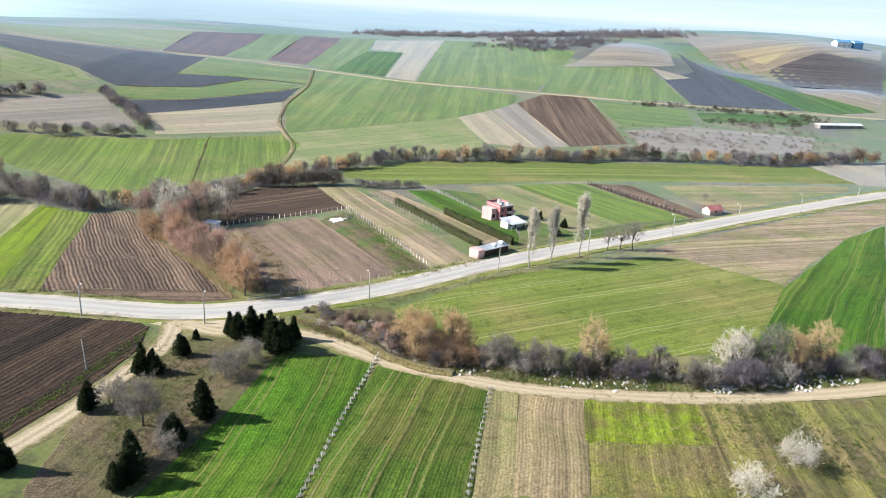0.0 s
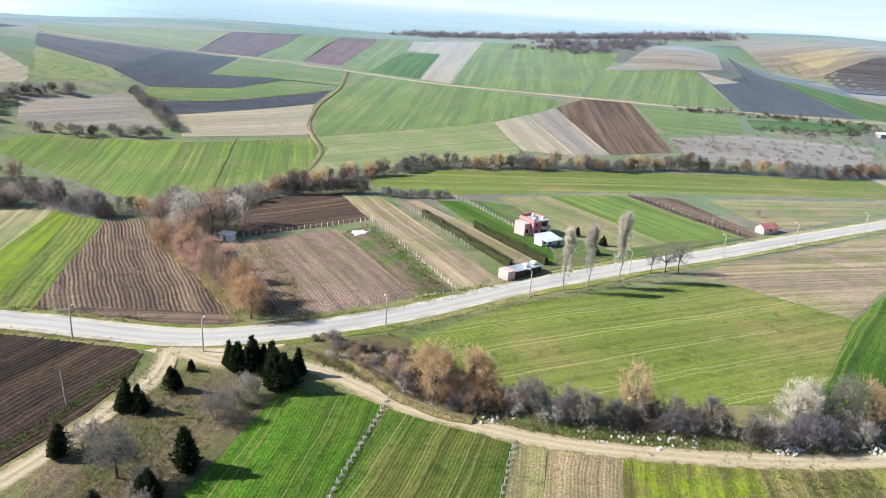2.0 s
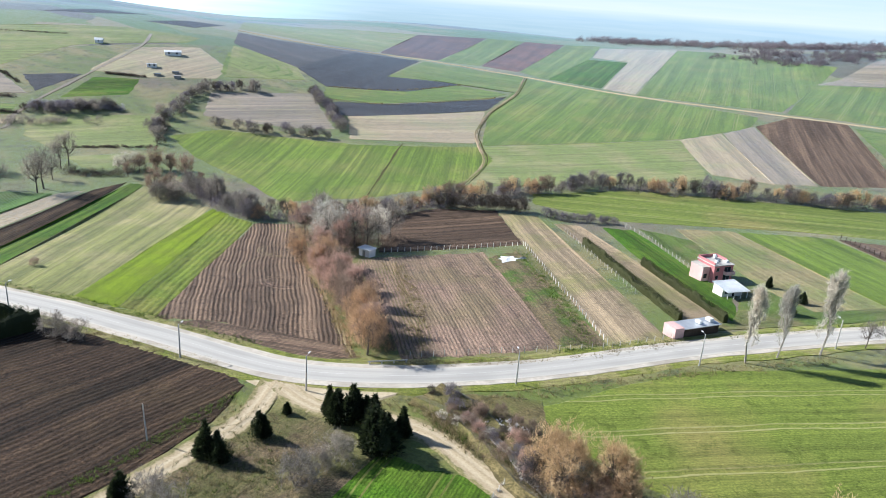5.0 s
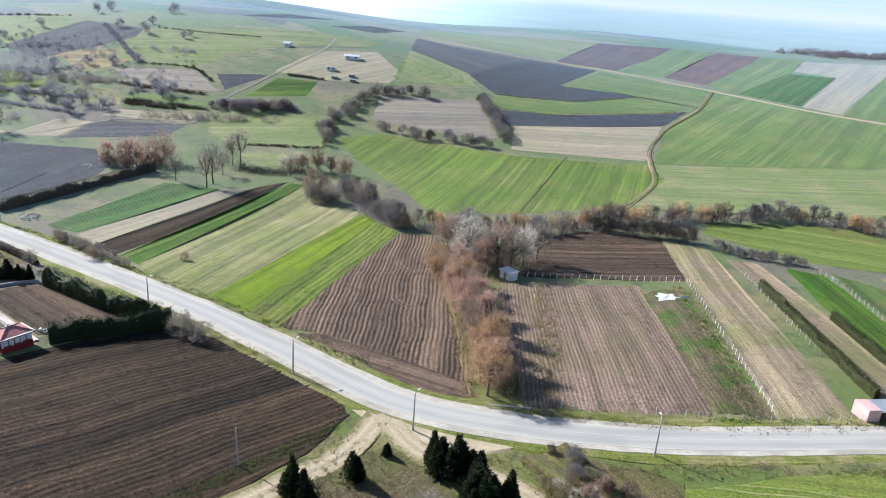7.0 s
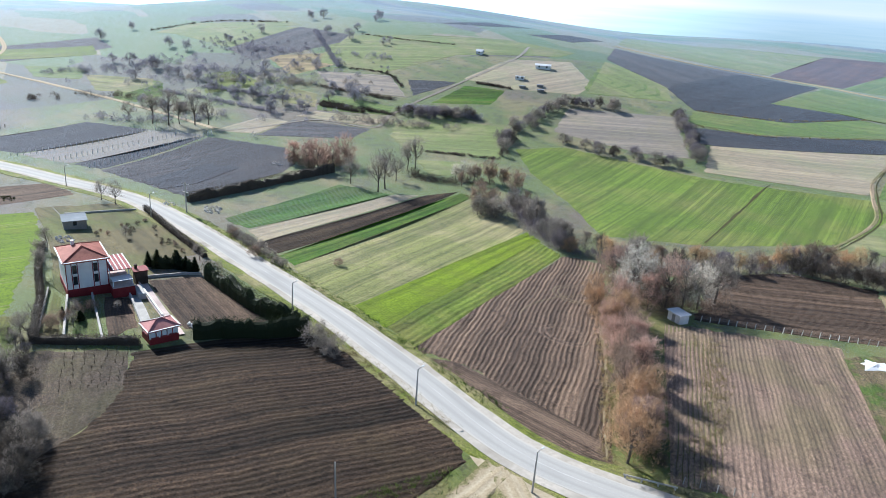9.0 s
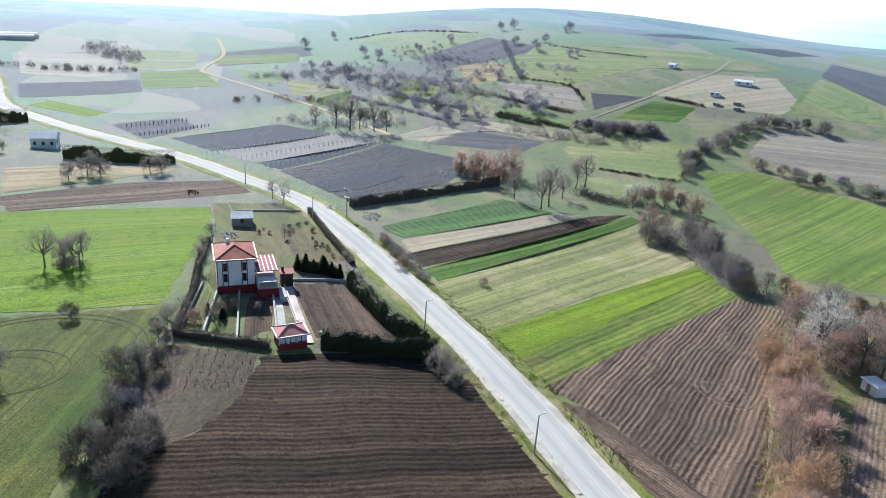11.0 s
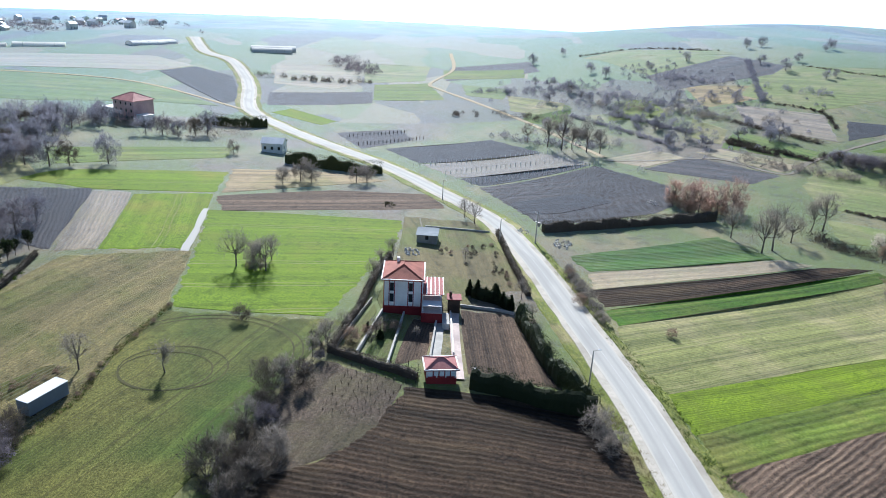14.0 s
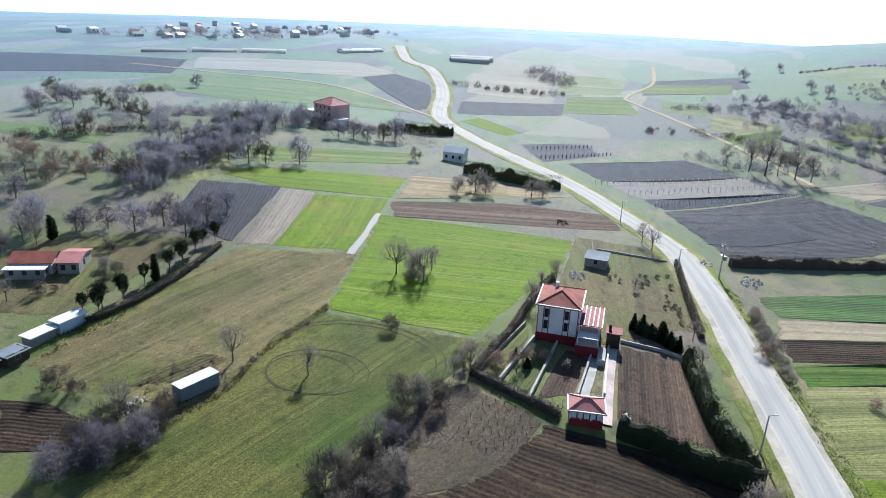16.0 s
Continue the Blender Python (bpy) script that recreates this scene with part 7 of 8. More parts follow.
def low_wall(points, tall, thick, material, label):
    """A garden wall, one block for each stretch."""
    w = site("garden_wall", points[0][0], points[0][1], 0, label, "wall")
    ox, oy, oz = w.matrix_world.translation
    for (ax, ay), (bx, by) in zip(points, points[1:]):
        bm = bmesh.new()
        n = max(1, int(math.hypot(bx - ax, by - ay) / 4))
        nx, ny = -(by - ay), bx - ax
        k = thick / 2 / math.hypot(nx, ny)
        rows = []
        for i in range(n + 1):
            x, y = ax + (bx - ax) * i / n, ay + (by - ay) * i / n
            g = h1(x, y) - oz
            rows.append([bm.verts.new((x + s * nx * k - ox, y + s * ny * k - oy, z)) for s, z in ((-1, g - 0.3), (1, g - 0.3), (1, g + tall), (-1, g + tall))])
        for r, s in zip(rows, rows[1:]):
            for i in range(4):
                bm.faces.new((r[i], r[(i + 1) % 4], s[(i + 1) % 4], s[i]))
        bm.faces.new(rows[0][::-1]), bm.faces.new(rows[-1])
        part("stretch", bm, material, w)
    return w


low_wall([(-145, 96), (-123, 89), (-117.5, 98)], 0.7, 0.3, GREY_WALL, "low grey garden wall round the plot")
low_wall([(-139.5, 98), (-122, 93)], 0.8, 0.35, CONCRETE, "low pale garden wall between beds")
low_wall([(-138.6, 102.2), (-117.6, 98)], 0.8, 0.35, CONCRETE, "low pale garden wall below the house")
low_wall([(-136, 108.4), (-121, 105.7)], 0.8, 0.35, CONCRETE, "low pale wall beside the garden path")
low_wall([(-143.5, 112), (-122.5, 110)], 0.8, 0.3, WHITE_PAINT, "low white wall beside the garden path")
low_wall([(-143.9, 114.2), (-142.5, 122), (-141, 125)], 0.6, 0.3, CONCRETE, "low pale wall at the garden's end")
strip("garden_path", [(-144, 113), (-130, 111.3), (-114, 109.9)], [(-0.9, 0.22), (0.9, 0.22)], PAVING, "pinkish paved garden path", "path", 40, 0.05)
strip("garden_path", [(-136, 109), (-128, 107.8), (-120, 106.4)], [(-0.9, 0.2), (0.9, 0.2)], CONCRETE, "grey concrete garden path", "path", 41, 0.05)


def dwelling(x, y, turn, w, d, h, wall, roof, label, style="gable", rise=1.6, windows=2, storeys=1, category="house", name="house", group="", sink=-0.1):
    e = site(name, x, y, turn, label, category, group, sink)
    holes = []
    for s in range(storeys):
        z = 0.9 + s * h / storeys
        for k in range(windows):
            c = w * (k + 0.5) / windows
            holes.append((c - 0.5, c + 0.5, z, z + 1.25))
    four_walls(e, w, d, -0.6, h, wall, holes, [(d * 0.35, d * 0.35 + 1.0, 0.9, 2.1)] if windows else ())
    if style == "gable":
        gable_roof(e, w, d, h, rise, 0.4, roof)
    elif style == "hip":
        hip_roof(e, w, d, h, rise, 0.5, roof)
    else:
        boxes("roof", [(-0.3, w + 0.3, -0.4, d + 0.3, h, h + 0.16)], roof, e)
    return e


def pink_house():
    e = site("house", 17.8, 222.5, 40, "unfinished pink two-storey house with a flat roof terrace", "house", sink=-0.2)
    four_walls(e, 6.0, 6.5, -0.6, 4.7, PINK_PAINT, [(0.7, 1.7, 0.9, 2.1), (3.2, 5.4, 0.3, 2.2), (0.7, 1.7, 3.1, 4.2), (3.2, 5.4, 2.8, 4.3)], [(1.5, 2.6, 3.1, 4.2), (4.0, 5.1, 3.1, 4.2), (1.5, 2.6, 0.9, 2.1)])
    boxes("roof_slab", [(-0.2, 6.2, -0.2, 6.7, 4.7, 4.9)], CONCRETE, e)
    boxes("parapet", [(0, 6.0, 6.2, 6.5, 4.9, 5.6), (0, 0.25, 0.2, 6.2, 4.9, 5.5), (5.75, 6.0, 2.5, 6.2, 4.9, 5.5)], PINK_PAINT, e)
    boxes("balcony", [(3.0, 5.8, -1.2, -0.004, 2.35, 2.55)], CONCRETE, e, "concrete balcony slab")
    boxes("balcony_wall", [(3.0, 5.8, -1.2, -1.08, 2.554, 3.3), (3.0, 3.12, -1.076, -0.01, 2.554, 3.3), (5.68, 5.8, -1.076, -0.01, 2.554, 3.3)], PALE_PINK, e, "pale pink balcony wall")
    boxes("side_wing", [(-2.2, -0.01, 1.6, 6.2, -0.6, 3.9)], PALE_PINK, e, "pale pink lower wing")
    boxes("wing_roof", [(-2.3, -0.02, 1.5, 6.3, 3.904, 4.05)], CONCRETE, e, "flat concrete roof of the wing")
    boxes("wing_window", [(-1.7, -0.7, 1.54, 1.596, 1.0, 2.2)], GLASS, e)
    for x, y, z in ((1.2, 1.0, 5.6), (4.6, 1.2, 5.5), (3.6, 4.5, 5.9)):
        boxes("roof_tank", [(x, x + 0.8, y, y + 0.8, 4.904, z)], WHITE_ROOF, e, "white water tank on the roof", 0.06)
    for x, y in ((2.4, 2.2), (3.1, 2.9)):
        boxes("roof_panel", [(x, x + 1.0, y, y + 0.5, 4.904, 5.3)], SHEET_GREY, e, "dark panel leaning on the roof")


def annexe():
    """A low white room with a pent sheet roof carried out on posts."""
    e = site("annexe", 19.8, 212.3, 38, "low white annexe with a pale pent sheet roof", "annexe", sink=-0.1)
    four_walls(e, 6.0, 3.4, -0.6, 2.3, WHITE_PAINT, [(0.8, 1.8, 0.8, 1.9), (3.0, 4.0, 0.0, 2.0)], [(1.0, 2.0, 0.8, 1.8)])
    for x in (0.1, 2.0, 4.0, 5.9):
        boxes("post", [(x - 0.06, x + 0.06, -1.9, -1.78, -0.6, 2.0)], WHITE_PAINT, e)
    bm = bmesh.new()
    box(bm, -0.4, 6.4, -2.2, 3.8, 0.0, 0.1)
    for v in bm.verts:
        v.co.z += 2.05 + (v.co.y + 2.2) * 0.12
    roof = part("roof", bm, METAL_ROOF, e, "pale ribbed sheet roof")
    for k in range(9):
        bm = bmesh.new()
        box(bm, -0.3 + 0.8 * k, -0.22 + 0.8 * k, -2.2, 3.8, 0.105, 0.16)
        for v in bm.verts:
            v.co.z += 2.05 + (v.co.y + 2.2) * 0.12
        part("rib", bm, METAL_ROOF, roof)


annexe()
pink_house()
low_block = dwelling(11.2, 182.2, 42, 9.5, 3.2, 2.1, DARK_WOOD, METAL_ROOF, "low roadside shed with pale pink end wall and dark front", "flat", 0, 0, category="shed", name="shed")
boxes("end_wall", [(-2.4, -0.05, -0.3, 3.3, -0.4, 2.5)], PALE_PINK, low_block, "pale pink end room")
boxes("tank", [(4.5, 5.3, 0.6, 1.9, 2.46, 3.0)], WHITE_ROOF, low_block, "white tank")
boxes("tank", [(7.6, 8.6, 0.8, 2.2, 2.46, 3.1)], WHITE_ROOF, low_block, "white tank")
dwelling(92.0, 238.8, 25, 5.6, 3.8, 2.0, PALE_PINK, PINK_ROOF, "small pale roadside cottage with a faded red roof", "gable", 1.2, 1)
hut = dwelling(-71.5, 201.0, -15, 3.6, 2.6, 2.3, WHITE_PAINT, WHITE_ROOF, "small white site hut under bare trees", "flat", 0, 0, category="hut", name="hut")
boxes("door", [(1.3, 2.2, -0.05, -0.004, -0.1, 1.95)], GREY_WALL, hut)
barn = dwelling(-184.0, 108.4, 80, 5.2, 6.0, 2.2, GREY_WALL, SHEET_GREY, "small grey shed with a metal sheet roof", "flat", 0, 1, category="shed", name="shed")
dwelling(-133.3, -4.4, 107, 7.6, 6.0, 2.6, WHITE_PAINT, ROOF_TILE, "single-storey farmhouse with a red tiled roof", "gable", 1.2, 3)
porch = dwelling(-130.9, -3.8, 107, 7.2, 2.1, 2.2, GREY_WALL, WHITE_ROOF, "open veranda with a white sheet roof before the farmhouse", "flat", 0, 3, category="veranda", name="veranda")
dwelling(-135.9, 3.8, 107, 4.0, 7.5, 2.6, GREY_WALL, PINK_ROOF, "grey farm outbuilding with a reddish roof", "gable", 0.8, 2, category="outbuilding", name="outbuilding")
dwelling(-110.3, 17.6, 165, 4.6, 2.2, 1.9, GREY_WALL, WHITE_ROOF, "low shed with a white sheet roof", "flat", 0, 0, category="shed", name="shed", group="sheds along the lane")
dwelling(-115.4, 19.1, 164, 5.2, 2.2, 2.2, PALE_BLUE, WHITE_ROOF, "low shed with pale blue walls and a sheet roof", "flat", 0, 0, category="shed", name="shed", group="sheds along the lane")
dwelling(-104.4, 18.2, 165, 3.6, 2.8, 1.9, DARK_WOOD, SHEET_GREY, "dark timber shed with a grey sheet roof", "flat", 0, 1, category="shed", name="shed", group="sheds along the lane")
dwelling(-100.0, 15.8, 160, 4.0, 2.8, 1.9, GREY_WALL, WHITE_ROOF, "open shed with a white sheet roof", "flat", 0, 0, category="shed", name="shed", group="sheds along the lane")
trailer = site("container", -103.2, 46.0, 152, "long grey box container with a white roof standing in the field", "container")
boxes("body", [(0, 6.6, -2.3, 0, 0.25, 2.4)], SHEET_GREY, trailer, "", 0.04)
boxes("roof", [(-0.05, 6.65, -2.35, 0.05, 2.4, 2.5)], WHITE_ROOF, trailer, "white sheet roof")
for k in range(2):
    boxes("skid", [(0.6 + 4.8 * k, 1.0 + 4.8 * k, -2.3, -0.1, -0.2, 0.25)], DARK_WOOD, trailer)
# plaster paled here to carry the distance haze in its colour
big = dwelling(-318.0, -6.0, 55, 12.0, 10.0, 8.0, PALE_PINK, PINK_ROOF, "large pink three-storey house with a hip roof in haze", "hip", 2.6, 4, 3)
boxes("annexe", [(-9.0, -0.5, 1.0, 8.0, -0.6, 4.0)], WHITE_ROOF, big, "white annexe")
boxes("porch", [(13.3, 18.0, 0.0, 5.0, -0.6, 3.2)], WHITE_PAINT, big, "white porch")
dwelling(-281.0, 57.5, 80, 8.0, 6.0, 3.4, WHITE_PAINT, WHITE_ROOF, "white house with a pale roof beside a windbreak", "gable", 1.6, 3)
dwelling(-293.0, 397.0, 40, 9.0, 4.0, 2.1, WHITE_PAINT, WHITE_ROOF, "long low white farm building on the hillside", "gable", 0.8, 2)
dwelling(-284.0, 371.0, 40, 5.0, 3.0, 1.9, WHITE_PAINT, METAL_ROOF, "small white farm building among pens", "flat", 0, 2)
dwelling(-334.0, 386.0, 30, 4.0, 3.0, 2.0, WHITE_PAINT, WHITE_ROOF, "small white hut on the upper slope", "gable", 1.0, 1)
dwelling(362.0, 705.0, 10, 15.0, 9.0, 4.5, WHITE_PAINT, BLUE_PAINT, "farm building with a blue sheet roof on the hill", "gable", 2.0, 3)
dwelling(380.0, 708.0, 10, 9.0, 8.0, 5.5, BLUE_PAINT, BLUE_PAINT, "blue sheet-metal barn on the hill", "gable", 2.0, 0, category="barn", name="barn")


def polytunnel(x, y, turn, length, wide=13.0, tall=2.8):
    """A plastic greenhouse: hoops under a white film, closed at both ends."""
    e = site("greenhouse", x, y, turn, "long white plastic-covered greenhouse tunnel in the plain", "greenhouse", "greenhouses in the plain")
    n, m = 10, max(2, int(length / 6))
    verts = [(length * j / m, -wide / 2 * math.cos(math.pi * i / n), -0.4 + (tall + 0.4) * math.sin(math.pi * i / n)) for j in range(m + 1) for i in range(n + 1)]
    faces = [(j * (n + 1) + i, j * (n + 1) + i + 1, (j + 1) * (n + 1) + i + 1, (j + 1) * (n + 1) + i) for j in range(m) for i in range(n)]
    faces += [tuple(range(n, -1, -1)), tuple(range(m * (n + 1), (m + 1) * (n + 1)))]
    film_ob = new("cover", mesh_of("cover", verts, faces, FILM))
    film_ob.parent = e
    for j in range(m + 1):
        lv, lf = [], []
        for i in range(n):
            a, b = verts[j * (n + 1) + i], verts[j * (n + 1) + i + 1]
            limb(lv, lf, np.array(a) * (1, 1.01, 1.01), np.array(b) * (1, 1.01, 1.01), 0.06, 0.06, 4)
        hoop = new("hoop", mesh_of("hoop", lv, lf, STEEL))
        hoop.parent = e


for x, y, turn, length in [(-517, -206, 108, 32), (-528, -172, 108, 32), (-539, -138, 107, 32), (-572, -72, 132, 26), (-580, -66, 132, 26), (-583, 14, 98, 30), (-592, 12, 98, 34)]:
    polytunnel(x, y, turn, length)
dwelling(232, 450, 18, 34.0, 5.0, 2.4, GREY_WALL, WHITE_ROOF, "long low farm shed with a white sheet roof", "gable", 0.9, 6, category="shed", name="shed")
for x, y in ((-272, 362), (-268, 372), (-262, 366)):
    dwelling(x, y, 40, 3.4, 2.2, 1.3, GREY_WALL, SHEET_GREY, "small timber animal pen with a sheet roof", "flat", 0, 0, category="pen", name="animal_pen", group="animal pens")


def village():
    """Houses far down the road; white walls and pale roofs stand in for the haze."""
    rng = random.Random(5)
    for _ in range(44):
        x, y = rng.uniform(-1050, -660), rng.uniform(-430, -110)
        w, d, h = rng.uniform(6, 10), rng.uniform(5, 8), rng.choice((2.8, 3.0, 5.0))
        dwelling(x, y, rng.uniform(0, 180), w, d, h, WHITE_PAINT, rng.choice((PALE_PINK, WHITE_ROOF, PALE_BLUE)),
                 "far village house with a pitched roof", "gable", 1.8, 3, 2 if h > 5 else 1, group="village houses")


village()


# ---- poles, fences and small things ----
def lamp_pole(x, y, turn, tall=6.6):
    e = site("street_lamp", x, y, turn, "slim concrete lamp pole beside the road", "street lamp", "lamp poles along the road")
    lv, lf = [], []
    limb(lv, lf, np.array((0, 0, -0.4)), np.array((0, 0, tall)), 0.16, 0.09, 8)
    p = new("pole", mesh_of("pole", lv, lf, CONCRETE))
    p.parent = e
    lv, lf = [], []
    limb(lv, lf, np.array((0, 0, tall - 0.15)), np.array((0.9, 0, tall + 0.12)), 0.045, 0.035, 6)
    a = new("arm", mesh_of("arm", lv, lf, STEEL))
    a.parent = e
    boxes("lamp_head", [(0.7, 1.3, -0.13, 0.13, tall + 0.06, tall + 0.2)], WHITE_ROOF, e, "white lamp head", 0.04)


for x, y, turn in [(-73, 131.3, 90), (-47.5, 130.6, 90), (-16, 148, 120), (14.5, 170, 125), (41, 190, 125), (70.5, 210, 125), (97.5, 228, 125), (127, 247, 125), (158, 267, 125),
                   (-113.5, 132.2, 90), (-189, 131.3, 90), (-230, 120.5, 70)]:
    lamp_pole(x, y, turn)


def bare_pole(x, y, tall, lean):
    e = site("utility_pole", x, y, 0, "thin bare wooden utility pole in the field", "utility pole")
    lv, lf = [], []
    limb(lv, lf, np.array((0, 0, -0.4)), np.array((lean, 0, tall)), 0.12, 0.08, 8)
    p = new("pole", mesh_of("pole", lv, lf, CONCRETE))
    p.parent = e


bare_pole(-60.5, 108.5, 6.0, -0.35)


def pylon(x, y):
    e = site("power_pole", x, y, 20, "concrete power pole with crossarms and insulators", "power pole")
    lv, lf = [], []
    limb(lv, lf, np.array((0, 0, -0.4)), np.array((0, 0, 9.0)), 0.22, 0.13, 8)
    p = new("pole", mesh_of("pole", lv, lf, CONCRETE))
    p.parent = e
    boxes("crossarm", [(-1.4, 1.4, -0.08, 0.08, 8.3, 8.45)], STEEL, e)
    boxes("crossarm", [(-0.9, 0.9, -0.3, 0.3, 6.0, 6.15)], STEEL, e)
    boxes("transformer", [(-0.5, 0.5, 0.16, 0.8, 4.9, 5.9)], STEEL, e, "grey transformer box")
    for k in (-1.3, 0.0, 1.3):
        lv, lf = [], []
        limb(lv, lf, np.array((k, 0, 8.45)), np.array((k, 0, 8.85)), 0.08, 0.05, 6)
        i = new("insulator", mesh_of("insulator", lv, lf, WHITE_PAINT))
        i.parent = e


pylon(-190, 141.5)
POST_MESH = {}


def fence(points, gap, tall, material, label, seed, wires=2, thick=0.07):
    rng = random.Random(seed)
    x0, y0 = points[0]
    e = site("fence", x0, y0, 0, label, "fence")
    z0 = e.matrix_world.translation.z
    key = (material.name, tall, thick)
    if key not in POST_MESH:
        lv, lf = [], []
        limb(lv, lf, np.array((0, 0, -0.2)), np.array((0, 0, tall)), thick * 1.3, thick, 4)
        POST_MESH[key] = mesh_of("post", lv, lf, material)
    line = []
    for (ax, ay), (bx, by) in zip(points, points[1:]):
        n = max(1, round(math.hypot(bx - ax, by - ay) / gap))
        line += [(ax + (bx - ax) * i / n + rng.uniform(-0.1, 0.1), ay + (by - ay) * i / n + rng.uniform(-0.1, 0.1)) for i in range(n)]
    line.append(points[-1])
    for x, y in line:
        p = new("post", POST_MESH[key])
        p.parent = e
        p.matrix_basis = pose(x - x0, y - y0, h1(x, y) - z0 + rng.uniform(-0.1, 0.05), rng.uniform(-5, 5), rng.uniform(-5, 5), rng.uniform(0, 90))
    for k in range(wires):
        lv, lf = [], []
        up = tall * (0.9 - 0.35 * k)
        for px, py in line:
            lv += [(px - x0 + dx, py - y0, h1(px, py) - z0 + up + dz) for dx, dz in ((-0.012, 0), (0.012, 0), (0, 0.018))]
        lf = [(3 * i + q, 3 * i + (q + 1) % 3, 3 * i + 3 + (q + 1) % 3, 3 * i + 3 + q) for i in range(len(line) - 1) for q in range(3)]
        w = new("wire", mesh_of("wire", lv, lf, STEEL))
        w.parent = e


fence([(-66.5, 206.5), (-33.5, 231.5)], 1.9, 1.4, WHITE_PAINT, "row of white concrete fence posts between ploughed plots", 1)
fence([(-33, 231), (-3, 172)], 2.2, 1.4, WHITE_PAINT, "row of white concrete fence posts down the field", 2)
fence([(-36.5, 149.5), (-21.5, 159), (-3.5, 169.5), (9, 180.5)], 2.2, 1.3, CONCRETE, "roadside wire fence on pale concrete posts", 3)
fence([(-11, 120), (-14.5, 98), (-17.5, 76)], 1.7, 1.15, WHITE_PAINT, "field fence of pale posts in tall dry grass", 4, 3, 0.045)
fence([(9.5, 110), (7.5, 96), (5, 78)], 1.9, 0.9, WHITE_PAINT, "field fence of pale posts beside a stubble strip", 5, 2, 0.045)
fence([(-12.5, 272), (0, 256), (17, 222)], 2.4, 1.5, CONCRETE, "orchard fence on pale posts", 6)
fence([(58, 286), (83.5, 236)], 2.2, 1.6, DARK_WOOD, "dark field fence of rough stakes", 7, 2, 0.12)
fence([(-25, 252), (0, 205)], 2.5, 1.4, CONCRETE, "fence beside the long hedge", 8)
for k, run in enumerate([[(-278, 115), (-294, 144), (-310, 176)], [(-268, 126), (-283, 150), (-298, 182)], [(-255, 134), (-275, 163), (-291, 193)]]):
    fence(run, 2.6, 1.7, WHITE_PAINT, "vineyard row of white trellis posts", 60 + k, 2, 0.11)
for k, run in enumerate([[(-331, 90), (-349, 116)], [(-312, 94), (-336, 124)]]):
    fence(run, 2.2, 1.6, DARK_WOOD, "vineyard row of dark trellis stakes", 70 + k, 2, 0.14)


def pile(x, y, wide, tall, count, material, label, name, category, seed):
    """A heap of loose angular pieces."""
    rng = np.random.default_rng(seed)
    e = site(name, x, y, 0, label, category)
    z0 = e.matrix_world.translation.z
    stock = []
    for s in range(4):
        bm = bmesh.new()
        bmesh.ops.create_icosphere(bm, subdivisions=1, radius=1.0)
        for v in bm.verts:
            v.co *= rng.uniform(0.6, 1.15)
        me = bpy.data.meshes.new("piece")
        bm.to_mesh(me)
        bm.free()
        me.materials.append(material)
        stock.append(me)
    for _ in range(count):
        q, r = rng.uniform(0, 2 * math.pi), wide * math.sqrt(rng.uniform(0, 1))
        px, py = r * math.cos(q), 0.6 * r * math.sin(q)
        s = rng.uniform(0.12, 0.42)
        p = new("piece", stock[rng.integers(4)])
        p.parent = e
        p.matrix_basis = pose(px, py, h1(x + px, y + py) - z0 + rng.uniform(0, 1) * tall * max(0, 1 - r / wide) + s * 0.3, *rng.uniform(0, 360, 3)) @ Matrix.Diagonal((s * 1.3, s, s * 0.6, 1))


pile(51.5, 113.8, 2.8, 0.8, 60, RUBBLE, "heap of whitish rubble dumped beside the track", "rubble_heap", "rubble", 1)


def torn_sheet(x, y, wide, material, label, seed):
    """A crumpled plastic sheet lying on the soil, its corners pulled out into points."""
    rng = np.random.default_rng(seed)
    e = site("plastic_sheet", x, y, 0, label, "debris")
    z0 = e.matrix_world.translation.z
    spokes, rings = 22, 5
    reach = [wide * (0.42 + 0.58 * rng.uniform() ** 2.5) for k in range(spokes)]
    verts = [(0, 0, 0.7)]
    for j in range(1, rings + 1):
        for k in range(spokes):
            r, a = reach[k] * j / rings, 2 * math.pi * k / spokes
            px, py = r * math.cos(a), r * math.sin(a)
            verts.append((px, py, h1(x + px, y + py) - z0 + 0.16 + rng.uniform(0, 0.5) * (1 - j / rings)))
    faces = [(0, 1 + k, 1 + (k + 1) % spokes) for k in range(spokes)]
    faces += [(1 + (j - 1) * spokes + k, 1 + j * spokes + k, 1 + j * spokes + (k + 1) % spokes, 1 + (j - 1) * spokes + (k + 1) % spokes) for j in range(1, rings) for k in range(spokes)]
    ob = new("sheet", mesh_of("sheet", verts, faces, material))
    ob.parent = e


torn_sheet(-34.5, 217.0, 4.6, WHITE_ROOF, "white plastic sheet spread torn on the furrows", 2)
torn_sheet(-31.0, 219.5, 1.8, SHEET_GREY, "grey plastic sheet crumpled beside the fence", 3)
torn_sheet(53.0, 114.2, 2.0, WHITE_ROOF, "white plastic rubbish beside the dirt track", 4)
pile(-189.5, 149, 4.0, 0.2, 30, RUBBLE, "white stones and scraps beside the field", "rubble_heap", "rubble", 12)
pile(33, 114.3, 6.0, 0.2, 40, RUBBLE, "litter and pale stones under the thicket", "rubble_heap", "rubble", 13)
pile(6, 116.5, 4.0, 0.2, 24, RUBBLE, "scattered pale litter under the thicket", "rubble_heap", "rubble", 14)
pile(75, 118.5, 4.0, 0.3, 35, RUBBLE, "scattered pale rubble along the thicket", "rubble_heap", "rubble", 3)
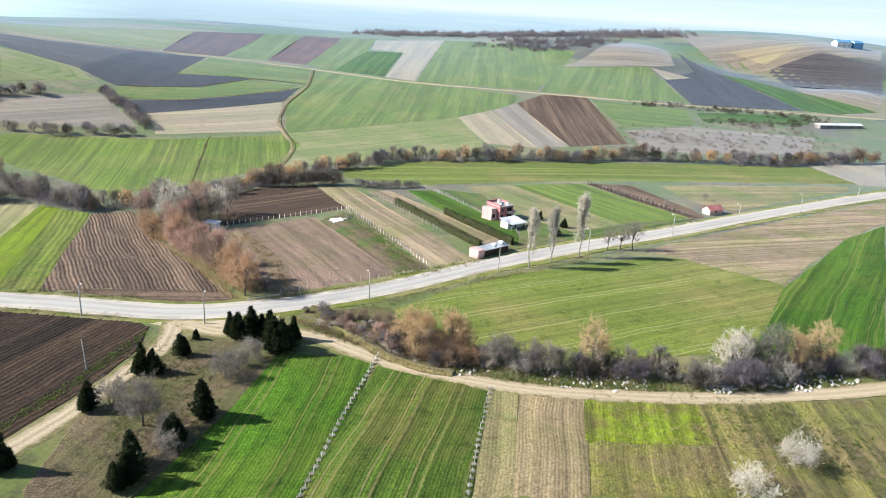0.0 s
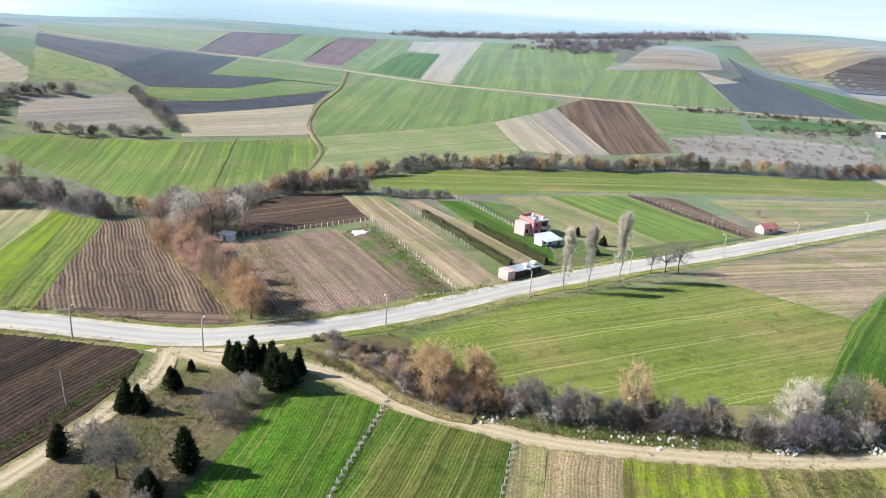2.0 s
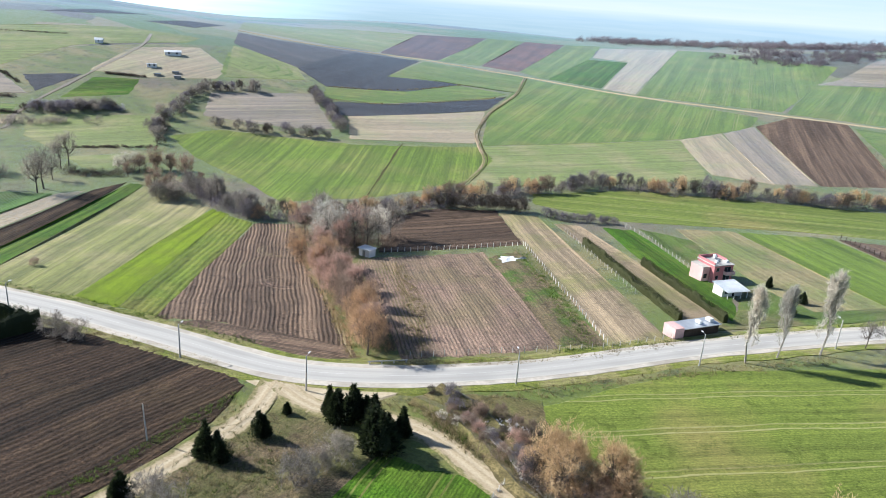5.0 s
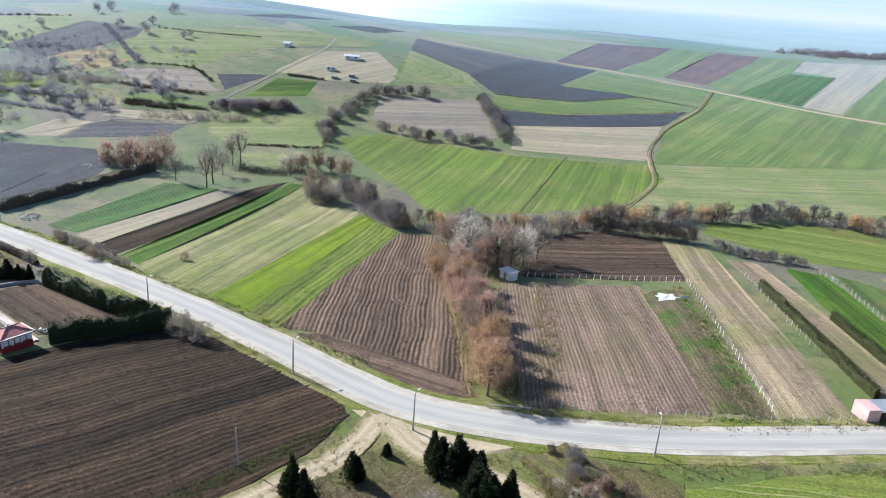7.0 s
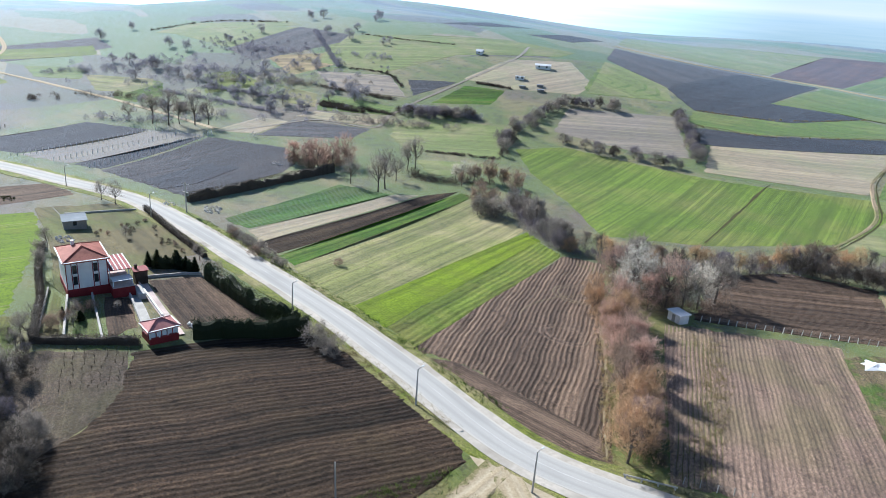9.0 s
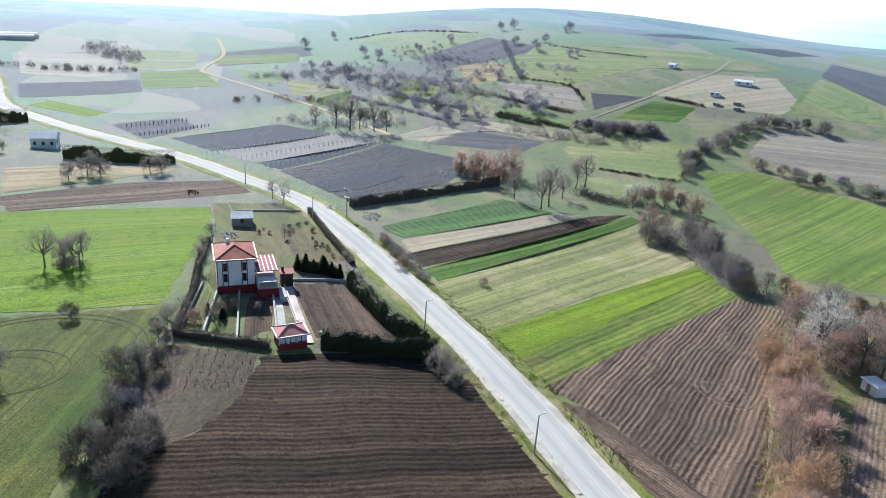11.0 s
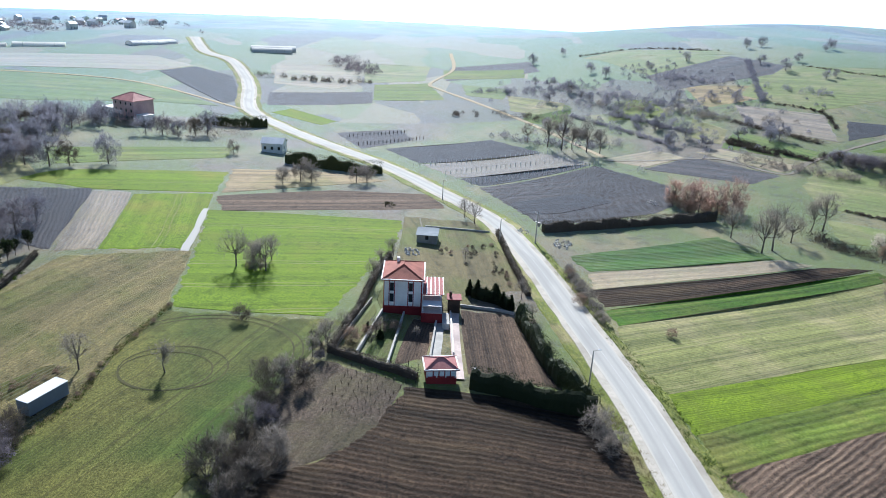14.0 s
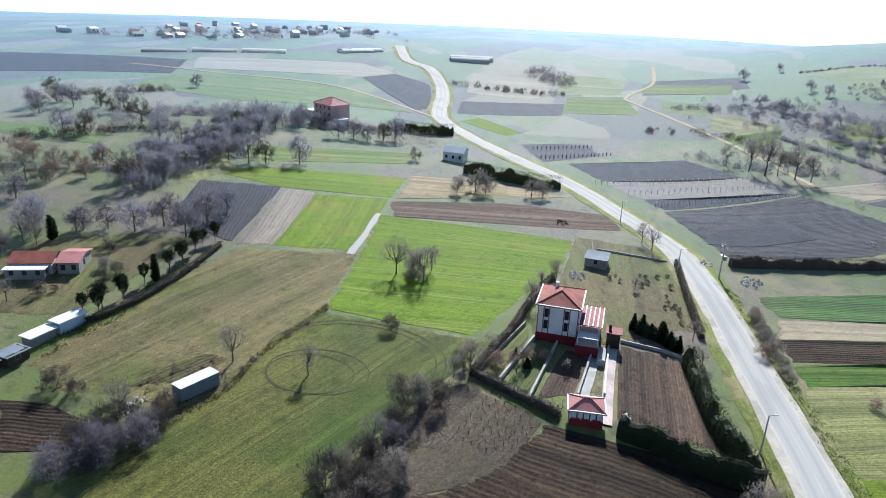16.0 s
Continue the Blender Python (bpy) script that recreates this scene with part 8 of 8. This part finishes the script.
pile(24, 114.8, 5.0, 0.2, 35, RUBBLE, "scattered pale stones beside the track", "rubble_heap", "rubble", 4)
pile(-100.5, 41.5, 2.4, 0.4, 18, RUBBLE, "few pale stones under the bare tree", "rubble_heap", "rubble", 5)
pile(-176, 106.5, 3.2, 0.9, 50, RUBBLE, "pile of pale building stones beside the shed", "stone_pile", "rubble", 6)
pile(-200, 140.5, 3.0, 0.3, 24, RUBBLE, "pale stones at the field entrance", "rubble_heap", "rubble", 7)
pile(-237, 195, 3.0, 0.8, 30, RUBBLE, "pale stone heap beside the reddish trees", "stone_pile", "rubble", 8)
pile(-113.6, 117.3, 0.8, 0.6, 10, WHITE_PAINT, "white garden stones on the soil", "garden_ornament", "ornament", 15)
pile(-116.6, 113.2, 1.2, 0.9, 18, WHITE_PAINT, "white garden ornaments on the soil", "garden_ornament", "ornament", 9)
pile(-14, 134, 3.5, 0.5, 80, RUBBLE, "whitish rubble and rubbish dumped in the ditch", "rubble_heap", "rubble", 16)
pile(-7, 121, 3.0, 0.3, 40, RUBBLE, "pale stones along the ditch", "rubble_heap", "rubble", 17)
pile(66, 116.4, 4.5, 0.5, 70, RUBBLE, "heaped whitish rubble beside the thicket", "rubble_heap", "rubble", 18)
pile(-99, 41.2, 1.6, 0.3, 16, WHITE_ROOF, "white plastic scraps under the bare tree", "rubble_heap", "rubble", 19)
pile(-9, 128, 4.0, 0.3, 26, RUBBLE, "pale rubbish in the ditch", "rubble_heap", "rubble", 10)


pile(-191.5, 150, 3.6, 0.5, 50, CONCRETE, "broken concrete slabs at the field's corner", "rubble_heap", "rubble", 20)
pile(-218.5, 103, 3.4, 0.9, 45, DARK_EARTH, "dark heap of soil on the bare plot", "soil_heap", "heap", 21)
low_wall([(-198.2, 112), (-197.6, 125), (-197, 130)], 0.5, 0.25, CONCRETE, "low concrete wall across the yard")


def vines():
    """Rows of pruned vine stumps, each with a few short canes."""
    rng = np.random.default_rng(8)
    tv, tf = [], []
    for i in range(11):
        for j in range(9):
            c = np.array((-121.5, 93.0)) + i * np.array((1.9, -0.55)) + j * np.array((0.55, 1.75)) * (1 - 0.035 * i) + rng.normal(0, 0.15, 2)
            if c[0] > -102.5 or c @ np.array((0.32, 0.95)) > 61.5 + 0.12 * i:
                continue
            g = h1(c[0], c[1])
            limb(tv, tf, np.array((c[0], c[1], g - 0.1)), np.array((c[0] + rng.normal(0, 0.1), c[1], g + 0.4)), 0.06, 0.045, 4)
            for _ in range(6):
                sliver(tv, tf, np.array((c[0], c[1], g + 0.45)), unit(rng.normal(0, 0.6, 3) + np.array((0, 0, 0.6))), rng.uniform(0.35, 0.7), 0.07, rng)
    tagged(new("vines", mesh_of("vines", tv, tf, TWIG["dark"])), "dark pruned vine stumps in rows on tan soil", "vines", kind="stuff")


vines()


def guard_rail():
    e = site("guard_rail", -42, 143.6, 0, "low concrete guard rail where the creek passes the road", "guard rail")
    ax, ay, bx, by = 0.0, 0.0, 5.6, 3.6
    for k in range(4):
        x, y = bx * k / 3, by * k / 3
        boxes("post", [(x - 0.1, x + 0.1, y - 0.1, y + 0.1, -0.3, 0.75)], CONCRETE, e)
    lv, lf = [], []
    limb(lv, lf, np.array((-0.3, -0.1, 0.72)), np.array((bx + 0.3, by + 0.1, 0.72)), 0.12, 0.12, 6)
    rail = new("rail", mesh_of("rail", lv, lf, CONCRETE))
    rail.parent = e


guard_rail()
